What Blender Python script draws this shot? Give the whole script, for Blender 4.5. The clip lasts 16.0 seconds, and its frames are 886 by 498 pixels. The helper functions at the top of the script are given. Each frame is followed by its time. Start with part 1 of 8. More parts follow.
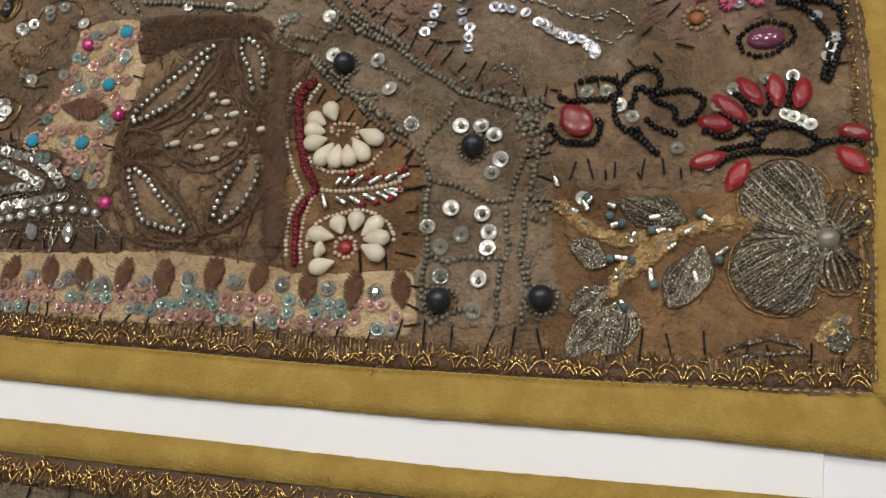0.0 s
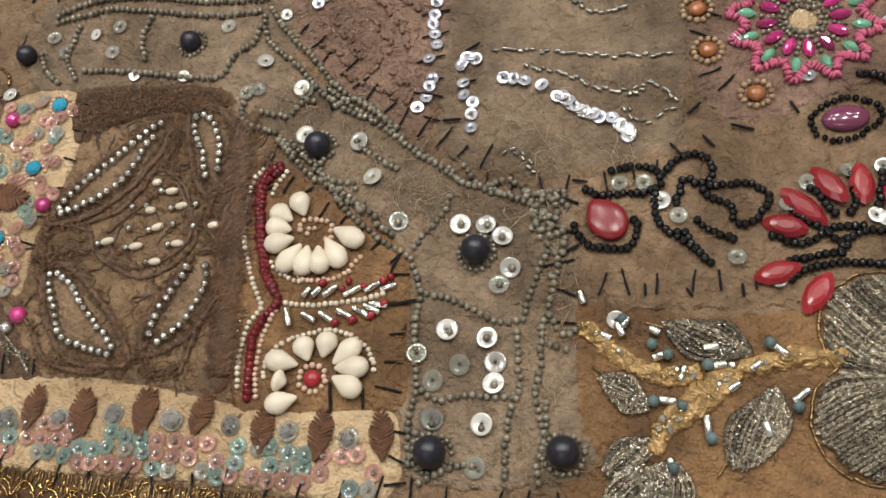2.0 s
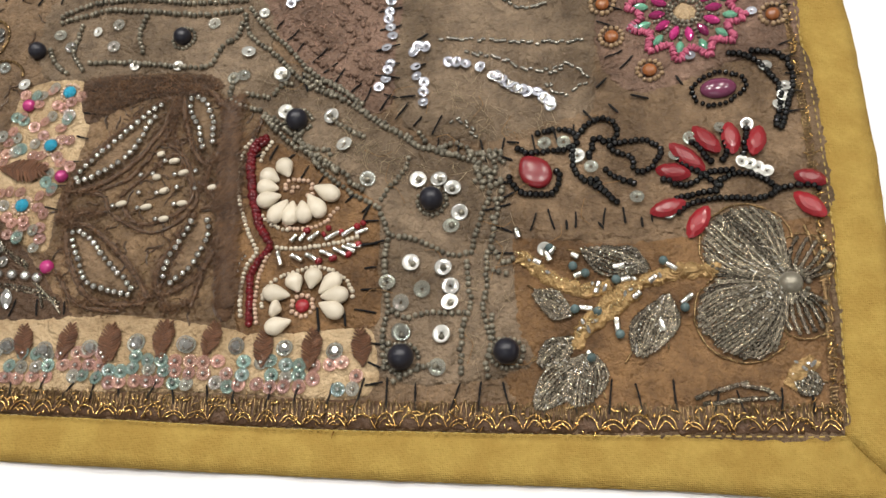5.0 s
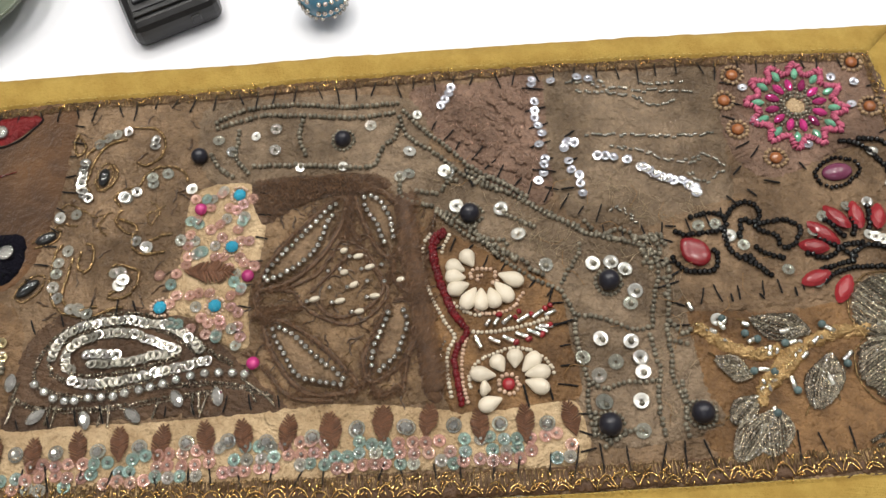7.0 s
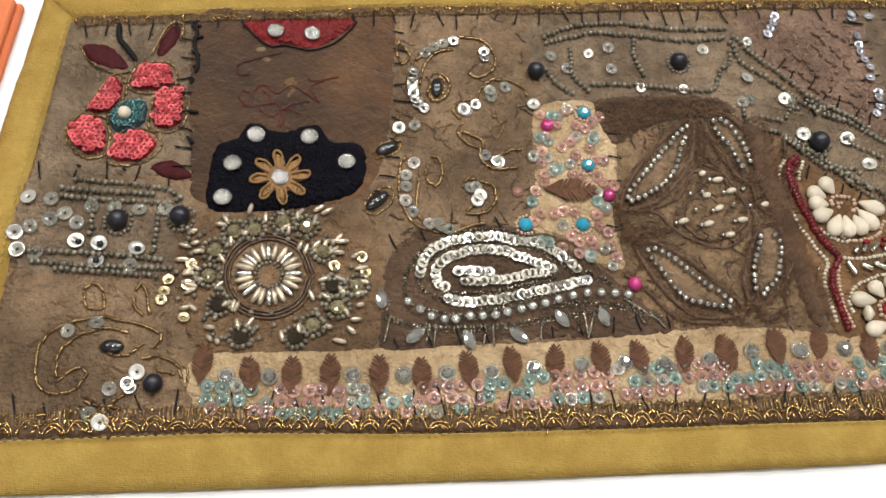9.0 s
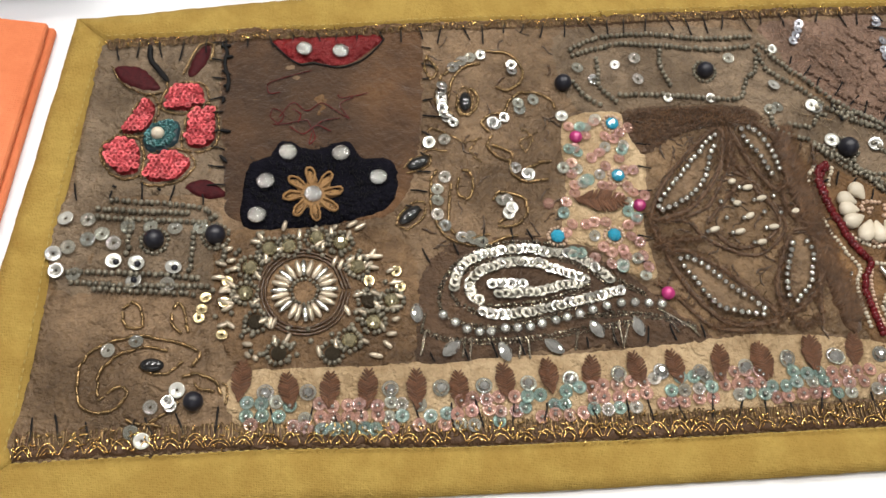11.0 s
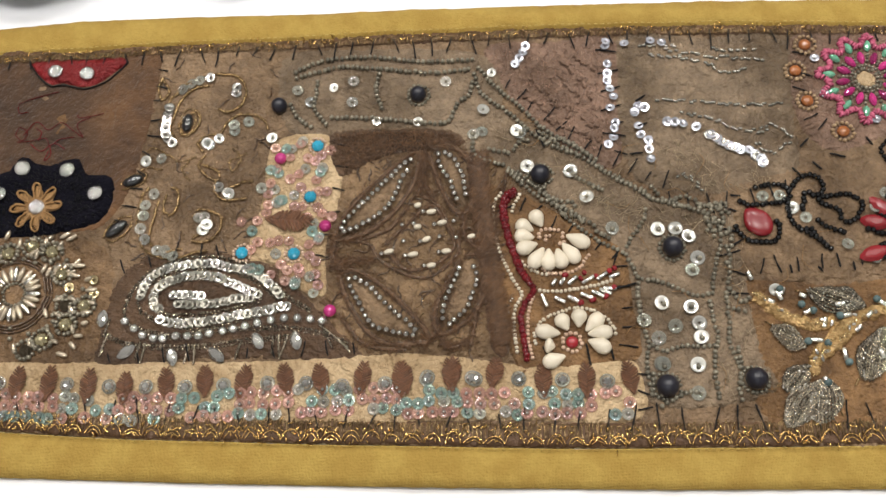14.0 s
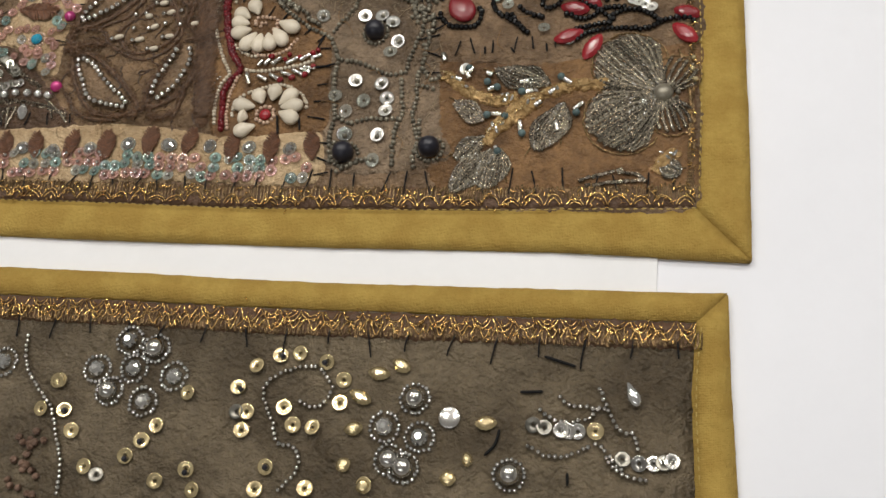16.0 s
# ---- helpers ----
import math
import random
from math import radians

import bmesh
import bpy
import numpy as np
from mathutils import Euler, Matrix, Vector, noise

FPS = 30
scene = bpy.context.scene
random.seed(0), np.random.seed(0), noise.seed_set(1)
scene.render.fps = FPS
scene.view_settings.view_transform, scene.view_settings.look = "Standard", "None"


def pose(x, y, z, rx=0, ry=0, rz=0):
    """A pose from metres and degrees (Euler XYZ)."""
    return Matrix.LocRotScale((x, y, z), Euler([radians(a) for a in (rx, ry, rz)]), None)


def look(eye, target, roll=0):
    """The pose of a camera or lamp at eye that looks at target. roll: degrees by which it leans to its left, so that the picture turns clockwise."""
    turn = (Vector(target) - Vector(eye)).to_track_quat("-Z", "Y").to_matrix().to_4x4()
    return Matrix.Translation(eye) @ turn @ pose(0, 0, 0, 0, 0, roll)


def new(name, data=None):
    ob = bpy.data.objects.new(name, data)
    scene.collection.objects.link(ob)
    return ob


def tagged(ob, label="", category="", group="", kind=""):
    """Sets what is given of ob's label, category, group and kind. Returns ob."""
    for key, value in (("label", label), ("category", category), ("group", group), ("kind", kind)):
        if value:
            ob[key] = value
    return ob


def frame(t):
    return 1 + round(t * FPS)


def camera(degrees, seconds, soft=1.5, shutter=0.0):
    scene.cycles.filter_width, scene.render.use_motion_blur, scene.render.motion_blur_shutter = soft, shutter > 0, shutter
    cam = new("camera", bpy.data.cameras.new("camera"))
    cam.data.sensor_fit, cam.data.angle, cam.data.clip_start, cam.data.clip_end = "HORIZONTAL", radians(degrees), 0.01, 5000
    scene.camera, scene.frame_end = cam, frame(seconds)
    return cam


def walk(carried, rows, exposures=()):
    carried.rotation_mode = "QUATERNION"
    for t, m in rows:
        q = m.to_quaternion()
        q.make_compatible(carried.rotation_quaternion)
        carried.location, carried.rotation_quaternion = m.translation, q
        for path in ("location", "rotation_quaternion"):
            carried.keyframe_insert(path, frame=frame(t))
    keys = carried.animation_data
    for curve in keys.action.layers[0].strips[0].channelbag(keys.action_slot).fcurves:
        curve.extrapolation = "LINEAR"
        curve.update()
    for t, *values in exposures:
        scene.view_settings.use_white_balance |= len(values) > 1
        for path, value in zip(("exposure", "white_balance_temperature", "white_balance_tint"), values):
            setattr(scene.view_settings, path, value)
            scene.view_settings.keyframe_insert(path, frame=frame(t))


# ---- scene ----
cam = camera(50, 16.0, soft=1.5)
PATH = [
    (0, (0.11930, -0.10627, 0.32803), (0.02650, 0.01558, -0.04148), -31.68),
    (0.5, (0.11560, -0.09671, 0.29003), (0.03006, 0.05723, -0.06912), -24.11),
    (1, (0.10101, -0.07997, 0.27515), (0.00552, 0.06481, -0.08529), -28.02),
    (1.5, (0.09796, -0.06284, 0.25430), (0.00048, 0.08948, -0.10249), -27.35),
    (2, (0.10374, -0.06519, 0.26273), (0.00710, 0.08392, -0.09564), -27.30),
    (2.5, (0.11438, -0.07119, 0.27725), (0.01954, 0.07324, -0.08351), -29.34),
    (3, (0.10557, -0.06722, 0.26417), (0.02456, 0.07977, -0.09891), -27.53),
    (3.5, (0.08835, -0.05540, 0.23261), (0.02104, 0.10299, -0.12848), -19.63),
    (3.7, (0.09394, -0.05616, 0.23328), (0.02623, 0.09657, -0.13016), -20.55),
    (5.8, (0.11097, -0.13511, 0.35736), (0.04050, 0.02300, -0.00324), -20.91),
    (6, (0.10035, -0.13368, 0.35700), (0.02420, 0.03123, 0.00062), -21.10),
    (6.5, (0.05594, -0.13060, 0.35695), (-0.01465, 0.04137, 0.00277), -17.89),
    (7, (-0.01162, -0.11459, 0.37685), (-0.02567, 0.05530, 0.01499), -6.55),
    (7.5, (-0.06404, -0.10529, 0.37506), (-0.06667, 0.04884, 0.00595), -1.73),
    (8, (-0.13987, -0.11656, 0.36112), (-0.11703, 0.03551, -0.00814), 7.94),
    (8.5, (-0.19991, -0.12039, 0.35593), (-0.15764, 0.03921, -0.00840), 13.22),
    (9, (-0.22661, -0.12267, 0.34817), (-0.18097, 0.03622, -0.01607), 14.14),
    (9.2, (-0.23248, -0.12446, 0.34449), (-0.18889, 0.03175, -0.02116), 12.35),
    (11.3, (-0.23563, -0.12068, 0.35084), (-0.19463, 0.04311, -0.01178), 11.26),
    (11.5, (-0.23445, -0.11960, 0.35161), (-0.19329, 0.04196, -0.01198), 11.51),
    (12, (-0.23172, -0.11846, 0.35410), (-0.19091, 0.04100, -0.01046), 11.55),
    (12.5, (-0.21976, -0.11641, 0.35697), (-0.18271, 0.04083, -0.00896), 9.69),
    (13, (-0.17361, -0.10786, 0.37400), (-0.15112, 0.03582, 0.00137), 6.08),
    (13.5, (-0.10064, -0.10352, 0.38966), (-0.10571, 0.03321, 0.01379), -2.31),
    (14, (-0.03018, -0.10043, 0.40230), (-0.05577, 0.03299, 0.02608), -9.78),
    (14.5, (0.04571, -0.11016, 0.39891), (0.00058, 0.03299, 0.02814), -15.49),
    (15, (0.10328, -0.11105, 0.38924), (0.04260, 0.03718, 0.02271), -18.64),
    (15.5, (0.11990, -0.14095, 0.36928), (0.04585, 0.01691, 0.00928), -21.46),
    (16, (0.15995, -0.20113, 0.35031), (0.08356, -0.05443, -0.01389), -22.76),
]
EXPOSURES = [(0.0, -0.55), (0.5, -0.12), (1.0, 0.0), (3.5, 0.0), (6.0, 0.0), (9.0, 0.0), (14.5, 0.0), (15.3, 0.0), (16.0, -0.45)]
walk(cam, [(t, look(eye, target, roll)) for t, eye, target, roll in PATH], EXPOSURES)

# ---- light: a room lit by ceiling panels, plus an unseen fill lamp ----
world = bpy.data.worlds.new("room_air")
scene.world = world
world.use_nodes = True
world.node_tree.nodes["Background"].inputs["Color"].default_value = (0.9, 0.93, 1.0, 1)
world.node_tree.nodes["Background"].inputs["Strength"].default_value = 0.08


def lamp(name, x, y, z, tx, ty, sx, sy, watts, color):
    data = bpy.data.lights.new(name, "AREA")
    data.shape, data.size, data.size_y, data.energy, data.color = "RECTANGLE", sx, sy, watts, color
    ob = new(name, data)
    ob.matrix_world = look((x, y, z), (tx, ty, 0))
    return ob


for lx, ly, watts in ((-1.05, 0.45, 5.8), (-0.4, 0.3, 7.2), (0.3, 0.35, 7), (0.95, 0.5, 6.2), (-0.85, 1.15, 5.8), (-0.2, 1.0, 8.6), (0.5, 1.1, 7.5), (1.15, 1.25, 5.4)):
    lamp("ceiling_panel_lamp", lx, ly, 1.62, -0.05, 0.05, 0.2, 0.2, watts, (1.0, 0.965, 0.91))
# unseen fill lamp on the south side, added to lift the shadows
lamp("ceiling_panel_lamp", -0.2, -1.1, 1.62, -0.1, 0.0, 1.2, 0.3, 6, (0.95, 0.97, 1.0))


# ---- materials ----
def mat(name, color, color2=None, rough=0.6, metal=0.0, scale=200.0, mix=0.5, bump=0.0, bump_scale=900.0, spec=0.5,
        coat=0.0, sheen=0.0, film=0.0, alpha=1.0, weave=0.0, vary=0.0, stain=0.0, transmit=0.0, depth=0.0006, crumple=0.0):
    m = bpy.data.materials.new(name)
    m.use_nodes = True
    nt = m.node_tree
    b = nt.nodes["Principled BSDF"]
    link = nt.links.new
    node = nt.nodes.new
    b.inputs["Roughness"].default_value, b.inputs["Metallic"].default_value = rough, metal
    b.inputs["Specular IOR Level"].default_value, b.inputs["Coat Weight"].default_value = spec, coat
    b.inputs["Sheen Weight"].default_value, b.inputs["Alpha"].default_value = sheen, alpha
    b.inputs["Transmission Weight"].default_value = transmit
    if film:
        b.inputs["Thin Film Thickness"].default_value, b.inputs["Thin Film IOR"].default_value = film, 1.45
    coord = node("ShaderNodeTexCoord")
    src = coord.outputs["Object"]
    color2 = color2 or tuple(c * 0.6 for c in color)
    n1 = node("ShaderNodeTexNoise")
    n1.inputs["Scale"].default_value, n1.inputs["Detail"].default_value, n1.inputs["Roughness"].default_value = scale, 9, 0.74
    link(src, n1.inputs["Vector"])
    ramp = node("ShaderNodeValToRGB")
    ramp.color_ramp.elements[0].position, ramp.color_ramp.elements[1].position = 0.5 - 0.3 * mix, 0.5 + 0.3 * mix
    ramp.color_ramp.elements[0].color, ramp.color_ramp.elements[1].color = (*color2, 1), (*color, 1)
    link(n1.outputs["Fac"], ramp.inputs["Fac"])
    out = ramp.outputs["Color"]
    if stain:
        n2 = node("ShaderNodeTexNoise")
        n2.inputs["Scale"].default_value, n2.inputs["Detail"].default_value = scale * 0.16, 4
        link(src, n2.inputs["Vector"])
        mx = node("ShaderNodeMix")
        mx.data_type, mx.blend_type = "RGBA", "MULTIPLY"
        r2 = node("ShaderNodeValToRGB")
        r2.color_ramp.elements[0].position, r2.color_ramp.elements[1].position = 0.4, 0.6
        low = 1.0 - stain
        r2.color_ramp.elements[0].color, r2.color_ramp.elements[1].color = (low, low * 0.95, low * 0.88, 1), (1, 1, 1, 1)
        link(n2.outputs["Fac"], r2.inputs["Fac"])
        mx.inputs[0].default_value = 1.0
        link(out, mx.inputs[6])
        link(r2.outputs["Color"], mx.inputs[7])
        out = mx.outputs[2]
    if vary:
        info, geo = node("ShaderNodeObjectInfo"), node("ShaderNodeNewGeometry")
        add = node("ShaderNodeMath")
        add.operation = "ADD"
        link(info.outputs["Random"], add.inputs[0])
        link(geo.outputs["Random Per Island"], add.inputs[1])
        fr = node("ShaderNodeMath")
        fr.operation = "FRACT"
        link(add.outputs[0], fr.inputs[0])
        rng = node("ShaderNodeMapRange")
        rng.inputs["To Min"].default_value, rng.inputs["To Max"].default_value = 1 - vary, 1 + vary * 0.6
        link(fr.outputs[0], rng.inputs["Value"])
        hsv = node("ShaderNodeHueSaturation")
        link(rng.outputs[0], hsv.inputs["Value"])
        link(out, hsv.inputs["Color"])
        out = hsv.outputs["Color"]
        if film:
            thick = node("ShaderNodeMapRange")
            thick.inputs["To Min"].default_value, thick.inputs["To Max"].default_value = film * 0.7, film * 1.5
            link(fr.outputs[0], thick.inputs["Value"])
            link(thick.outputs[0], b.inputs["Thin Film Thickness"])
    link(out, b.inputs["Base Color"])
    height = None
    if bump:
        n3 = node("ShaderNodeTexNoise")
        n3.inputs["Scale"].default_value, n3.inputs["Detail"].default_value = bump_scale, 5
        link(src, n3.inputs["Vector"])
        height = n3.outputs["Fac"]
        if crumple:
            n4 = node("ShaderNodeTexNoise")
            n4.inputs["Scale"].default_value, n4.inputs["Detail"].default_value = crumple, 4
            n4.inputs["Distortion"].default_value = 1.4
            link(src, n4.inputs["Vector"])
            s4 = node("ShaderNodeMath")
            s4.operation = "MULTIPLY_ADD"
            s4.inputs[1].default_value = 1.5
            link(n4.outputs["Fac"], s4.inputs[0])
            link(height, s4.inputs[2])
            height = s4.outputs[0]
    if weave:
        waves = []
        for axis in ("X", "Y"):
            w = node("ShaderNodeTexWave")
            w.bands_direction = axis
            w.inputs["Scale"].default_value, w.inputs["Distortion"].default_value = weave, 1.5
            w.inputs["Detail"].default_value, w.inputs["Detail Scale"].default_value = 2, 2.0
            link(src, w.inputs["Vector"])
            waves.append(w)
        sm = node("ShaderNodeMath")
        sm.operation = "ADD"
        link(waves[0].outputs["Fac"], sm.inputs[0])
        link(waves[1].outputs["Fac"], sm.inputs[1])
        if height:
            s2 = node("ShaderNodeMath")
            s2.operation = "MULTIPLY_ADD"
            s2.inputs[1].default_value = 0.12
            link(sm.outputs[0], s2.inputs[0])
            link(height, s2.inputs[2])
            height = s2.outputs[0]
        else:
            height = sm.outputs[0]
    if height:
        bp = node("ShaderNodeBump")
        bp.inputs["Strength"].default_value, bp.inputs["Distance"].default_value = bump or 0.4, depth
        link(height, bp.inputs["Height"])
        link(bp.outputs["Normal"], b.inputs["Normal"])
    return m


def cloth(name, c1, c2, **kw):
    args = dict(rough=0.44, scale=150, mix=0.75, bump=1.0, bump_scale=520, weave=0, spec=0.4, sheen=0.0, stain=0.5, depth=0.0025, crumple=75)
    args.update(kw)
    return mat(name, c1, c2, **args)


M = dict(
    table=mat("white_table_top", (0.82, 0.83, 0.88), (0.78, 0.79, 0.84), rough=0.45, scale=6, bump=0.05, bump_scale=300),
    sheet=mat("white_paper", (0.86, 0.86, 0.87), (0.82, 0.82, 0.83), rough=0.7, scale=20, bump=0.1, bump_scale=60),
    wall=mat("painted_wall", (0.72, 0.71, 0.68), (0.68, 0.67, 0.64), rough=0.9, scale=4, bump=0.1, bump_scale=200),
    carpet=mat("grey_carpet", (0.2, 0.2, 0.21), (0.14, 0.14, 0.15), rough=1.0, scale=90, bump=0.6),
    mustard=cloth("mustard_cotton", (0.50, 0.34, 0.085), (0.38, 0.25, 0.055), scale=420, mix=0.9, bump=0.6, bump_scale=900, weave=520, stain=0.14, crumple=0, rough=0.8, spec=0.3, depth=0.0016),
    mustard_thread=mat("mustard_thread", (0.55, 0.4, 0.12), (0.4, 0.28, 0.07), rough=0.7),
    taupe=cloth("taupe_silk", (0.366, 0.244, 0.143), (0.126, 0.078, 0.043)),
    greytaupe=cloth("grey_taupe_silk", (0.352, 0.256, 0.166), (0.134, 0.093, 0.060)),
    olive=cloth("olive_taupe_silk", (0.216, 0.167, 0.105), (0.105, 0.081, 0.049)),
    brown=cloth("brown_silk", (0.338, 0.209, 0.108), (0.117, 0.067, 0.034)),
    velvet=cloth("brown_velvet", (0.20, 0.095, 0.034), (0.062, 0.027, 0.010), weave=0, bump=0.7, scale=60, stain=0.6, sheen=0.25, rough=0.75),
    copper=cloth("copper_silk", (0.349, 0.193, 0.081), (0.123, 0.065, 0.028), rough=0.5),
    mauve=cloth("mauve_brown_silk", (0.386, 0.245, 0.174), (0.152, 0.092, 0.065)),
    cream=cloth("cream_cotton", (0.713, 0.540, 0.335), (0.420, 0.282, 0.149), stain=0.3),
    umber=cloth("umber_silk", (0.34, 0.22, 0.12), (0.125, 0.075, 0.038)),
    darkbrown=cloth("dark_brown_cloth", (0.150, 0.086, 0.047), (0.066, 0.037, 0.021)),
    leaf=mat("brown_satin_thread", (0.25, 0.115, 0.058), (0.06, 0.024, 0.013), rough=0.36, vary=0.35, mix=0.3, scale=900, bump=0.6, bump_scale=1500),
    cord=mat("brown_silk_cord", (0.105, 0.054, 0.022), (0.035, 0.018, 0.008), rough=0.3, spec=0.7, scale=700, bump=0.8, bump_scale=1200, vary=0.3),
    fuzz=mat("matted_brown_pile", (0.23, 0.115, 0.047), (0.075, 0.034, 0.014), rough=0.42, spec=0.6, scale=140, mix=0.7, vary=0.5),
    pile=mat("dark_velvet_cord", (0.15, 0.075, 0.03), (0.05, 0.023, 0.010), rough=0.6, scale=500, mix=0.7, bump=1.0, bump_scale=900, sheen=0.2),
    hair=mat("pale_loose_fibre", (0.50, 0.40, 0.26), (0.34, 0.25, 0.15), rough=0.5, scale=300, vary=0.4),
    mauvethread=mat("rosy_brown_thread", (0.44, 0.27, 0.19), (0.17, 0.095, 0.065), rough=0.4, spec=0.6, scale=200, vary=0.5),
    redcloth=cloth("red_cotton", (0.408, 0.025, 0.030), (0.289, 0.015, 0.020), weave=0),
    navy=cloth("navy_felt", (0.009, 0.0085, 0.015), (0.003, 0.003, 0.006), weave=0, stain=0.0, rough=0.95, spec=0.12),
    maroon=mat("maroon_satin_thread", (0.075, 0.008, 0.011), (0.035, 0.004, 0.006), rough=0.7, spec=0.2, scale=500, bump=0.5),
    tan=mat("tan_thread", (0.36, 0.2, 0.07), (0.22, 0.11, 0.035), rough=0.6, scale=600, bump=0.8, bump_scale=1500),
    tanbead=mat("beige_glass_bead", (0.44, 0.31, 0.19), (0.26, 0.17, 0.09), rough=0.3, scale=300, vary=0.25),
    pinkthread=mat("pink_thread", (0.62, 0.15, 0.25), (0.42, 0.08, 0.15), rough=0.6, scale=500, bump=0.6, vary=0.2),
    black_thread=mat("black_thread", (0.010, 0.009, 0.010), (0.005, 0.005, 0.005), spec=0.25, rough=0.75, scale=900, bump=0.6),
    lace=mat("brown_lace_net", (0.13, 0.065, 0.028), (0.05, 0.024, 0.012), rough=0.6, scale=500, bump=1.0, bump_scale=900, mix=1.2),
    gold=mat("gold_wire", (0.82, 0.56, 0.22), (0.42, 0.25, 0.08), rough=0.22, metal=1.0, scale=400, vary=0.25),
    oldgold=mat("antique_gold_bead", (0.30, 0.19, 0.085), (0.13, 0.08, 0.035), rough=0.25, metal=0.7, scale=500, vary=0.35),
    goldfoil=mat("gold_tape", (0.78, 0.53, 0.25), (0.40, 0.25, 0.10), rough=0.26, metal=0.6, scale=380, mix=0.6, bump=1.0, bump_scale=330, depth=0.0035, crumple=160),
    grey=mat("gunmetal_bead", (0.33, 0.30, 0.235), (0.18, 0.165, 0.125), rough=0.3, metal=0.4, scale=900, vary=0.45),
    tealbead=mat("grey_teal_bead", (0.13, 0.19, 0.19), (0.07, 0.11, 0.115), rough=0.25, spec=0.6, scale=600, vary=0.35),
    steel=mat("polished_steel_bead", (0.80, 0.78, 0.74), (0.55, 0.53, 0.50), rough=0.15, metal=1.0, scale=900, vary=0.2),
    silver=mat("tarnished_silver_thread", (0.66, 0.59, 0.47), (0.12, 0.095, 0.065), rough=0.2, metal=0.9, scale=900, mix=0.5, vary=0.5, bump=1.0, bump_scale=1500, depth=0.0012),
    ivory=mat("ivory_bead", (0.76, 0.70, 0.58), (0.58, 0.49, 0.36), rough=0.3, scale=160, mix=0.6, coat=0.15, vary=0.12, bump=0.2, bump_scale=500),
    pinkivory=mat("rosy_ivory_bead", (0.68, 0.50, 0.38), (0.55, 0.37, 0.26), rough=0.3, scale=300, vary=0.15),
    blackbead=mat("black_glass_bead", (0.006, 0.006, 0.007), (0.003, 0.003, 0.003), rough=0.07, spec=0.6, vary=0.1),
    ball=mat("navy_black_ball", (0.016, 0.016, 0.026), (0.010, 0.010, 0.016), rough=0.34, spec=0.5, scale=300),
    jet=mat("jet_cabochon", (0.02, 0.02, 0.022), (0.01, 0.01, 0.01), rough=0.08, spec=0.7),
    redgem=mat("red_gem", (0.46, 0.035, 0.045), (0.20, 0.010, 0.016), rough=0.27, scale=170, mix=0.8, coat=0.1, spec=0.4, vary=0.3, transmit=0.25),
    darkred=mat("dark_red_bead", (0.17, 0.009, 0.013), (0.08, 0.004, 0.007), rough=0.22, scale=400, vary=0.3),
    redseq=mat("red_sequin", (0.54, 0.075, 0.085), (0.33, 0.03, 0.04), rough=0.34, metal=0.4, vary=0.35),
    purple=mat("purple_cabochon", (0.24, 0.06, 0.12), (0.07, 0.012, 0.04), rough=0.16, coat=0.5, scale=150),
    pinkgem=mat("magenta_gem", (0.72, 0.05, 0.27), (0.30, 0.02, 0.13), rough=0.08, coat=0.8, metal=0.25, scale=160, vary=0.6),
    greengem=mat("green_gem", (0.30, 0.66, 0.46), (0.10, 0.36, 0.22), rough=0.08, metal=0.3, coat=0.5, film=350, vary=0.2),
    turquoise=mat("turquoise_gem", (0.05, 0.42, 0.60), (0.01, 0.2, 0.34), rough=0.08, coat=0.5, vary=0.2),
    amber=mat("amber_gem", (0.36, 0.13, 0.04), (0.22, 0.065, 0.02), rough=0.15, coat=0.5, vary=0.15),
    champagne=mat("champagne_crystal", (0.78, 0.70, 0.46), (0.36, 0.31, 0.18), rough=0.06, metal=0.85, film=420, vary=0.2),
    crystal=mat("clear_crystal", (0.90, 0.89, 0.86), (0.42, 0.42, 0.40), rough=0.05, metal=0.85, film=400, scale=500, vary=0.25),
    bugle=mat("champagne_bugle_bead", (0.66, 0.57, 0.44), (0.46, 0.38, 0.28), rough=0.18, metal=0.55, vary=0.3),
    seq=mat("white_sequin", (0.76, 0.75, 0.70), (0.50, 0.49, 0.44), rough=0.16, metal=0.35, film=380, vary=0.45, coat=0.3, scale=350),
    clearseq=mat("clear_sequin", (0.40, 0.39, 0.34), (0.24, 0.24, 0.2), rough=0.16, metal=0.1, film=430, alpha=0.5, vary=0.35, coat=0.3),
    silverseq=mat("silver_sequin", (0.640, 0.624, 0.584), (0.440, 0.424, 0.400), rough=0.17, metal=0.9, vary=0.3),
    dullseq=mat("tarnished_sequin", (0.36, 0.34, 0.29), (0.2, 0.19, 0.16), rough=0.25, metal=0.7, vary=0.4),
    goldseq=mat("pale_gold_sequin", (0.80, 0.66, 0.38), (0.55, 0.44, 0.24), rough=0.2, metal=0.8, vary=0.3),
    pinkseq=mat("pink_clear_sequin", (0.56, 0.31, 0.25), (0.4, 0.2, 0.16), rough=0.16, metal=0.1, film=420, alpha=0.5, vary=0.3, coat=0.3),
    greenseq=mat("sea_green_clear_sequin", (0.26, 0.38, 0.34), (0.15, 0.25, 0.23), rough=0.16, metal=0.1, film=420, alpha=0.5, vary=0.3, coat=0.3),
    holo=mat("iridescent_sequin", (0.72, 0.72, 0.78), (0.5, 0.52, 0.6), rough=0.14, metal=0.6, film=520, vary=0.4),
    mirror=mat("silver_dome", (0.86, 0.85, 0.83), (0.42, 0.41, 0.40), rough=0.22, metal=1.0, scale=260, mix=1.0, bump=0.5, bump_scale=260),
    tealseq=mat("dark_teal_sequin", (0.02, 0.10, 0.10), (0.008, 0.05, 0.055), rough=0.2, metal=0.4, vary=0.4),
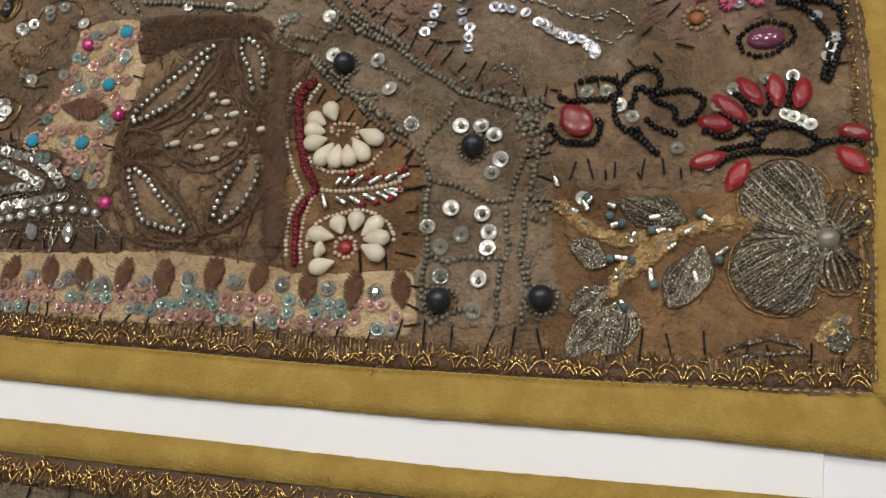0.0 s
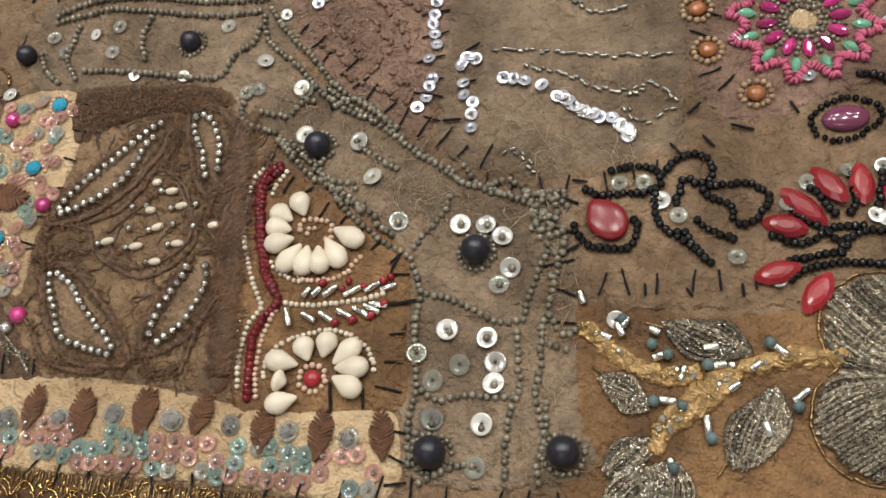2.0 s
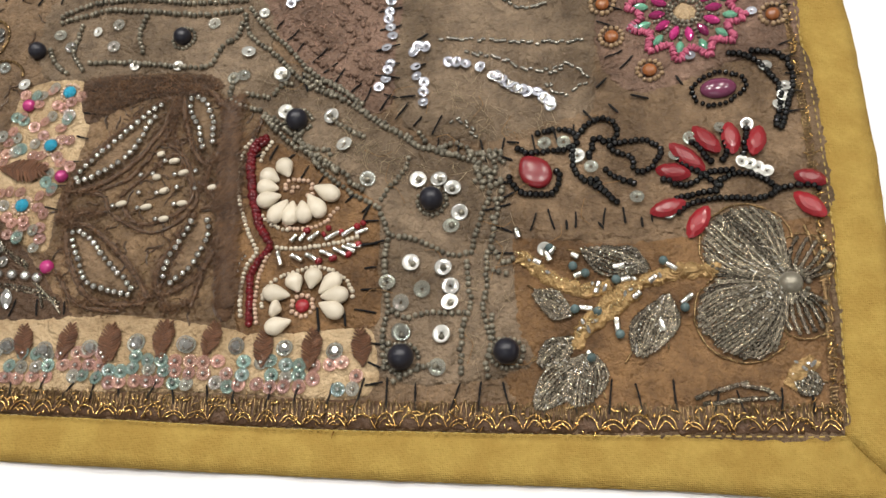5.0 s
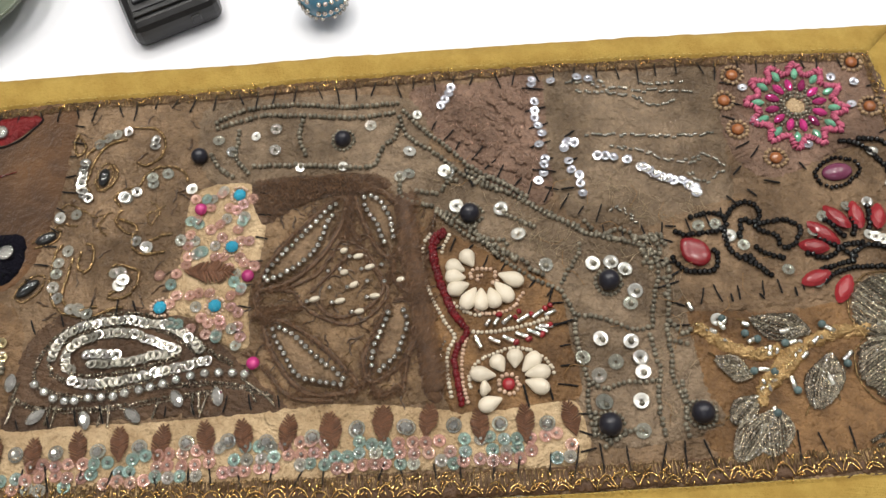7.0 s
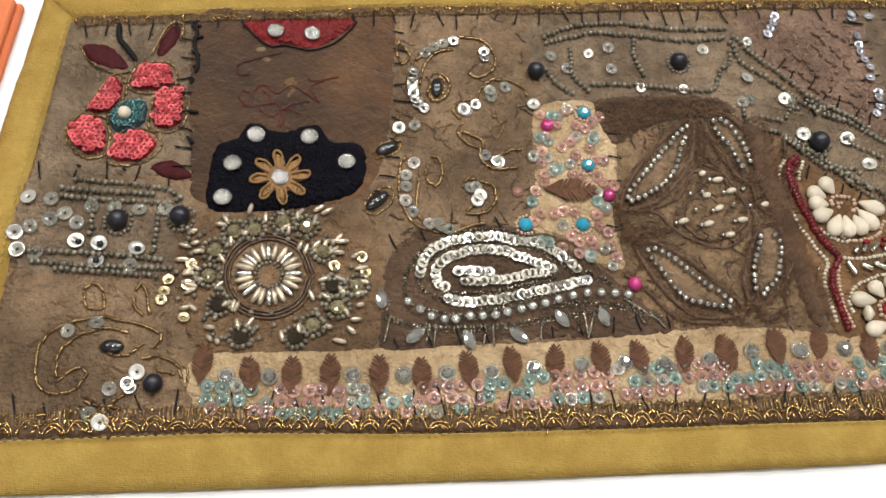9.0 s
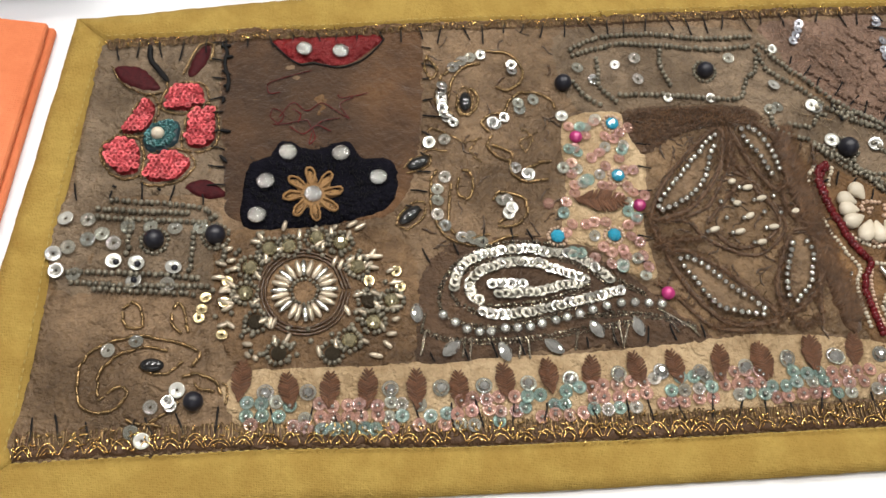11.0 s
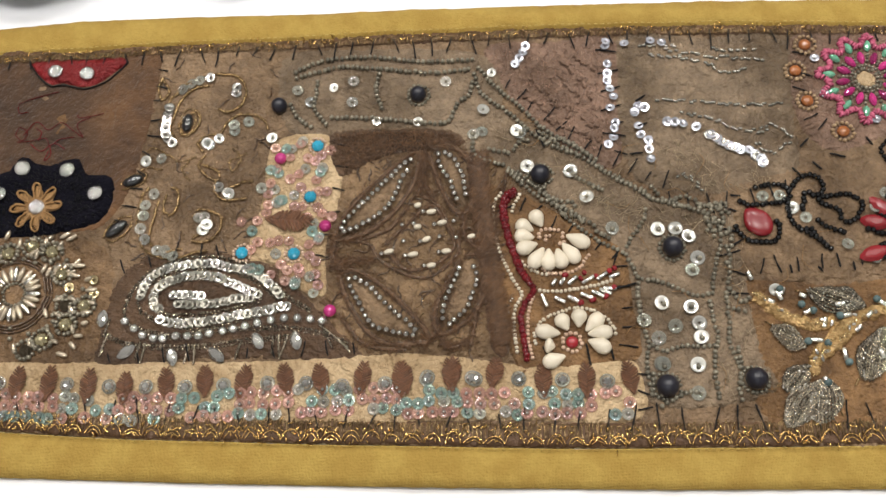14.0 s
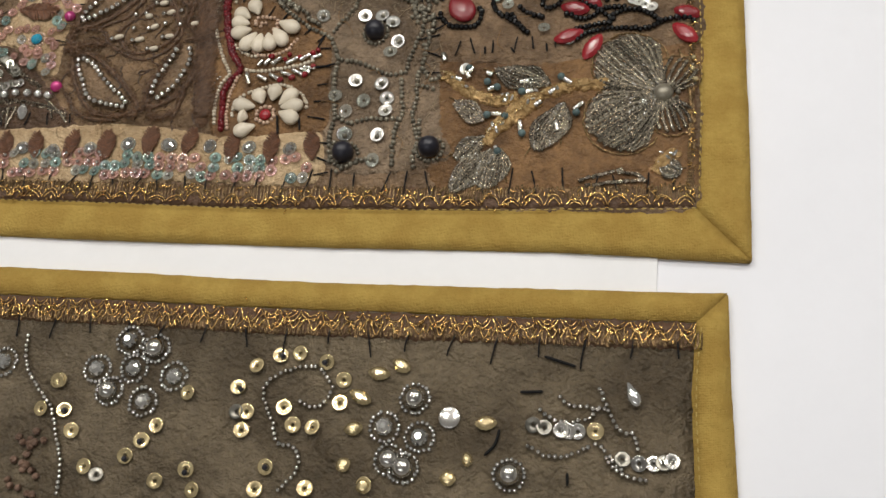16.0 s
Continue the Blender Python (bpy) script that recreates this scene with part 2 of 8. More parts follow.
    phone=mat("black_plastic", (0.012, 0.012, 0.014), (0.007, 0.007, 0.008), rough=0.3),
    key=mat("dark_grey_key", (0.035, 0.035, 0.04), (0.02, 0.02, 0.024), rough=0.4),
    redkey=mat("red_key", (0.35, 0.015, 0.03), (0.25, 0.01, 0.02), rough=0.4),
    blueglass=mat("blue_glass", (0.10, 0.32, 0.48), (0.05, 0.18, 0.3), rough=0.1, coat=0.5, scale=80),
    sagecloth=mat("sage_green_ceramic", (0.16, 0.19, 0.14), (0.1, 0.12, 0.09), rough=0.4, scale=30),
    orange=cloth("orange_cotton", (0.85, 0.27, 0.12), (0.75, 0.21, 0.09), weave=300, bump=0.3, stain=0.1, crumple=0, rough=0.85),
    tealbox=mat("dark_teal_card", (0.03, 0.07, 0.085), (0.012, 0.03, 0.04), rough=0.35, scale=25),
)

# ---- geometry helpers: lengths below are millimetres in the panel's own plan ----
MM = 0.001
rng = random.Random(7)


def part(name, data, material, parent=None, label=""):
    ob = new(name, data)
    if material and not data.materials:
        data.materials.append(M[material])
    if parent:
        ob.parent = parent
    if label:
        ob["label"] = label
    return ob


def mesh(name, verts, faces, smooth=True):
    me = bpy.data.meshes.new(name)
    me.from_pydata([tuple(v) for v in verts], [], faces)
    me.polygons.foreach_set("use_smooth", [smooth] * len(me.polygons))
    me.update()
    return me


def relief(x, y):
    """The cloth's gentle waves, in mm."""
    wave = 0.7 * noise.noise((x * 0.018, y * 0.018, 0.3)) + 0.35 * noise.noise((x * 0.06, y * 0.06, 4.1))
    fold = 1 - abs(noise.noise((x * 0.055 + 0.02 * y, y * 0.085, 5.5))) * 2.6
    crease = 0.55 * max(0.0, fold) ** 3
    return wave + crease + 0.65 * noise.noise((x * 0.10, y * 0.12, 2.7)) + 0.32 * noise.noise((x * 0.22, y * 0.24, 8.2))


LIFT = 0.75  # mm from the ground cloth up to the sewn patches


def revolve(profile, seg, flat=1.0):
    """Unit shape turned round z from (radius, height) pairs."""
    verts, faces = [], []
    for r, h in profile:
        for k in range(seg):
            a = 2 * math.pi * k / seg
            verts.append((r * math.cos(a), r * math.sin(a), h))
    n = len(profile)
    for i in range(n - 1):
        for k in range(seg):
            a, b = i * seg + k, i * seg + (k + 1) % seg
            faces.append((a, b, b + seg, a + seg))
    faces.append(tuple(range(seg))[::-1])
    faces.append(tuple(range((n - 1) * seg, n * seg)))
    return np.array(verts), faces


def ball_profile(n):
    return [(max(0.02, math.sin(math.pi * i / n)) * 0.5, -math.cos(math.pi * i / n) * 0.5) for i in range(n + 1)]


def lengthwise(shape):
    """Turns a shape from z to x."""
    v, f = shape
    return np.stack([v[:, 2], v[:, 1], -v[:, 0]], 1), f


def marquise():
    """A pointed oval stone with sloping facets and a flat table; 1 long, 1 wide."""
    verts, faces, seg = [], [], 12
    for s_, h in ((0.94, -0.3), (1.0, 0.05), (0.66, 0.34), (0.36, 0.42)):
        for k in range(seg):
            a = 2 * math.pi * k / seg
            x = math.cos(a)
            y = math.sin(a) * (1 - 0.28 * x * x)
            verts.append((0.5 * s_ * x, 0.5 * s_ * y, h))
    for i in range(3):
        for k in range(seg):
            a, b = i * seg + k, i * seg + (k + 1) % seg
            faces.append((a, b, b + seg, a + seg))
    faces.append(tuple(range(3 * seg, 4 * seg)))
    faces.append(tuple(range(seg))[::-1])
    return np.array(verts), faces


def cushion():
    """A rounded drop-shaped stone with sloping sides and a broad, slightly domed table."""
    verts, faces, seg = [], [], 20
    for s_, h in ((0.96, -0.3), (1.0, 0.05), (0.9, 0.25), (0.72, 0.36), (0.3, 0.41)):
        for k in range(seg):
            a = 2 * math.pi * k / seg
            x = math.cos(a)
            verts.append((0.5 * s_ * x, 0.5 * s_ * math.sin(a) * (1 - 0.34 * max(0.0, x) ** 1.5), h))
    for i in range(4):
        for k in range(seg):
            a, b = i * seg + k, i * seg + (k + 1) % seg
            faces.append((a, b, b + seg, a + seg))
    faces.append(tuple(range(4 * seg, 5 * seg)))
    faces.append(tuple(range(seg))[::-1])
    return np.array(verts), faces


def sequin():
    """A cupped disc with a hole, 1 across."""
    return_v, faces, seg = [], [], 18
    for r, h in ((0.5, 0.09), (0.44, 0.105), (0.25, 0.05), (0.085, 0.035), (0.085, 0.0), (0.25, 0.015), (0.44, 0.07), (0.5, 0.06)):
        for k in range(seg):
            a = 2 * math.pi * k / seg
            return_v.append((r * math.cos(a), r * math.sin(a), h))
    for i in range(8):
        for k in range(seg):
            a, b = i * seg + k, i * seg + (k + 1) % seg
            c, d = ((i + 1) % 8) * seg + (k + 1) % seg, ((i + 1) % 8) * seg + k
            faces.append((a, d, c, b))
    return np.array(return_v), faces


def cut_gem():
    """A round stone cut into triangular facets, 1 across."""
    verts, faces, seg = [], [], 8
    for i, (r, h) in enumerate(((0.46, -0.12), (0.5, 0.02), (0.36, 0.24), (0.17, 0.36))):
        for k in range(seg):
            a = 2 * math.pi * (k + 0.5 * (i % 2)) / seg
            verts.append((r * math.cos(a), r * math.sin(a), h))
    for i in range(3):
        for k in range(seg):
            a, b = i * seg + k, i * seg + (k + 1) % seg
            c = (i + 1) * seg + (k if i % 2 == 0 else (k + 1) % seg)
            d = (i + 1) * seg + ((k - 1) % seg if i % 2 == 0 else k)
            faces += [(a, b, c), (a, c, d)]
    faces.append(tuple(range(3 * seg, 4 * seg)))
    faces.append(tuple(range(seg))[::-1])
    return np.array(verts), faces


def satin_leaf():
    """A leaf of slanted satin stitches on both sides of a midline; 1 long, 1 wide."""
    rice, rice_faces = lengthwise(revolve([(0.06, -0.5), (0.4, -0.4), (0.5, 0.0), (0.4, 0.4), (0.06, 0.5)], 6))
    verts, faces, base = [], [], 0
    for i in range(15):
        u = -0.5 + (i + 0.2) / 16
        w = 0.5 * math.sin(math.pi * (0.08 + 0.84 * i / 14)) ** 0.75
        for side in (-1, 1):
            jit = 0.035 * math.sin(i * 7.3 + side)
            ax, ay, bx, by = u - 0.04, -0.06 * side, u + 0.11 + jit, side * w
            length, turn = math.dist((ax, ay), (bx, by)), math.atan2(by - ay, bx - ax)
            px, py = rice[:, 0] * length, rice[:, 1] * 0.075
            c, s = math.cos(turn), math.sin(turn)
            verts.append(np.stack([px * c - py * s + (ax + bx) / 2, px * s + py * c + (ay + by) / 2, rice[:, 2] * 0.16 + 0.08], 1))
            faces += [tuple(k + base for k in f) for f in rice_faces]
            base += len(rice)
    return np.concatenate(verts), faces


SHAPE = dict(
    bead=revolve(ball_profile(6), 8),
    ball=revolve(ball_profile(14), 24),
    dome=revolve([(0.5, 0.0), (0.49, 0.1), (0.44, 0.2), (0.35, 0.29), (0.22, 0.36), (0.08, 0.385)], 24),
    drop=lengthwise(revolve([(0.03, -0.5), (0.22, -0.47), (0.38, -0.38), (0.48, -0.22), (0.5, -0.06), (0.41, 0.1), (0.27, 0.28), (0.15, 0.42), (0.07, 0.49), (0.02, 0.5)], 16)),
    bugle=lengthwise(revolve([(0.3, -0.5), (0.46, -0.46), (0.5, -0.4), (0.5, 0.4), (0.46, 0.46), (0.3, 0.5)], 8)),
    rice=lengthwise(revolve([(0.06, -0.5), (0.3, -0.44), (0.45, -0.25), (0.5, 0), (0.45, 0.25), (0.3, 0.44), (0.06, 0.5)], 10)),
    marquise=marquise(),
    cushion=cushion(),
    cabochon=revolve([(0.47, -0.25), (0.5, -0.05), (0.47, 0.12), (0.38, 0.3), (0.24, 0.42), (0.08, 0.47)], 24),
    sequin=sequin(),
    gem=cut_gem(),
    leaf=satin_leaf(),
)
MESH = {}


def unit(shape, material):
    key = (shape, material)
    if key not in MESH:
        MESH[key] = mesh(f"{material}_{shape}", *SHAPE[shape], smooth=shape not in ("gem", "marquise"))
        MESH[key].materials.append(M[material])
    return MESH[key]


def bit(parent, name, shape, material, x, y, sx, sy=None, sz=None, ang=0.0, z=0.0, tilt=2.0, label=""):
    """One bead, stone or sequin sewn on at (x, y), as an object of its own."""
    sy = sy or sx
    sz = sz or sy
    ob = new(name, unit(shape, material))
    ob.parent = parent
    turn = Euler((radians(rng.uniform(-tilt, tilt)), radians(rng.uniform(-tilt, tilt)), radians(ang)))
    ob.matrix_basis = Matrix.LocRotScale((x * MM, y * MM, (relief(x, y) + z + LIFT) * MM), turn, (sx * MM, sy * MM, sz * MM))
    if label:
        ob["label"] = label
    return ob


def spline(pts, step, closed=False):
    """Points evenly step mm apart on a smooth line through pts, with their directions in degrees."""
    p = [Vector((*q, 0)) for q in pts]
    n = len(p)
    dense = []
    for i in range(n if closed else n - 1):
        if closed:
            a, b, c, d = p[i - 1], p[i], p[(i + 1) % n], p[(i + 2) % n]
        else:
            b, c = p[i], p[i + 1]
            a, d = p[i - 1] if i else 2 * b - c, p[i + 2] if i + 2 < n else 2 * c - b
        for k in range(12):
            t = k / 12
            dense.append(0.5 * (2 * b + (c - a) * t + (2 * a - 5 * b + 4 * c - d) * t * t + (3 * b - a - 3 * c + d) * t ** 3))
    dense.append(p[0] if closed else p[-1])
    out, want, gone = [], step / 2, 0.0
    for a, b in zip(dense, dense[1:]):
        length = (b - a).length
        while length and want <= gone + length:
            q = a.lerp(b, (want - gone) / length)
            out.append((q.x, q.y, math.degrees(math.atan2(b.y - a.y, b.x - a.x))))
            want += step
        gone += length
    return out


def glints(parent, lines, count, material, seed, z=1.7):
    """Tiny bright beads strewn over laid strands or tape, standing in for glints of light."""
    r = random.Random(seed)
    items = []
    for _ in range(count):
        line = r.choice(lines)
        k = r.randrange(len(line) - 1)
        t = r.random()
        x = line[k][0] + (line[k + 1][0] - line[k][0]) * t + r.uniform(-0.5, 0.5)
        y = line[k][1] + (line[k + 1][1] - line[k][1]) * t + r.uniform(-0.5, 0.5)
        items.append(("bead", x, y, z, r.uniform(0, 180), r.uniform(0.7, 1.2), 0.6, 0.6))
    tagged(joined("wire_glitter", items, material, parent), kind="stuff")


def sequin_line(parent, materials, pts, pitch=2.5, size=4.6, tilt=12):
    """Sequins overlapping along a line."""
    for x, y, a in spline(pts, pitch):
        bit(parent, "sequin", "sequin", rng.choice(materials), x + rng.uniform(-0.3, 0.3), y + rng.uniform(-0.3, 0.3), size, z=0.9, tilt=tilt)


def joined(name, items, material, parent, label=""):
    """Many small shapes in one mesh: items of shape, x, y, z, angle, sx, sy, sz in mm."""
    vs, fs, base = [], [], 0
    for shape, x, y, z, ang, sx, sy, sz in items:
        v, f = SHAPE[shape]
        c, s = math.cos(radians(ang)), math.sin(radians(ang))
        px, py = v[:, 0] * sx, v[:, 1] * sy
        vs.append(np.stack([px * c - py * s + x, px * s + py * c + y, v[:, 2] * sz + z + LIFT + relief(x, y)], 1) * MM)
        fs += [tuple(i + base for i in q) for q in f]
        base += len(v)
    return part(name, mesh(name, np.concatenate(vs), fs), material, parent, label)


def string(parent, material, pts, size=2.0, pitch=None, closed=False, shape="bead", length=None, z=0.0, name="bead_string", jitter=0.18, label="", each=False):
    """A row of threaded beads along a line; each=True leaves every bead an object."""
    pitch = pitch or (length or size) * 0.98
    items = []
    for x, y, a in spline(pts, pitch, closed):
        k = 1 + rng.uniform(-0.1, 0.1)
        x, y = x + rng.gauss(0, jitter), y + rng.gauss(0, jitter)
        items.append((shape, x, y, z + size * 0.35, a + rng.uniform(-7, 7), (length or size * 0.92) * k, size * k, size * k))
    if not each:
        return tagged(joined(name, items, material, parent, label), kind="stuff")
    for s, x, y, h, a, sx, sy, sz in items:
        bit(parent, "bead", s, material, x, y, sx, sy, sz, a, h)


def fibres(parent, name, roots, material, seed, length=2.2, radius=0.16, rise=0.8, z=0.7, lay=None, spread=180, label=""):
    """Short thin hairs standing out of the cloth at the given roots, one tapered sliver each."""
    r = random.Random(seed)
    vs, fs = [], []
    for x, y in roots:
        a = radians((r.uniform(0, 360) if lay is None else lay) + r.uniform(-spread, spread) * (lay is not None))
        k = length * r.uniform(0.5, 1.4)
        bend = a + r.uniform(-0.7, 0.7)
        w = radius * r.uniform(0.7, 1.3)
        h0 = relief(x, y) + LIFT + z
        mx, my = x + math.cos(a) * k * 0.5, y + math.sin(a) * k * 0.5
        ex, ey = mx + math.cos(bend) * k * 0.5, my + math.sin(bend) * k * 0.5
        up = rise * r.uniform(0.3, 1.2)
        base = len(vs)
        for px, py, h, ww in ((x, y, h0 - 0.5, w), (mx, my, h0 + up, w * 0.9), (ex, ey, h0 + up * 0.6, w * 0.35)):
            nx, ny = -math.sin(a) * ww, math.cos(a) * ww
            vs += [((px + nx) * MM, (py + ny) * MM, h * MM), ((px - nx) * MM, (py - ny) * MM, h * MM), (px * MM, py * MM, (h + ww * 1.4) * MM)]
        for i in (0, 3):
            for u, v in ((0, 1), (1, 2), (2, 0)):
                fs.append((base + i + u, base + i + v, base + i + v + 3, base + i + u + 3))
        fs.append((base + 6, base + 7, base + 8))
    return tagged(part(name, mesh(name, vs, fs), material, parent, label), kind="stuff")


def along(line, width, count, seed, closed=False):
    """Random points within half a width of a line."""
    r = random.Random(seed)
    rows = spline(line, 0.5, closed)
    out = []
    for _ in range(count):
        x, y, a = r.choice(rows)
        d = r.gauss(0, width * 0.3)
        out.append((x - math.sin(radians(a)) * d, y + math.cos(radians(a)) * d))
    return out


def within(outline, count, seed):
    """Random points inside an outline."""
    r = random.Random(seed)
    xs, ys = [p[0] for p in outline], [p[1] for p in outline]
    out = []
    while len(out) < count:
        x, y = r.uniform(min(xs), max(xs)), r.uniform(min(ys), max(ys))
        if inside(x, y, outline):
            out.append((x, y))
    return out


def threads(name, lines, *args, **kw):
    """Each line a thread of its own."""
    for line in lines:
        tube(name, [line], *args, **kw)


def tube(name, lines, radius, material, parent, label="", seg=5, z=0.0, wobble=0.0, coil=0.0):
    """Threads or cords laid along smooth lines, joined into one mesh."""
    vs, fs = [], []
    for pts in lines:
        q = spline(pts, radius * (0.95 if coil else 1.6)) if len(pts) > 1 else []
        if len(q) < 2:
            continue
        base = len(vs)
        for i, (x, y, a) in enumerate(q):
            r = radius * (0.55 if i in (0, len(q) - 1) else 1 + rng.uniform(-wobble, wobble) + (coil if i % 2 else -coil))
            nx, ny = -math.sin(radians(a)), math.cos(radians(a))
            h = relief(x, y) + z + LIFT * 0.6 + radius * 0.5
            for k in range(seg):
                b = 2 * math.pi * k / seg
                vs.append(((x + nx * r * math.cos(b)) * MM, (y + ny * r * math.cos(b)) * MM, (h + r * math.sin(b)) * MM))
        for i in range(len(q) - 1):
            for k in range(seg):
                a, b = base + i * seg + k, base + i * seg + (k + 1) % seg
                fs.append((a, b, b + seg, a + seg))
    return part(name, mesh(name, vs, fs), material, parent, label)


def patch(parent, name, material, pts, z=0.3, label="", ragged=0.5, thick=0.5, puff=0.0, cell=2.0, drop=0.9, sharp=False):
    """A piece of cloth cut to an outline, with a turned-down edge, waved like the ground below it."""
    edge = [(x, y) for x, y, _ in spline(pts, 2.0, True)] if not sharp and (len(pts) > 4 or puff) else None
    if edge is None:
        edge = []
        for a, b in zip(pts, pts[1:] + pts[:1]):
            n = max(2, int(math.dist(a, b) / 2.5))
            edge += [(a[0] + (b[0] - a[0]) * i / n, a[1] + (b[1] - a[1]) * i / n) for i in range(n)]
    edge = [(x + rng.gauss(0, ragged * 0.4), y + rng.gauss(0, ragged * 0.4)) for x, y in edge]
    bm = bmesh.new()
    loop = [bm.verts.new((x, y, 0)) for x, y in edge]
    es = [bm.edges.new((a, b)) for a, b in zip(loop, loop[1:] + loop[:1])]
    bmesh.ops.triangle_fill(bm, edges=es, use_beauty=True)
    for _ in range(7):
        long = [e for e in bm.edges if e.calc_length() > cell * 1.5 and len(e.link_faces) == 2]
        if not long:
            break
        bmesh.ops.subdivide_edges(bm, edges=long, cuts=1)
        bmesh.ops.triangulate(bm, faces=[f for f in bm.faces if len(f.verts) > 3])
        bmesh.ops.beautify_fill(bm, faces=bm.faces[:], edges=[e for e in bm.edges if len(e.link_faces) == 2])
    rim = [v for v in bm.verts if v.is_boundary]
    rim_at = np.array([(v.co.x, v.co.y) for v in rim])
    for v in bm.verts:
        x, y = v.co.x, v.co.y
        d = float(np.sqrt(((rim_at - (x, y)) ** 2).sum(1)).min())
        rise = thick * min(1.0, d / 1.2) + puff * min(1.0, d / 4.0) ** 0.6
        v.co.z = relief(x, y) + z + rise
    bmesh.ops.recalc_face_normals(bm, faces=bm.faces[:])
    if sum(f.normal.z for f in bm.faces) < 0:
        bmesh.ops.reverse_faces(bm, faces=bm.faces[:])
    skirt = bmesh.ops.extrude_edge_only(bm, edges=[e for e in bm.edges if e.is_boundary])
    for g in skirt["geom"]:
        if isinstance(g, bmesh.types.BMVert):
            g.co.z -= drop
    bmesh.ops.scale(bm, vec=(MM, MM, MM), verts=bm.verts[:])
    me = bpy.data.meshes.new(name)
    bm.to_mesh(me)
    bm.free()
    me.polygons.foreach_set("use_smooth", [True] * len(me.polygons))
    return part(name, me, material, parent, label)


def ring(x, y, r):
    """Eight points round a circle, in mm."""
    return [(x + r * math.cos(math.pi * k / 4), y + r * math.sin(math.pi * k / 4)) for k in range(8)]


def grown(pts, by):
    """An outline pushed outwards by so many mm."""
    cx, cy = sum(p[0] for p in pts) / len(pts), sum(p[1] for p in pts) / len(pts)
    return [(x + (x - cx) / math.dist((x, y), (cx, cy)) * by, y + (y - cy) / math.dist((x, y), (cx, cy)) * by) for x, y in pts]


def inside(x, y, pts):
    hit = False
    for (ax, ay), (bx, by) in zip(pts, pts[1:] + pts[:1]):
        if (ay > y) != (by > y) and x < (bx - ax) * (y - ay) / (by - ay) + ax:
            hit = not hit
    return hit


def scales(parent, pts, material, size):
    """Sequins laid over one another like scales inside an outline."""
    xs, ys = [p[0] for p in pts], [p[1] for p in pts]
    y, row = min(ys), 0
    while y < max(ys):
        x = min(xs) + (row % 2) * size * 0.35
        while x < max(xs):
            px, py = x + rng.uniform(-0.3, 0.3), y + rng.uniform(-0.3, 0.3)
            if inside(px, py, pts):
                bit(parent, "sequin", "sequin", material, px, py, size, z=2.5, tilt=11)
            x += size * 0.75
        y += size * 0.62
        row += 1


def box(name, size, at, material, parent=None, label="", bevel=0.0, rot=0.0, seg=3):
    bm = bmesh.new()
    bmesh.ops.create_cube(bm, size=1)
    bmesh.ops.scale(bm, vec=size, verts=bm.verts[:])
    if bevel:
        bmesh.ops.bevel(bm, geom=bm.edges[:], offset=bevel, segments=seg, affect="EDGES", profile=0.6)
    me = bpy.data.meshes.new(name)
    bm.to_mesh(me)
    bm.free()
    ob = part(name, me, material, parent, label)
    ob.matrix_basis = pose(*at, 0, 0, rot)
    return ob


# ---- the room: plain surroundings that close the place ----
FLOOR, TOP = -0.75, -0.0034
tagged(box("floor", (4.6, 4.6, 0.1), (0, 0, FLOOR - 0.05), "carpet"), "dark grey carpet floor", "floor", kind="structure")
tagged(box("ceiling", (4.6, 4.6, 0.1), (0, 0, 1.7), "wall"), "plain off-white ceiling", "ceiling", kind="structure")
for name, size, at in (("wall_north", (4.6, 0.1, 2.4), (0, 2.25, 0.45)), ("wall_south", (4.6, 0.1, 2.4), (0, -2.25, 0.45)),
                       ("wall_east", (0.1, 4.4, 2.4), (2.25, 0, 0.45)), ("wall_west", (0.1, 4.4, 2.4), (-2.25, 0, 0.45))):
    tagged(box(name, size, at, "wall"), "plain off-white painted wall", "wall", kind="structure")

table = tagged(new("table"), "plain white table under the embroidered panels", "table")
table.location = (0, 0, FLOOR)
box("tabletop", (1.9, 1.1, 0.03), (-0.08, 0.05, TOP - FLOOR - 0.015), "table", table, "smooth white tabletop", bevel=0.003)
for sx in (-0.9, 0.74):
    for sy in (-0.44, 0.54):
        box("leg", (0.05, 0.05, TOP - FLOOR - 0.03), (sx, sy, (TOP - FLOOR - 0.03) / 2), "table", table, bevel=0.004)


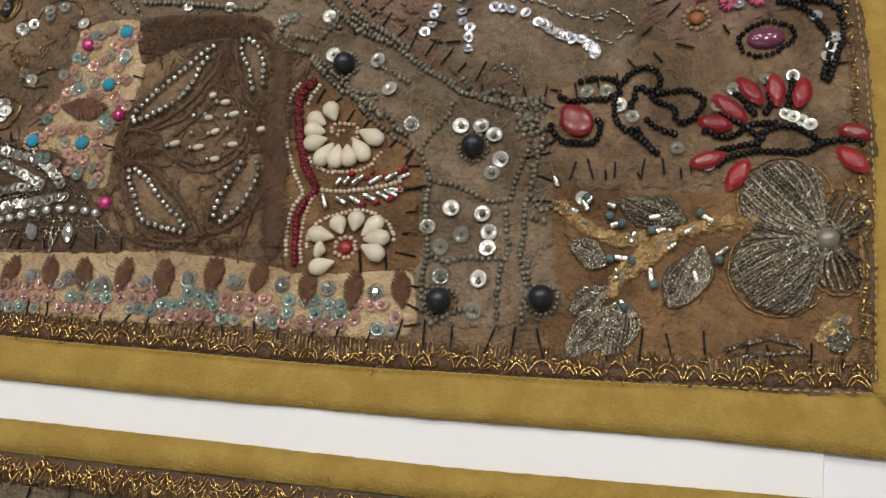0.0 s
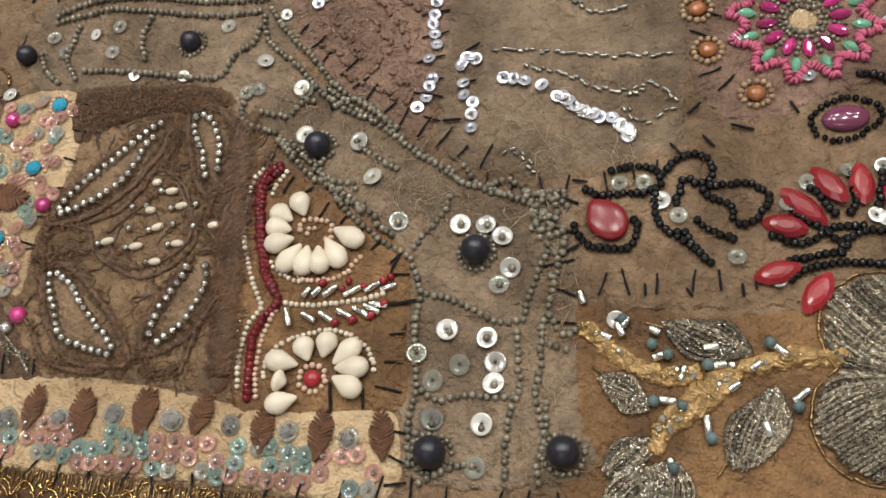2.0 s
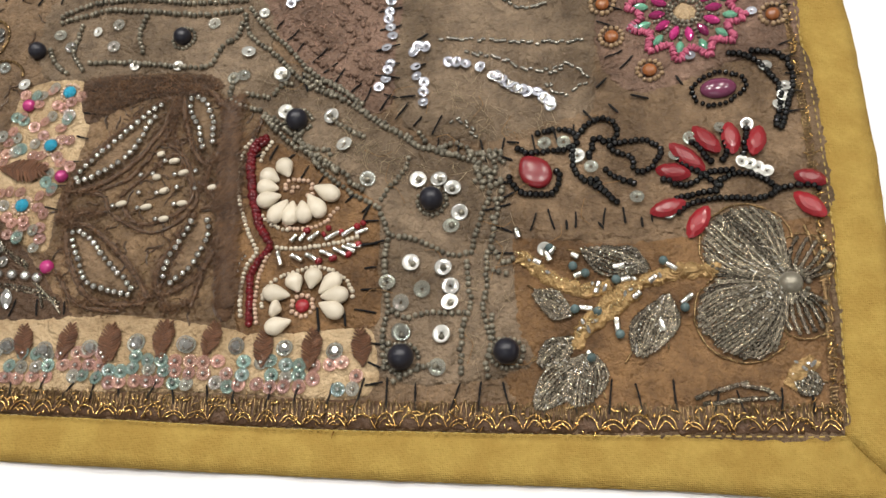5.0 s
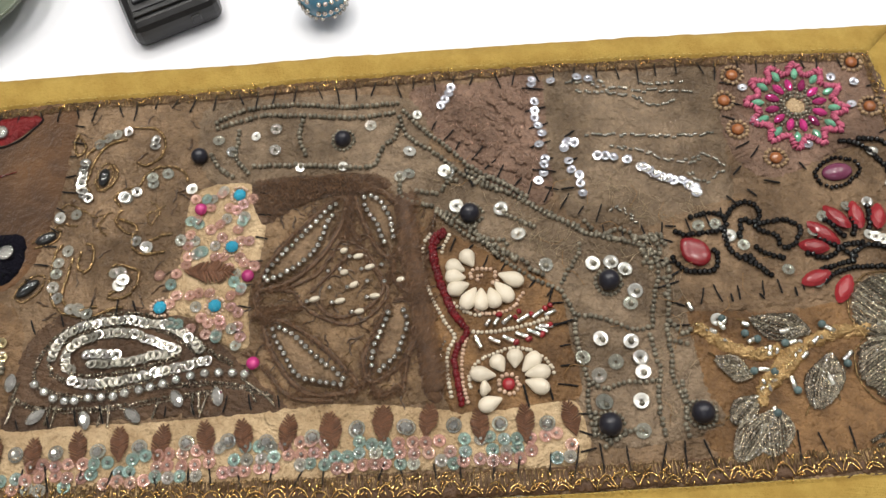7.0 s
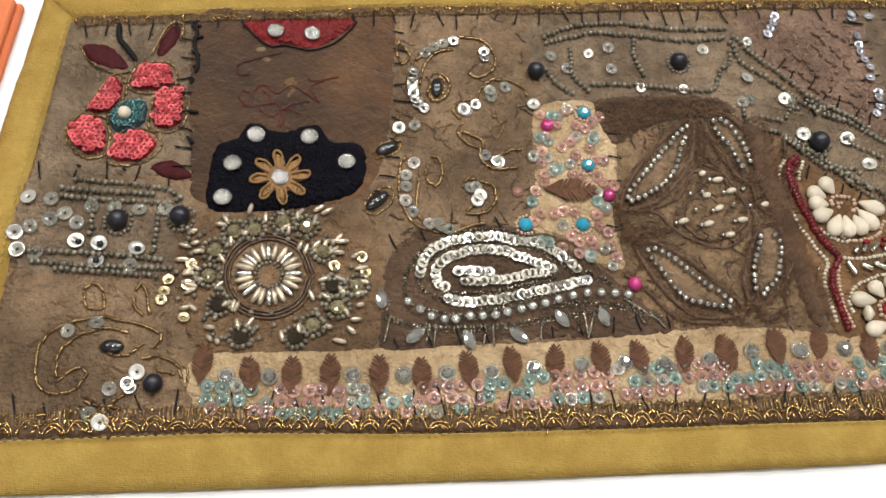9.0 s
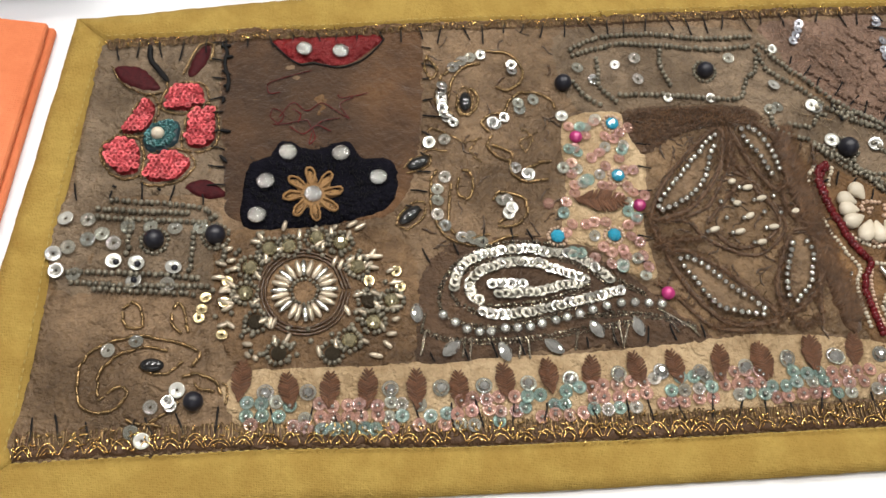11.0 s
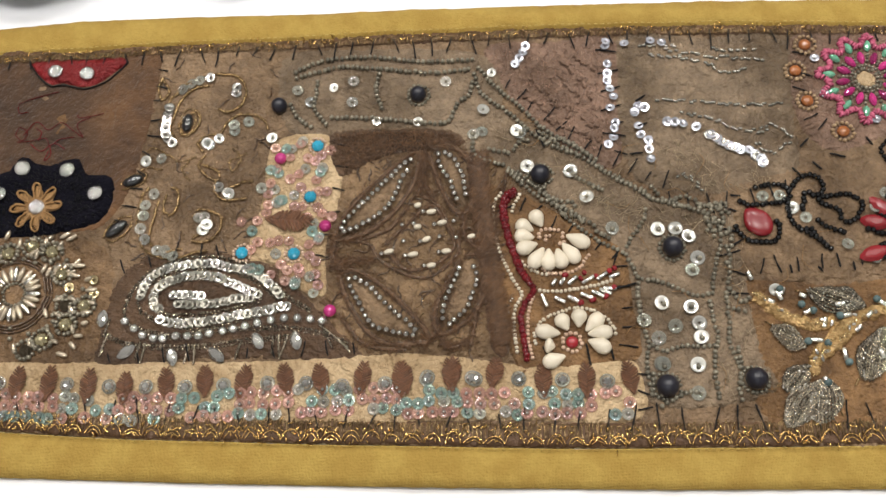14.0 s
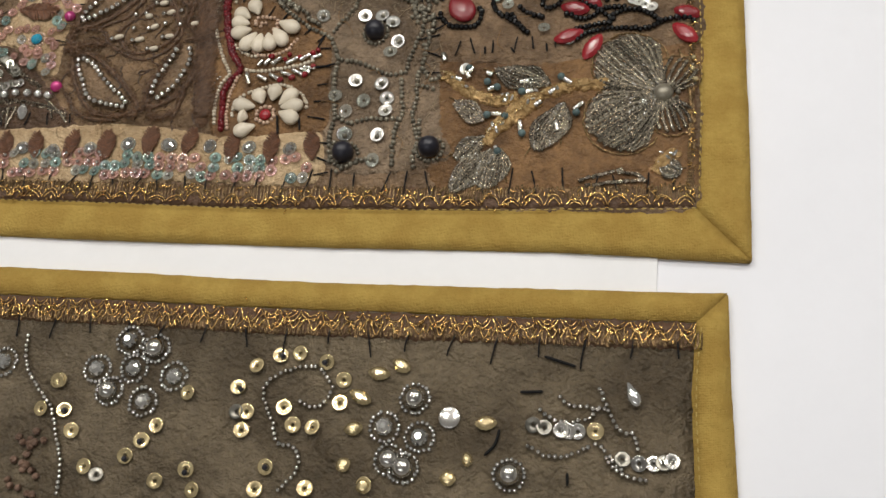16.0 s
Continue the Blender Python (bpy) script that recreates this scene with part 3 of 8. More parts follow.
# ---- the upper embroidered panel ----
panel = tagged(new("embroidered_panel"), "long brown patchwork panel sewn with beads, sequins and mustard binding", "wall hanging", group="embroidered panels")
TOP_SEAM = [(-336.5, 139), (-248, 145), (-130, 151), (-22, 156), (85, 157.5), (176, 156)]
LOW_SEAM = [(186, -38), (100, -42), (0, -45), (-100, -45.5), (-190, -45), (-270, -42.5), (-356, -43)]
ground = patch(panel, "ground_cloth", "taupe", [*TOP_SEAM, (181, 100), (185, 50), *LOW_SEAM, (-352, -5), (-347, 61), (-341, 110)], z=0.0, drop=3.0, cell=4.0, label="stained taupe-brown silk ground")
for name, pts in (
    ("binding_top", [(-336.5, 138), (-248, 144), (-130, 150), (-22, 155), (85, 156.5), (176.5, 155), (191.5, 171.5), (87, 171), (-22, 169.3), (-130, 165.7), (-242, 162.6), (-300, 156), (-349, 150.5)]),
    ("binding_right", [(175.5, 155), (182, 100), (185, 50), (185.5, 0), (185.5, -37.5), (206.5, -58.8), (205.8, -8), (204, 58), (199.5, 115), (192, 171.5)]),
    ("binding_bottom", [(186, -38.5), (100, -42.5), (0, -45.5), (-100, -46), (-190, -45.5), (-270, -43), (-356, -43.5), (-380, -62), (-260, -62.5), (-150, -63), (-65, -62.5), (40, -61), (135, -58.5), (206.1, -59.1)]),
    ("binding_left", [(-336, 138), (-341, 110), (-346.5, 61), (-351.5, -5), (-355.5, -43.5), (-380.5, -62), (-372.5, 0), (-362.5, 66), (-356, 108), (-349.5, 150.5)])):
    strip = patch(panel, name, "mustard", pts, z=0.2, thick=0.9, drop=3.6, cell=5.0, ragged=0.15, sharp=True, label="mustard cotton binding")

def dashes(line, step, length, off=0.0):
    out = []
    for x, y, a in spline(line, step):
        c, s = math.cos(radians(a)), math.sin(radians(a))
        x, y = x - s * off, y + c * off
        out.append([(x - c * length / 2, y - s * length / 2), (x + c * length / 2, y + s * length / 2)])
    return out


tube("machine_stitch", dashes(TOP_SEAM, 3.2, 2.4, 1.0) + dashes(LOW_SEAM, 3.2, 2.4, 1.0) + dashes([(-357, -40), (-353, -5), (-348, 61), (-337.5, 138)], 3.2, 2.4, 0.8)
     + dashes([(177, 153), (186.5, 50), (187, -36)], 3.2, 2.4, -0.6), 0.28, "mustard_thread", panel, "fine mustard machine stitches", z=1.5)


# patches of cloth
flower_patch = patch(panel, 'flower_patch', 'greytaupe', [(-338.6, 136.9), (-285.8, 140.9), (-282.6, 61.8), (-344.9, 60.6)], z=0.25)
velvet_patch = patch(panel, 'velvet_patch', 'velvet', [(-285.1, 140.9), (-242.7, 143.4), (-199.8, 144.2), (-202.4, 86.7), (-212.7, 55.1), (-234.8, 48.3), (-276.7, 48.9), (-285, 68.4)], z=0.35, label='worn dark brown velvet patch')
swirl_patch = patch(panel, 'swirl_patch', 'taupe', [(-199.1, 143.3), (-166.5, 144.7), (-135.2, 145.8), (-138.5, 98.6), (-144.5, 62.8), (-150, 34.5), (-175.8, 33.1), (-203.7, 27.5), (-213, 47.4), (-203.1, 73.1)], z=0.3)
row_patch = patch(panel, 'bead_row_patch', 'greytaupe', [(-346.6, 60.2), (-316.2, 59.9), (-286.9, 55.6), (-281.9, 33.1), (-288, 19.1), (-318, 19.4), (-346.8, 22)], z=0.3)
medallion_patch = patch(panel, 'medallion_patch', 'brown', [(-285.5, 43.1), (-248.5, 47.7), (-214.4, 42.4), (-206.3, 22.3), (-210.2, -10.3), (-244.8, -14), (-276.6, -11.1), (-286.7, 12)], z=0.35)
lower_patch = patch(panel, 'lower_swirl_patch', 'taupe', [(-347.3, 20.9), (-318, 18.2), (-288, 17.9), (-283, -6.3), (-277.5, -17.7), (-280.2, -34.6), (-314.7, -33.6), (-347.9, -30.5)], z=0.28)
paisley_patch = patch(panel, 'paisley_patch', 'darkbrown', [(-206.3, 22.3), (-189.3, 38.8), (-144.9, 38.1), (-123.2, 23.2), (-108.7, 10.2), (-90, -9.9), (-139.1, -9.6), (-175.1, -11.1), (-208.2, -13.8)], z=0.4)
cream_patch = patch(panel, 'cream_patch', 'cream', [(-139.7, 94.3), (-115.2, 99.3), (-106.1, 83.3), (-106.9, 61.3), (-110.9, 43), (-109.5, 20.1), (-121.1, 21.9), (-133.6, 33.7), (-146.2, 36.8), (-141.8, 65.4)], z=0.5, label='cream cotton patch with faded flowers')
star_patch = patch(panel, 'star_patch', 'umber', [(-100.7, 97.3), (-61.6, 97.5), (-28.2, 83.4), (-29.4, 44.8), (-29.2, 13.8), (-29.4, -7.1), (-69.5, -6.2), (-93.2, -8.5), (-108.3, 12.6), (-106.5, 48)], z=0.32)
grey_patch = patch(panel, 'grey_bead_patch', 'greytaupe', [(-138.8, 140.3), (-95.3, 144.9), (-44.6, 142.8), (-30.4, 123.5), (-38.5, 103.3), (-43.9, 86.7), (-67.4, 101.8), (-112.1, 98.6), (-134.3, 103.3)], z=0.45)
mauve_patch = patch(panel, 'mauve_patch', 'mauve', [(-40.1, 146), (-7, 148.9), (21.7, 150.2), (24, 112.4), (21.8, 82.6), (-1.1, 91.3), (-30.3, 121.9)], z=0.4)
sequin_patch = patch(panel, 'sequin_patch', 'greytaupe', [(22.8, 150.2), (64.6, 151), (103.5, 151.1), (103.6, 112.3), (101.2, 77.4), (77.2, 70.2), (46.7, 69.9), (25.7, 82.7)], z=0.3)
dotted_patch = patch(panel, 'dotted_bead_patch', 'greytaupe', [(-42, 92), (-36.9, 115.7), (-4.5, 93.4), (41.5, 66.7), (69.7, 64.7), (74.4, 44.9), (77.2, 16.4), (80.9, -5.2), (84.8, -21.1), (32.2, -26.3), (27.7, 9.6), (19.4, 42.4), (-6.9, 64.4)], z=0.45)
shell_patch = patch(panel, 'shell_flower_patch', 'copper', [(-40.9, 65.4), (-33.9, 73.9), (-23.3, 70), (4.3, 53), (23, 41.6), (25.9, 16.2), (28.4, -5.9), (6.8, -10.1), (-16.5, -12.9), (-25, -10.4)], z=0.55)
jewel_patch = patch(panel, 'jewel_flower_patch', 'mauve', [(105.3, 150.5), (141.6, 152.6), (174, 152.8), (179.3, 113.6), (153.6, 103.4), (123, 90.4), (104.6, 104.9)], z=0.42)
black_patch = patch(panel, 'black_bead_patch', 'taupe', [(68.4, 70.1), (102.6, 83.1), (128.1, 93.3), (153.5, 102), (181, 110.7), (186.5, 75.3), (186.4, 40.7), (148.7, 34.8), (112.9, 28.9), (71.9, 30.7)], z=0.36)
copper_patch = patch(panel, 'copper_patch', 'copper', [(71.9, 28.1), (112.8, 27.6), (148.6, 33.5), (186.3, 39.4), (183, 4.2), (184.7, -30.5), (133.2, -34), (87.9, -37.2), (78.4, -31.2), (69.3, -7.5)], z=0.33, label='coppery brown silk patch')
strip_patch = patch(panel, 'cream_strip', 'cream', [(-277.8, -13.7), (-227.6, -12.7), (-184, -11.7), (-139.3, -10.7), (-104.7, -7.9), (-71.8, -6.1), (-45.5, -7.9), (-20.3, -10.2), (4.3, -9.4), (26.2, -8.8), (27, -32.6), (-18.5, -34), (-67.6, -35.3), (-75.5, -36.3), (-142.8, -38.5), (-207.4, -39.4), (-249.3, -38.1), (-277.7, -33.1)], z=0.55, label='cream cotton strip with brown satin leaves')

# red sequin flower
petal = patch(flower_patch, 'petal', 'redcloth', [(-306.4, 113.9), (-295.8, 114.9), (-293.6, 106.4), (-301.2, 102.5), (-309.5, 104.7)], z=0.8, puff=1.2, cell=2.0)
scales(petal, [(-306.3, 113.5), (-295.7, 114.6), (-293.5, 106.1), (-301.1, 102.2), (-309.4, 104.4)], "redseq", 2.9)
string(flower_patch, "oldgold", grown([(-306.3, 113.5), (-295.7, 114.6), (-293.5, 106.1), (-301.1, 102.2), (-309.4, 104.4)], 1.7), size=1.0, length=2.6, shape="bugle", closed=True, name="gold_outline")
petal = patch(flower_patch, 'petal', 'redcloth', [(-326.2, 93.8), (-317.9, 108.6), (-313.6, 102.9), (-317, 93.5), (-324.4, 91.6)], z=0.8, puff=1.2, cell=2.0)
scales(petal, [(-326, 93.5), (-317.7, 108.3), (-313.5, 102.6), (-316.9, 93.2), (-324.3, 91.3)], "redseq", 2.9)
string(flower_patch, "oldgold", grown([(-326, 93.5), (-317.7, 108.3), (-313.5, 102.6), (-316.9, 93.2), (-324.3, 91.3)], 1.7), size=1.0, length=2.6, shape="bugle", closed=True, name="gold_outline")
petal = patch(flower_patch, 'petal', 'redcloth', [(-300.6, 88.8), (-297.7, 102.4), (-289.5, 102.1), (-289, 87.1), (-297, 84.1)], z=0.8, puff=1.2, cell=2.0)
scales(petal, [(-300.5, 88.5), (-297.6, 102.1), (-289.4, 101.8), (-288.9, 86.8), (-296.9, 83.8)], "redseq", 2.9)
string(flower_patch, "oldgold", grown([(-300.5, 88.5), (-297.6, 102.1), (-289.4, 101.8), (-288.9, 86.8), (-296.9, 83.8)], 1.7), size=1.0, length=2.6, shape="bugle", closed=True, name="gold_outline")
petal = patch(flower_patch, 'petal', 'redcloth', [(-315.7, 70.9), (-313.9, 80), (-303.8, 82.2), (-297.9, 76.7), (-302.1, 70.4), (-311, 68.1)], z=0.8, puff=1.2, cell=2.0)
scales(petal, [(-315.6, 70.6), (-313.8, 79.7), (-303.7, 82), (-297.7, 76.5), (-302, 70.1), (-310.9, 67.9)], "redseq", 2.9)
string(flower_patch, "oldgold", grown([(-315.6, 70.6), (-313.8, 79.7), (-303.7, 82), (-297.7, 76.5), (-302, 70.1), (-310.9, 67.9)], 1.7), size=1.0, length=2.6, shape="bugle", closed=True, name="gold_outline")
petal = patch(flower_patch, 'petal', 'redcloth', [(-332.8, 84.6), (-327, 89.2), (-320, 86.8), (-318.6, 74.9), (-324.7, 72), (-330.7, 76.7)], z=0.8, puff=1.2, cell=2.0)
scales(petal, [(-332.7, 84.4), (-326.9, 88.9), (-319.9, 86.6), (-318.5, 74.6), (-324.6, 71.8), (-330.5, 76.4)], "redseq", 2.9)
string(flower_patch, "oldgold", grown([(-332.7, 84.4), (-326.9, 88.9), (-319.9, 86.6), (-318.5, 74.6), (-324.6, 71.8), (-330.5, 76.4)], 1.7), size=1.0, length=2.6, shape="bugle", closed=True, name="gold_outline")
heart = patch(flower_patch, 'flower_centre', 'tealbox', [(-317.9, 89.4), (-314.8, 96.1), (-306.8, 98), (-302.5, 94.3), (-304, 86.3), (-309.5, 81.9), (-315.3, 83.2)], z=0.9, puff=1.0, cell=2)
scales(heart, [(-316.6, 89.1), (-313.9, 94.4), (-307.1, 96.4), (-303.7, 93.2), (-305.1, 86.8), (-309.5, 83.2), (-314.8, 84.5)], "tealseq", 2.2)
for x, y in [(-311.2, 89.7)]:
    bit(flower_patch, 'pearl', 'ball', 'ivory', x, y, 5.5, 5.5, 5.5, z=3.2)
leaf = patch(flower_patch, 'leaf', 'maroon', [(-331.8, 124.6), (-321.1, 124.3), (-311.8, 114), (-318.1, 112.8), (-327.7, 116.5)], z=0.7, puff=0.3, cell=2)
leaf = patch(flower_patch, 'leaf', 'maroon', [(-301.3, 120.8), (-296.5, 133.7), (-291.7, 135.1), (-292.7, 127.8), (-297.2, 120.7)], z=0.7, puff=0.3, cell=2)
leaf = patch(flower_patch, 'leaf', 'maroon', [(-299.7, 66.4), (-291.9, 69.2), (-283.1, 62.6), (-289.3, 60.3), (-296.2, 62.4)], z=0.7, puff=0.3, cell=2)
tube('stem', [[(-316.9, 136), (-316.7, 128.1), (-313.9, 123.7), (-308, 115.6)]], 1.3, 'black_thread', flower_patch, z=0.8)
tube('gold_cord', [[(-332.8, 124.8), (-327.5, 115.6), (-317.8, 110.2), (-310.2, 111.7)], [(-314.6, 123.7), (-310.1, 119.3), (-308.7, 113.6)], [(-303, 120), (-296.5, 134.9), (-290.4, 135.3), (-291.4, 127.4)], [(-328.1, 90.9), (-333.4, 84.4), (-331.5, 75.1)]], 0.45, 'oldgold', flower_patch, z=0.9)
threads('dark_stitching', [[(-286.8, 137), (-284.3, 131.6), (-285.3, 125.8), (-283.4, 117.1), (-284.2, 110)], [(-287.7, 134.6), (-281.9, 135.1)], [(-286.6, 128.7), (-281.3, 129.2)], [(-286.9, 122.9), (-282.5, 119.9)], [(-286.2, 114.3), (-281.9, 114.8)], [(-284.9, 109.2), (-285.9, 104.5)], [(-286.8, 92.1), (-281.4, 91.1)], [(-286.4, 80), (-282.9, 75.9)], [(-328.7, 66.8), (-326.4, 65.9)], [(-310.8, 65.3), (-308.4, 63.4)]], 0.9, 'black_thread', flower_patch, z=0.8)

# velvet patch: red cap, navy half flower
cap = patch(velvet_patch, 'red_cap', 'redcloth', [(-265, 138.6), (-242.7, 139.8), (-216.4, 140.4), (-223, 131.8), (-229.3, 126.9), (-236.8, 124.8), (-246.6, 126.8), (-252.7, 126.1), (-258.8, 130.4)], z=0.9, puff=0.6, cell=2.5, label='scalloped red felt applique')
tube('dark_edging', [[(-266.1, 138.2), (-258.7, 129.1), (-252.6, 124.9), (-246.5, 125.6), (-236, 123.5), (-228.6, 125.7), (-221.8, 130.5), (-215.2, 138.7)]], 0.4, 'black_thread', velvet_patch, z=0.9)
for x, y in [(-250.9, 132.2), (-235.1, 131.5)]:
    bit(cap, 'dome', 'dome', 'mirror', x, y, 7.4, 7.4, 4.8, z=1.9, tilt=7)
patch(velvet_patch, 'worn_spot', 'copper', [(-249, 109), (-243, 111), (-240, 105), (-243, 99), (-247, 98), (-246, 104)], z=0.62, thick=0.3, drop=0.3, ragged=1.0, label='tan spot where the pile is worn away')
navy = patch(velvet_patch, 'navy_half_flower', 'navy', [(-275.5, 47.1), (-276.3, 64.1), (-273.3, 75.8), (-265.7, 79.5), (-259.9, 86.6), (-248.2, 82.3), (-233.9, 86.4), (-227.1, 78.1), (-215.3, 76.3), (-213.5, 62.9), (-218.5, 54), (-234.8, 48.8), (-255.3, 46.2)], z=0.9, puff=1.0, cell=2.5, label='navy felt half-flower applique')
for x, y in [(-258, 80), (-236.2, 79.2), (-267.1, 66.6), (-221, 67.7), (-270.4, 51.2), (-247.9, 60.4)]:
    bit(navy, 'dome', 'dome', 'mirror', x, y, 7.6, 7.6, 5.0, z=2.4, tilt=7)
cx, cy = -247.9, 60.2
lobes = []
for k in range(40):
    wide = (1, 1, 0.72, 0.55, 0.78)[k % 5] if k % 5 else 0.92
    lobes.append((cx + 12.4 * wide * math.cos(math.pi * k / 20), cy + 11.6 * wide * math.sin(math.pi * k / 20)))
patch(navy, "thread_flower", "tan", lobes, z=2.2, puff=0.5, cell=1.2, ragged=0.5, sharp=True, label="tan thread flower")
for k in range(8):
    a = math.pi * k / 4 + 0.1
    tube("thread_petal", [[(cx + r * math.cos(a + o), cy + r * math.sin(a + o)) for r, o in ((4.5, -0.2), (9, -0.2), (11.8, -0.05), (11.8, 0.1), (9, 0.2), (4.5, 0.2))]], 0.55, "tan", navy, z=2.9, wobble=0.4)
fibres(navy, "felt_nap", along([(cx - 24, cy), (cx, cy + 16), (cx + 24, cy + 6), (cx + 6, cy - 8), (cx - 20, cy - 6)], 14, 900, 51), "black_thread", 52, length=1.6, rise=0.4, z=2.0)

tube('red_thread', [[(-267.1, 113.8), (-264.7, 116.5), (-252.7, 120.5), (-247.8, 121.8)], [(-267.1, 113.8), (-265.9, 110.3), (-261.1, 110.2)], [(-237, 109.4), (-234.7, 107.6), (-223.7, 110.1)], [(-265.8, 98.3), (-264.2, 102.4), (-259.9, 99.4), (-262.2, 95.4), (-265.8, 98.3)], [(-264.6, 94.6), (-257.5, 95.2), (-250.4, 96.4), (-248, 93), (-243.3, 96.1), (-236.1, 97.3)], [(-256.3, 102.1), (-252.7, 99.2), (-254, 95.1)], [(-248, 93), (-246.9, 88), (-249.3, 84.8), (-248.1, 90.8)], [(-262, 98), (-256, 105), (-250, 101), (-244, 105), (-238, 101), (-232, 97)], [(-232, 97), (-236, 104), (-230, 108)], [(-258, 94), (-252, 90), (-246, 94), (-240, 91)]], 0.24, 'darkred', velvet_patch, z=0.8)

# swirl patch
string(swirl_patch, 'oldgold', [(-191.4, 97.2), (-194.2, 102.9), (-193.7, 111.5), (-189.9, 120.2), (-180.6, 127.3), (-170.2, 130.9), (-160.1, 129.8), (-155.6, 123.6), (-155.8, 116.2), (-161.9, 110.6), (-168, 112.2)], size=1.35, length=3.0, shape='bugle', name='gold_bugle_outline')
string(swirl_patch, 'oldgold', [(-185.5, 92.8), (-188.1, 98.5), (-189.8, 102.8), (-188, 111.3), (-185, 118.5), (-179.6, 123.4), (-173.2, 125)], size=1.35, length=3.0, shape='bugle', name='gold_bugle_outline')
string(swirl_patch, 'oldgold', [(-196.9, 129.2), (-198.4, 123.4), (-196.3, 117.4), (-193, 121.7), (-196.9, 129.2)], size=1.35, length=3.0, shape='bugle', name='gold_bugle_outline')
string(swirl_patch, 'oldgold', [(-179.3, 111.1), (-182.6, 106.9), (-185.4, 102.6), (-183.9, 98.3), (-178.9, 99.6), (-175.9, 106.6), (-178.1, 111), (-180.5, 111.1)], size=1.35, length=3.0, shape='bugle', name='gold_bugle_outline')
string(swirl_patch, 'oldgold', [(-172.4, 89.5), (-175.7, 93.8), (-171.7, 97.9), (-165.4, 99.1), (-162.4, 104.8), (-157, 108.9), (-149.5, 108.7), (-143.6, 104.8), (-142.9, 99.8)], size=1.35, length=3.0, shape='bugle', name='gold_bugle_outline')
string(swirl_patch, 'oldgold', [(-171.3, 88.1), (-174.1, 82.7), (-169.8, 77), (-163.8, 75.4), (-164.7, 79.6), (-170.6, 82)], size=1.35, length=3.0, shape='bugle', name='gold_bugle_outline')
string(swirl_patch, 'oldgold', [(-165.1, 75.5), (-164.5, 68.7), (-158.9, 64.5), (-150.3, 65.5)], size=1.35, length=3.0, shape='bugle', name='gold_bugle_outline')
string(swirl_patch, 'oldgold', [(-146.9, 74.8), (-151.9, 73.6), (-158.2, 71.2)], size=1.35, length=3.0, shape='bugle', name='gold_bugle_outline')
string(swirl_patch, 'oldgold', [(-196.6, 71.3), (-199.3, 64.7), (-199.6, 51.7), (-197.1, 43.9), (-191.6, 38.6), (-180.3, 35.6), (-170.7, 39), (-163.6, 39.9)], size=1.35, length=3.0, shape='bugle', name='gold_bugle_outline')
string(swirl_patch, 'oldgold', [(-191.1, 64.4), (-192.6, 51.4), (-192.4, 43.7), (-185.8, 39.6), (-177.6, 40.5)], size=1.35, length=3.0, shape='bugle', name='gold_bugle_outline')
string(swirl_patch, 'oldgold', [(-185.9, 70.9), (-182.4, 69.4), (-181.8, 61.4), (-184.5, 57.6), (-188.3, 60.3), (-187.2, 68.2)], size=1.35, length=3.0, shape='bugle', name='gold_bugle_outline')
string(swirl_patch, 'oldgold', [(-174, 55.8), (-171.3, 59.7), (-166.5, 59.5), (-160.8, 56.6), (-160.3, 50.1), (-164.3, 45.1), (-171.4, 44.1), (-171.2, 46.6), (-166.3, 49)], size=1.35, length=3.0, shape='bugle', name='gold_bugle_outline')
string(swirl_patch, 'oldgold', [(-200.3, 89.1), (-196.6, 91.7), (-188.3, 87.3), (-183.7, 84.4), (-176.2, 86.9)], size=0.9, length=2.2, shape='bugle', name='gold_bugle_outline')
string(swirl_patch, 'oldgold', [(-203.5, 75.6), (-199.6, 80.8), (-191.2, 80.5)], size=0.9, length=2.2, shape='bugle', name='gold_bugle_outline')
string(swirl_patch, 'oldgold', [(-158.6, 91.8), (-154.3, 86.1), (-157.4, 79.3), (-159.3, 84.9), (-151.5, 88.8)], size=0.9, length=2.2, shape='bugle', name='gold_bugle_outline')
string(swirl_patch, 'oldgold', [(-177.2, 74.6), (-181.6, 80.2), (-178.9, 84.2)], size=0.9, length=2.2, shape='bugle', name='gold_bugle_outline')
for x, y in [(-191.6, 112.9), (-192, 110), (-192.2, 107.2), (-192.1, 104.3), (-192.1, 101.4), (-191.5, 98.6), (-190.2, 96.3), (-187.9, 94.2), (-173.2, 128.9), (-159.7, 123.8), (-159.7, 120.8), (-165.4, 96.3), (-158.5, 68.5)]:
    bit(swirl_patch, 'sequin', "sequin", 'silverseq', x, y, 5, z=1, tilt=13)
for x, y in [(-140, 96.6), (-170.8, 93.7), (-198.9, 84.1), (-166.4, 52.4), (-167.9, 49.9), (-157.6, 67.9)]:
    bit(swirl_patch, 'sequin', "sequin", 'seq', x, y, 5.6, z=1, tilt=13)
for x, y in [(-186, 122.4), (-182, 125.3), (-178.1, 127.2), (-158.8, 103.2), (-151.9, 105), (-193.2, 67.7), (-196.7, 62), (-197, 56.8), (-197.4, 50.3), (-194.7, 45.1), (-188.1, 39.7), (-183.5, 38.3), (-180.2, 36.9), (-168, 56.1), (-170.4, 55.7), (-192.1, 86), (-163, 71.3), (-158.3, 100.3), (-184.6, 39.6), (-169.6, 93.1)]:
    bit(swirl_patch, 'sequin', "sequin", 'clearseq', x, y, 5.4, z=1, tilt=13)
for x, y, length, a in [(-181.8, 104.7, 9.4, -94.3), (-204.3, 74.4, 9.9, 25), (-208.8, 50.3, 11.6, 42.9)]:
    bit(swirl_patch, 'cabochon', 'cabochon', 'jet', x, y, length, 5.2, 3.5, a, z=1.2)
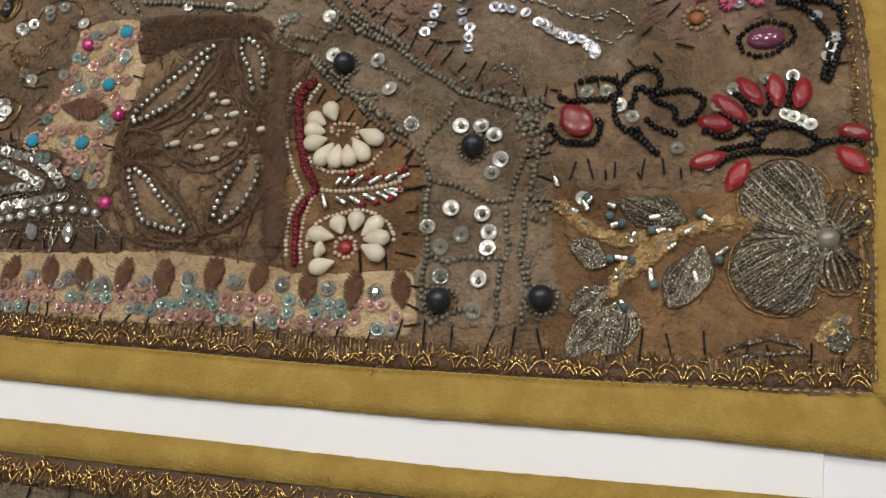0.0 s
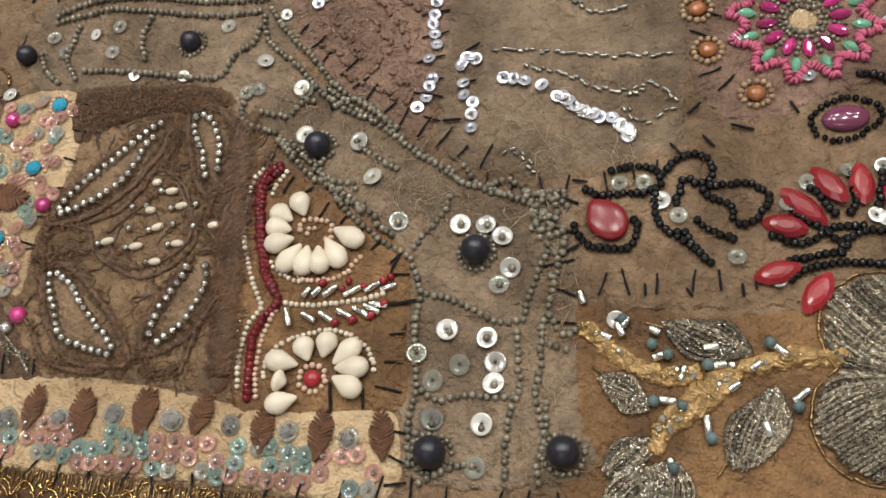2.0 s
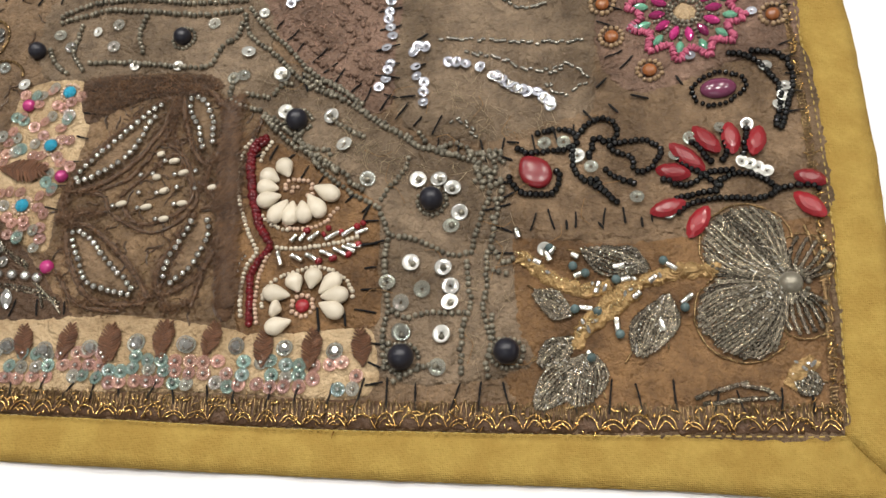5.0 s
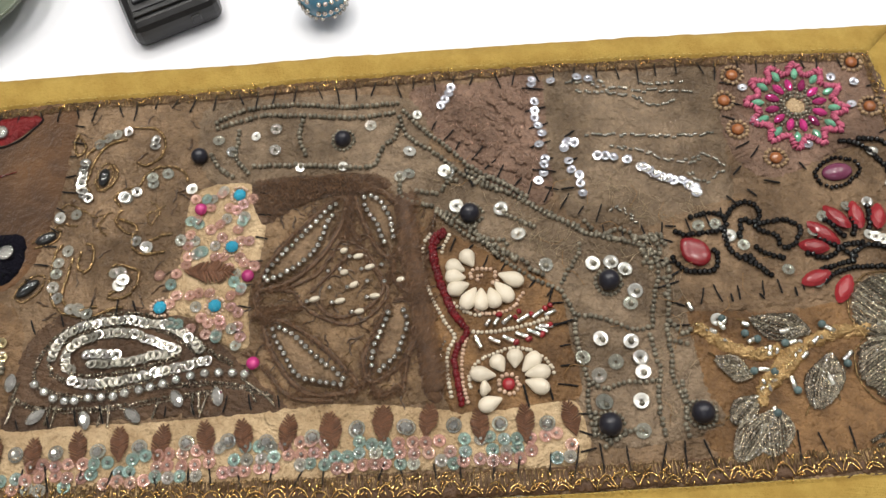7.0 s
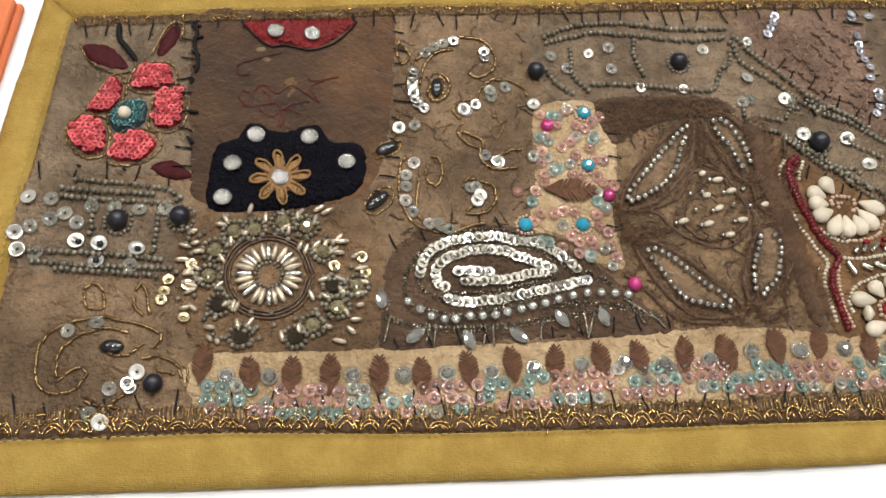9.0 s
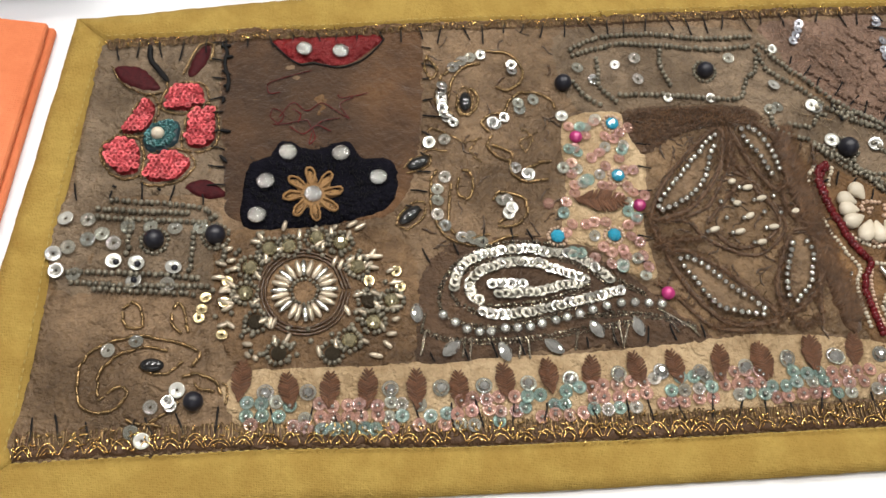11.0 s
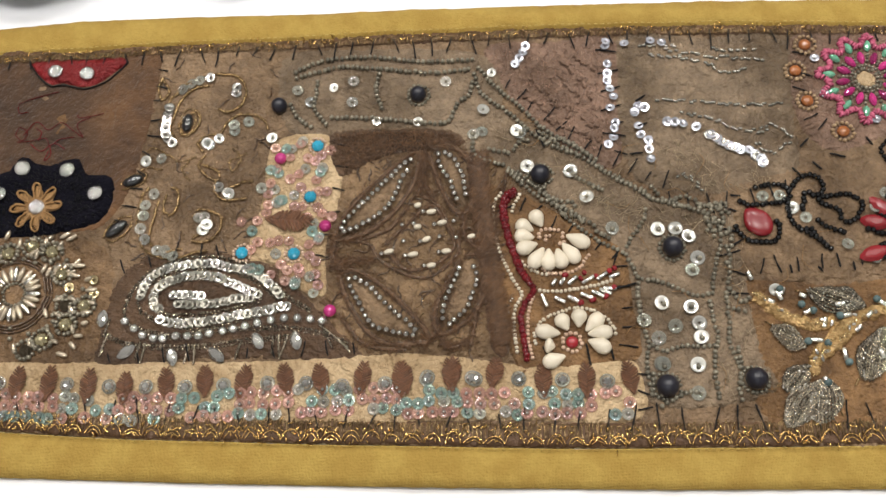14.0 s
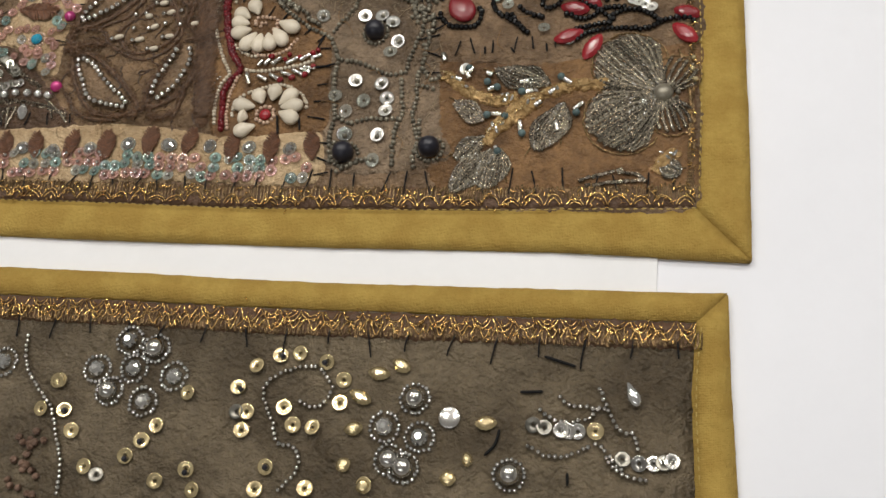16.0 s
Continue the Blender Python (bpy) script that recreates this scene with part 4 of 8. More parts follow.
string(swirl_patch, 'oldgold', [(-184.4, 109.8), (-181.2, 112.6), (-178.3, 108.2), (-179.4, 100.2), (-182.7, 98), (-185.4, 102.6), (-184.4, 109.8)], size=1.0, length=2.2, shape='bugle', name='gold_bugle_outline')
string(swirl_patch, 'oldgold', [(-210.3, 71.8), (-205.8, 77), (-199, 78.6), (-198.7, 74.8), (-203.7, 71.5), (-209.7, 69.9)], size=1.0, length=2.2, shape='bugle', name='gold_bugle_outline')
string(swirl_patch, 'oldgold', [(-214.7, 46), (-212.9, 51), (-206.8, 55.9), (-202.2, 55.7), (-203.7, 49.3), (-209.7, 44.5), (-214.3, 45.2)], size=1.0, length=2.2, shape='bugle', name='gold_bugle_outline')
for x, y in [(-150.6, 54.1)]:
    bit(swirl_patch, 'pink_bead', 'cabochon', 'pinkseq', x, y, 5, 5, 2.5, z=1)

# rows of grey beads at the end of the panel
string(row_patch, 'grey', [(-333.9, 56.1), (-315.7, 54.6), (-295.7, 53.2)], size=2.4, z=0.35)
string(row_patch, 'grey', [(-334.3, 52.4), (-315.5, 51.1), (-293.3, 49.4), (-286.7, 51.6)], size=2.4, z=0.35)
string(row_patch, 'grey', [(-329.3, 60.2), (-311.5, 58.4), (-293.6, 55.7), (-286.7, 51.6)], size=2.4, z=0.35)
string(row_patch, 'grey', [(-343.1, 29.1), (-324.9, 28.5), (-292.4, 25)], size=2.4, z=0.35)
string(row_patch, 'grey', [(-341.7, 25.1), (-318.1, 22.7), (-288, 21.3)], size=2.4, z=0.35)
string(row_patch, 'grey', [(-332.9, 21.8), (-313.7, 20.2), (-292.2, 17.9)], size=2.4, z=0.35)
string(row_patch, 'grey', [(-320, 51.8), (-319.9, 44.4), (-320.7, 35.9)], size=2.4, z=0.35)
string(row_patch, 'grey', [(-295.4, 45.8), (-295.5, 36), (-296.2, 26.4)], size=2.4, z=0.35)
string(row_patch, 'grey', [(-288.6, 40.5), (-283, 37.8), (-283.9, 30.6)], size=2.4, z=0.35)
for x, y in [(-310.2, 41.5)]:
    bit(row_patch, 'ball', 'ball', 'ball', x, y, 8, 8, 8, z=2.6)
string(row_patch, "grey", ring(-310.2, 41.5, 5.2), size=1.8, closed=True)
for x, y in [(-286.5, 42.9)]:
    bit(row_patch, 'ball', 'ball', 'ball', x, y, 8, 8, 8, z=2.6)
string(row_patch, "grey", ring(-286.5, 42.9, 5.2), size=1.8, closed=True)
for x, y in [(-344.9, 52.1), (-348.3, 37), (-325.3, 33.3), (-316.6, 32.1), (-302.4, 29.8), (-317.2, 24.8), (-346.3, 29.5)]:
    bit(row_patch, 'sequin', "sequin", 'seq', x, y, 6.4, z=1, tilt=13)
for x, y in [(-342.9, 39.4), (-336.3, 51.3), (-335.7, 42.6), (-325.8, 41), (-320.8, 48.1), (-312, 47.7), (-302.5, 46.6), (-292.6, 46.9), (-339.8, 28), (-304.2, 22.5), (-330.4, 44.8)]:
    bit(row_patch, 'sequin', "sequin", 'clearseq', x, y, 6, z=1, tilt=13)
for x, y in [(-325.7, 33.8), (-317, 32.1), (-302, 29.8)]:
    bit(row_patch, 'sequin', "sequin", 'seq', x, y, 2.6, z=1.8, tilt=9)
for x, y in [(-324.1, 32.5), (-315.9, 31.4), (-301.7, 29.3), (-317, 24.8)]:
    bit(row_patch, 'bead', 'bead', 'ball', x, y, 2.6, 2.6, 2.6, z=2)

# round medallion
mx, my = -251.8, 18.3
for k in range(24):
    a = 360 / 24 * k + rng.uniform(-3, 3)
    bit(medallion_patch, "bugle_bead", "rice", "bugle" if k % 3 else "steel", mx + 9.6 * math.cos(radians(a)), my + 9.6 * math.sin(radians(a)), 7.2, 2.6, 2.6, a, z=1.6)
string(medallion_patch, "grey", ring(mx, my, 5.2), size=1.7, closed=True)
tube("couched_thread", [ring(mx, my, r) + ring(mx, my, r)[:1] for r in (15.2, 16.6, 18.0)], 0.6, "cord", medallion_patch, z=0.6, wobble=0.3)

bit(medallion_patch, "crystal", "gem", "champagne", -265.5, 36.5, 6.4, 6.4, 6, z=1.2, tilt=6)
string(medallion_patch, "grey", ring(-265.5, 36.5, 4.6), size=2.1, closed=True, z=0.4)
bit(medallion_patch, "crystal", "gem", "champagne", -246.7, 41.1, 6.4, 6.4, 6, z=1.2, tilt=6)
string(medallion_patch, "grey", ring(-246.7, 41.1, 4.6), size=2.1, closed=True, z=0.4)
bit(medallion_patch, "crystal", "gem", "champagne", -237.3, 38.9, 6.4, 6.4, 6, z=1.2, tilt=6)
string(medallion_patch, "grey", ring(-237.3, 38.9, 4.6), size=2.1, closed=True, z=0.4)
bit(medallion_patch, "crystal", "gem", "champagne", -230.8, 28.1, 6.4, 6.4, 6, z=1.2, tilt=6)
string(medallion_patch, "grey", ring(-230.8, 28.1, 4.6), size=2.1, closed=True, z=0.4)
bit(medallion_patch, "crystal", "gem", "champagne", -274.5, 18.2, 6.4, 6.4, 6, z=1.2, tilt=6)
string(medallion_patch, "grey", ring(-274.5, 18.2, 4.6), size=2.1, closed=True, z=0.4)
bit(medallion_patch, "crystal", "gem", "champagne", -225.3, 4.5, 6.4, 6.4, 6, z=1.2, tilt=6)
string(medallion_patch, "grey", ring(-225.3, 4.5, 4.6), size=2.1, closed=True, z=0.4)
bit(medallion_patch, "crystal", "gem", "champagne", -234.9, -2.8, 6.4, 6.4, 6, z=1.2, tilt=6)
string(medallion_patch, "grey", ring(-234.9, -2.8, 4.6), size=2.1, closed=True, z=0.4)
bit(medallion_patch, "crystal", "gem", "champagne", -257.9, 37.9, 6.4, 6.4, 6, z=1.2, tilt=6)
string(medallion_patch, "grey", ring(-257.9, 37.9, 4.6), size=2.1, closed=True, z=0.4)
bit(medallion_patch, "crystal", "gem", "champagne", -272.9, 28.9, 6.4, 6.4, 6, z=1.2, tilt=6)
string(medallion_patch, "grey", ring(-272.9, 28.9, 4.6), size=2.1, closed=True, z=0.4)
bit(medallion_patch, "crystal", "gem", "champagne", -217.9, 13.1, 6.4, 6.4, 6, z=1.2, tilt=6)
string(medallion_patch, "grey", ring(-217.9, 13.1, 4.6), size=2.1, closed=True, z=0.4)
bit(medallion_patch, "stone", "cabochon", "olive", -241.4, -7.6, 6, 6, 3, z=0.8)
string(medallion_patch, "grey", ring(-241.4, -7.6, 4.4), size=2.1, closed=True, z=0.4)
bit(medallion_patch, "stone", "cabochon", "olive", -261.7, -6.5, 6, 6, 3, z=0.8)
string(medallion_patch, "grey", ring(-261.7, -6.5, 4.4), size=2.1, closed=True, z=0.4)
bit(medallion_patch, "stone", "cabochon", "olive", -270.4, 6.4, 6, 6, 3, z=0.8)
string(medallion_patch, "grey", ring(-270.4, 6.4, 4.4), size=2.1, closed=True, z=0.4)
bit(medallion_patch, "stone", "cabochon", "olive", -226.8, 13.5, 6, 6, 3, z=0.8)
string(medallion_patch, "grey", ring(-226.8, 13.5, 4.4), size=2.1, closed=True, z=0.4)
for x, y, length, a in [(-239.4, 45.6, 3.3, 46.2), (-232.5, 46.8, 5.4, 31.3), (-229.2, 45.5, 5.6, 32.6), (-270.8, 39.8, 4.5, -9), (-281.2, 37, 3.5, 18.4), (-280.2, 32, 3.8, 15.1), (-282.5, 20.2, 5.4, 37.5), (-281.2, 14.3, 5.4, -15.1), (-283.1, 5.2, 4.3, 13.4), (-280.2, 5.4, 4.8, -39), (-273.4, -2.9, 4.2, -8.1), (-270.4, -8.4, 2.7, -56.9), (-273.3, -7.2, 3.2, -46.3), (-218, 25.8, 3.9, 27.2), (-215.9, 20.6, 5.7, 9.1), (-215, 14.6, 5.7, -15.3), (-216.4, 9.9, 5.7, 9.1), (-216.6, 5.2, 3.4, 16.9), (-218.5, -0.8, 4.4, 2.6), (-228.9, -3.4, 3.5, -22.1), (-224.8, -9.2, 5.5, -14.8), (-223.3, 32.2, 5.6, 2), (-272.2, 27.8, 5.7, 14.3), (-261.4, 36, 3.4, 16.9), (-220.3, -5.2, 4.5, 135.9), (-246.8, 44, 3.6, -23)]:
    bit(medallion_patch, 'rice_bead', 'rice', 'bugle', x, y, length, 2.3, 2.3, a, z=1.2)
for k in range(120):
    a, r = rng.uniform(0, 360), rng.uniform(19, 36)
    px, py = mx + r * math.cos(radians(a)), my + 0.82 * r * math.sin(radians(a))
    if rng.random() < 0.7:
        bit(medallion_patch, "bead", "bead", "grey", px, py, 2.2, z=0.9)
    else:
        bit(medallion_patch, "rice_bead", "rice", "bugle", px, py, 5.0, 2.2, 2.2, a + rng.uniform(-40, 40), z=1.1)

for x, y in [(-289.6, 16.7), (-290.9, 12.1), (-291.9, 8.7), (-281.5, 23.3), (-283.1, 1.4), (-282.4, 14.4), (-215.6, 25.4), (-214.3, 18.8), (-226.5, 21.8)]:
    bit(medallion_patch, 'sequin', "sequin", 'goldseq', x, y, 4.6, z=1, tilt=13)

# lower swirl with gold bugle outline
string(lower_patch, 'oldgold', [(-335, -16.7), (-333.4, -23.1), (-328.1, -26.6), (-321.1, -26), (-317, -20.9), (-318.6, -17.6), (-322.7, -18.4), (-326.5, -21.4), (-327.8, -17.1), (-326.4, -9.6), (-319.5, -4.5), (-310.3, -2.3), (-301.9, -4.3)], size=1.35, length=3.2, shape='bugle', name='gold_bugle_outline')
string(lower_patch, 'oldgold', [(-335, -16.7), (-334.9, -10.2), (-331.9, -3.8), (-325, 0.2), (-314.7, 1.9), (-304.2, 0.3), (-295.7, -2.4), (-291.3, -6), (-294.2, -11.4)], size=1.35, length=3.2, shape='bugle', name='gold_bugle_outline')
string(lower_patch, 'oldgold', [(-313, -9.2), (-308.7, -12.8), (-301.5, -12.1), (-297.9, -9)], size=1.35, length=3.2, shape='bugle', name='gold_bugle_outline')
string(lower_patch, 'oldgold', [(-320.7, 13.6), (-317.7, 15.7), (-314.4, 13.3), (-312.9, 6.3), (-318.1, 5.5), (-320.5, 10.1), (-320.7, 13.6)], size=1.35, length=3.2, shape='bugle', name='gold_bugle_outline')
string(lower_patch, 'oldgold', [(-301.6, 12.6), (-299.6, 14.8), (-297.3, 11.2), (-295.9, 4.3)], size=1.35, length=3.2, shape='bugle', name='gold_bugle_outline')
string(lower_patch, 'oldgold', [(-302.6, 10.4), (-301.3, 5.7), (-299.1, 3.4)], size=1.35, length=3.2, shape='bugle', name='gold_bugle_outline')
string(lower_patch, 'oldgold', [(-297.2, -14.5), (-291, -13.7), (-284.7, -17.4), (-282.4, -22.9)], size=1.35, length=3.2, shape='bugle', name='gold_bugle_outline')
string(lower_patch, 'oldgold', [(-316.9, -29.4), (-310.7, -31.8), (-302.8, -28.1), (-296.9, -23.1)], size=1.35, length=3.2, shape='bugle', name='gold_bugle_outline')
string(lower_patch, 'oldgold', [(-311.5, -34.9), (-308.6, -31.9), (-302.5, -33.4)], size=1.35, length=3.2, shape='bugle', name='gold_bugle_outline')
for x, y, length, a in [(-308.4, -9.6, 8.9, -3.2)]:
    bit(lower_patch, 'cabochon', 'cabochon', 'jet', x, y, length, 5.4, 3.5, a, z=1.2)
for x, y in [(-298.6, -19.8), (-310.3, -38.1)]:
    bit(lower_patch, 'sequin', "sequin", 'seq', x, y, 6, z=1, tilt=13)
for x, y in [(-301.9, -23.9), (-300.8, -25.7)]:
    bit(lower_patch, 'sequin', "sequin", 'silverseq', x, y, 5, z=1, tilt=13)
for x, y in [(-308, -25.7), (-324.8, -3.1), (-314.6, -0.3), (-314.5, -34.7)]:
    bit(lower_patch, 'sequin', "sequin", 'clearseq', x, y, 5.5, z=1, tilt=13)
for x, y in [(-292.5, -24.5)]:
    bit(lower_patch, 'ball', 'ball', 'ball', x, y, 7.4, 7.4, 7.4, z=2.4)
string(lower_patch, 'oldgold', [(-293, -16.9), (-290.8, -19.2), (-284.6, -20.6)], size=1.1, length=2.4, shape='bugle', name='gold_bugle_outline')
string(lower_patch, 'oldgold', [(-282.6, -17.5), (-280.5, -19.8), (-281.3, -26.2)], size=1.1, length=2.4, shape='bugle', name='gold_bugle_outline')

# paisley
string(paisley_patch, 'silver', [(-97, -2.6), (-110, 2.9), (-125.9, 4.9), (-142, 4.5), (-160.4, 3.1), (-174.1, 0.3), (-187.4, 2.1), (-198.2, 7.4), (-198.7, 16.9), (-193.6, 26.3), (-182.8, 33.2), (-168.5, 37.1), (-152.3, 35.6), (-138.9, 30), (-128.4, 20.8), (-115.5, 12.8)], size=1.6, name='seed_bead_line')
string(paisley_patch, 'silver', [(-96.8, -4), (-109.8, 1.4), (-125.6, 3.4), (-141.7, 3.1), (-160, 1.6), (-173.8, -1.2), (-187, 0.7), (-197.8, 5.9), (-198.3, 15.4), (-193.2, 24.9), (-182.4, 31.7), (-168.2, 35.6), (-152, 34.1), (-138.6, 28.5), (-128.1, 19.3), (-115.2, 11.3)], size=1.1, name='seed_bead_line')
string(paisley_patch, 'silver', [(-191.3, 10.6), (-194.2, 16.7), (-190.3, 23.7), (-180.8, 29.4), (-164.3, 32.4), (-150.5, 30.5), (-137.3, 23.7), (-131, 18.5)], size=1.6, name='seed_bead_line')
string(paisley_patch, 'silver', [(-190.9, 9.1), (-193.9, 15.2), (-190, 22.3), (-180.4, 27.9), (-164, 30.9), (-150.2, 29), (-137, 22.2), (-130.7, 17)], size=1.1, name='seed_bead_line')
string(paisley_patch, 'silver', [(-124.6, 14.5), (-136.6, 11.4), (-150.8, 7.3), (-167, 4.6), (-182.6, 6.6), (-190.1, 10.5)], size=1.6, name='seed_bead_line')
string(paisley_patch, 'silver', [(-124.3, 13), (-136.3, 10), (-150.5, 5.9), (-166.7, 3.2), (-182.2, 5.1), (-189.8, 9.1)], size=1.1, name='seed_bead_line')
string(paisley_patch, 'silver', [(-184.4, 11.4), (-188.6, 16.4), (-183.5, 23.4), (-171.7, 27.3), (-157.9, 26.6), (-146.7, 22.9), (-137.9, 18.8)], size=1.6, name='seed_bead_line')
string(paisley_patch, 'silver', [(-184.1, 10), (-188.2, 14.9), (-183.2, 21.9), (-171.4, 25.8), (-157.6, 25.1), (-146.4, 21.4), (-137.7, 17.3)], size=1.1, name='seed_bead_line')
string(paisley_patch, 'silver', [(-138.1, 17.6), (-150.1, 13.3), (-164.2, 10.4), (-177.8, 9.9), (-184.4, 11.4)], size=1.6, name='seed_bead_line')
string(paisley_patch, 'silver', [(-137.8, 16.1), (-149.8, 11.8), (-163.8, 8.9), (-177.5, 8.4), (-184.1, 10)], size=1.1, name='seed_bead_line')
string(paisley_patch, 'silver', [(-207.4, 0.8), (-196.6, -3.2), (-183.5, -4.6), (-161.1, -3.9), (-138.1, -0.4), (-119.5, 1)], size=1.6, name='seed_bead_line')
string(paisley_patch, 'silver', [(-207.1, -0.6), (-196.3, -4.6), (-183.1, -6), (-160.8, -5.3), (-137.8, -1.9), (-119.3, -0.5)], size=1.1, name='seed_bead_line')
sequin_line(paisley_patch, ('silverseq', 'dullseq', 'dullseq'), [(-193.1, 16.6), (-192.3, 21.4), (-189.7, 25.7), (-184.2, 30.1), (-175.9, 32.4), (-164.2, 33.7), (-152.7, 31.9), (-143.6, 30.2), (-134.9, 24.8), (-128.7, 18.3)])
sequin_line(paisley_patch, ('dullseq', 'dullseq', 'silverseq'), [(-182.2, 11.3), (-186.1, 13.9), (-186.6, 19.2), (-182.3, 23.8), (-171.7, 27.3), (-160.2, 27.2), (-149, 23.3), (-139.1, 18.8)])
sequin_line(paisley_patch, ('silverseq',), [(-178.9, 18.8), (-163.4, 18.5)])
sequin_line(paisley_patch, ('dullseq',), [(-176.3, 14.6), (-163.8, 14.5), (-152.1, 16.5), (-142.7, 17.8)])
sequin_line(paisley_patch, ('silverseq', 'dullseq'), [(-183.6, 7.6), (-175.9, 5.8), (-164.5, 6.6), (-153, 8.4), (-138.8, 11.5), (-125.8, 14)])
for x, y in [(-198.2, 6.2), (-193.6, 2.9), (-189.3, -0.1), (-184.3, -1.3), (-179.9, -1.5), (-174.2, -0.4), (-169.2, -0.2), (-164.1, -0), (-159.4, 1.1), (-153.6, 2.3), (-149, 3.4), (-143.8, 4.6), (-138.4, 6.2), (-132.4, 7.6), (-126.5, 8.5), (-120.7, 8.7), (-115, 8.4), (-109.7, 7.7)]:
    bit(paisley_patch, 'rhinestone', 'cabochon', 'crystal', x, y, 4.2, 4.2, 4, z=1.2, tilt=8)
for x, y, length, a in [(-195.8, -7.6, 9.1, 39.6), (-175.1, -9.6, 8.6, -70.9), (-155.4, -8.2, 9.2, -38.4), (-137.6, -1.8, 8.4, -59.2), (-120.6, -1.4, 8.7, -75.3), (-208.4, 7.1, 8.2, -90)]:
    bit(paisley_patch, 'marquise_stone', 'marquise', 'crystal', x, y, length, 5.2, 3.2, a, z=1.2)
threads('thread_fringe', [[(-189.9, -2.4), (-191.7, -11.5)], [(-187.7, -2.5), (-188.9, -12.7)], [(-167.8, -3.6), (-169.7, -12.6)], [(-165.5, -3.7), (-165.3, -12.9)], [(-145, -1.3), (-147.2, -10.4)], [(-130.9, 1.6), (-131.1, -8.3)], [(-128.6, 1.9), (-127.7, -8.5)], [(-124, 1.7), (-128, -10.3)], [(-204.8, 7.7), (-207.5, -1.5)], [(-205.2, 0.7), (-208, -10.6)], [(-111.8, 6.6), (-101.4, -1.1), (-95.5, -7.4)], [(-109.6, 5.3), (-104.3, -4.6)]], 0.6, 'silver', paisley_patch, z=0.6)

# pink beads and cream patch
for x, y in [(-106.5, 12.1), (-111.7, 52.7), (-135, 86)]:
    bit(cream_patch, 'gem', 'cabochon', 'pinkgem', x, y, 5.8, 5.8, 4.5, z=1.5)
bit(cream_patch, "turquoise_stone", "gem", "turquoise", -117.9, 92.7, 6.0, 6.0, 4.5, z=1.5)
string(cream_patch, "pinkivory", ring(-117.9, 92.7, 4.0), size=1.6, closed=True)
bit(cream_patch, "turquoise_stone", "gem", "turquoise", -119.3, 66.4, 6.0, 6.0, 4.5, z=1.5)
string(cream_patch, "pinkivory", ring(-119.3, 66.4, 4.0), size=1.6, closed=True)
bit(cream_patch, "turquoise_stone", "gem", "turquoise", -124.8, 38.7, 6.0, 6.0, 4.5, z=1.5)
string(cream_patch, "pinkivory", ring(-124.8, 38.7, 4.0), size=1.6, closed=True)
bit(cream_patch, "turquoise_stone", "gem", "turquoise", -148.7, 38.8, 6.0, 6.0, 4.5, z=1.5)
string(cream_patch, "pinkivory", ring(-148.7, 38.8, 4.0), size=1.6, closed=True)
for x, y, length, a in [(-128, 54.6, 21.6, -4.3)]:
    bit(cream_patch, 'satin_leaf', 'leaf', 'leaf', x, y, length, 11, 8, a, z=1.2)
for x, y in [(-126.1, 93.6), (-130.7, 86.7), (-136.4, 80.7), (-122.1, 86.4), (-118.5, 84.8), (-111.5, 90.2), (-138.5, 73.1), (-139.2, 67.7), (-138.6, 62.3), (-124.1, 71.2), (-122.9, 61.7), (-115.7, 69.5), (-115.6, 61.4), (-113.5, 58.7), (-143.1, 54.6), (-114.2, 45.5), (-127, 30.7), (-130.2, 33.4), (-122.2, 31.7), (-117.7, 37.9), (-134.4, 28.5), (-121.3, 29.2), (-127.5, 44.8), (-141.9, 44.1), (-108.9, 57.1)]:
    bit(cream_patch, 'sequin', "sequin", 'pinkseq', x, y, 5, z=1, tilt=13)
for x, y in [(-139, 80), (-135.4, 78.5), (-132.7, 91), (-132.2, 64.8), (-144.9, 49.4), (-117.3, 49.5), (-114, 46.8), (-115.6, 79.2), (-133.4, 64.8), (-123.2, 24.3), (-143.4, 31.4), (-140, 30.8)]:
    bit(cream_patch, 'sequin', "sequin", 'greenseq', x, y, 5.2, z=1, tilt=13)
for x, y in [(-125.2, 95), (-134.8, 63.5), (-114.8, 81.1), (-123, 25.5), (-130.2, 90.9), (-142.5, 70.6)]:
    bit(cream_patch, 'sequin', "sequin", 'clearseq', x, y, 5.4, z=1, tilt=13)

# star of steel beads
string(star_patch, 'steel', [(-103.9, 49.8), (-101.8, 55.5), (-95.8, 62), (-89.8, 68.5), (-83.7, 75.2), (-77.5, 82), (-73.1, 85.2)], size=3.1, each=True, jitter=0.15, z=1.1)
string(star_patch, 'steel', [(-104, 49), (-97.6, 51.4), (-90.8, 55.1), (-83.5, 61.5), (-79.9, 68.2), (-77.4, 75), (-73.7, 81.9)], size=3.1, each=True, jitter=0.15, z=1.1)
string(star_patch, 'steel', [(-62.4, 87.7), (-57.1, 88.4), (-52.8, 84), (-49.2, 76.8), (-47.9, 67)], size=3.1, each=True, jitter=0.15, z=1.1)
string(star_patch, 'steel', [(-61.5, 85.7), (-58.8, 79.9), (-54.8, 74.2), (-53.4, 68.5), (-51, 64.3)], size=3.1, each=True, jitter=0.15, z=1.1)
string(star_patch, 'steel', [(-100.4, 26.5), (-95.5, 27.2), (-89.1, 22.7), (-85, 18.7), (-81, 14.8), (-76.9, 11.4), (-71.8, 7), (-67.8, 3.1)], size=3.1, each=True, jitter=0.15, z=1.1)
string(star_patch, 'steel', [(-99, 24.4), (-95.6, 19.2), (-92, 12.9), (-88.4, 6.6), (-83, 3.9), (-76.2, 2.4), (-68.2, 1.2)], size=3.1, each=True, jitter=0.15, z=1.1)
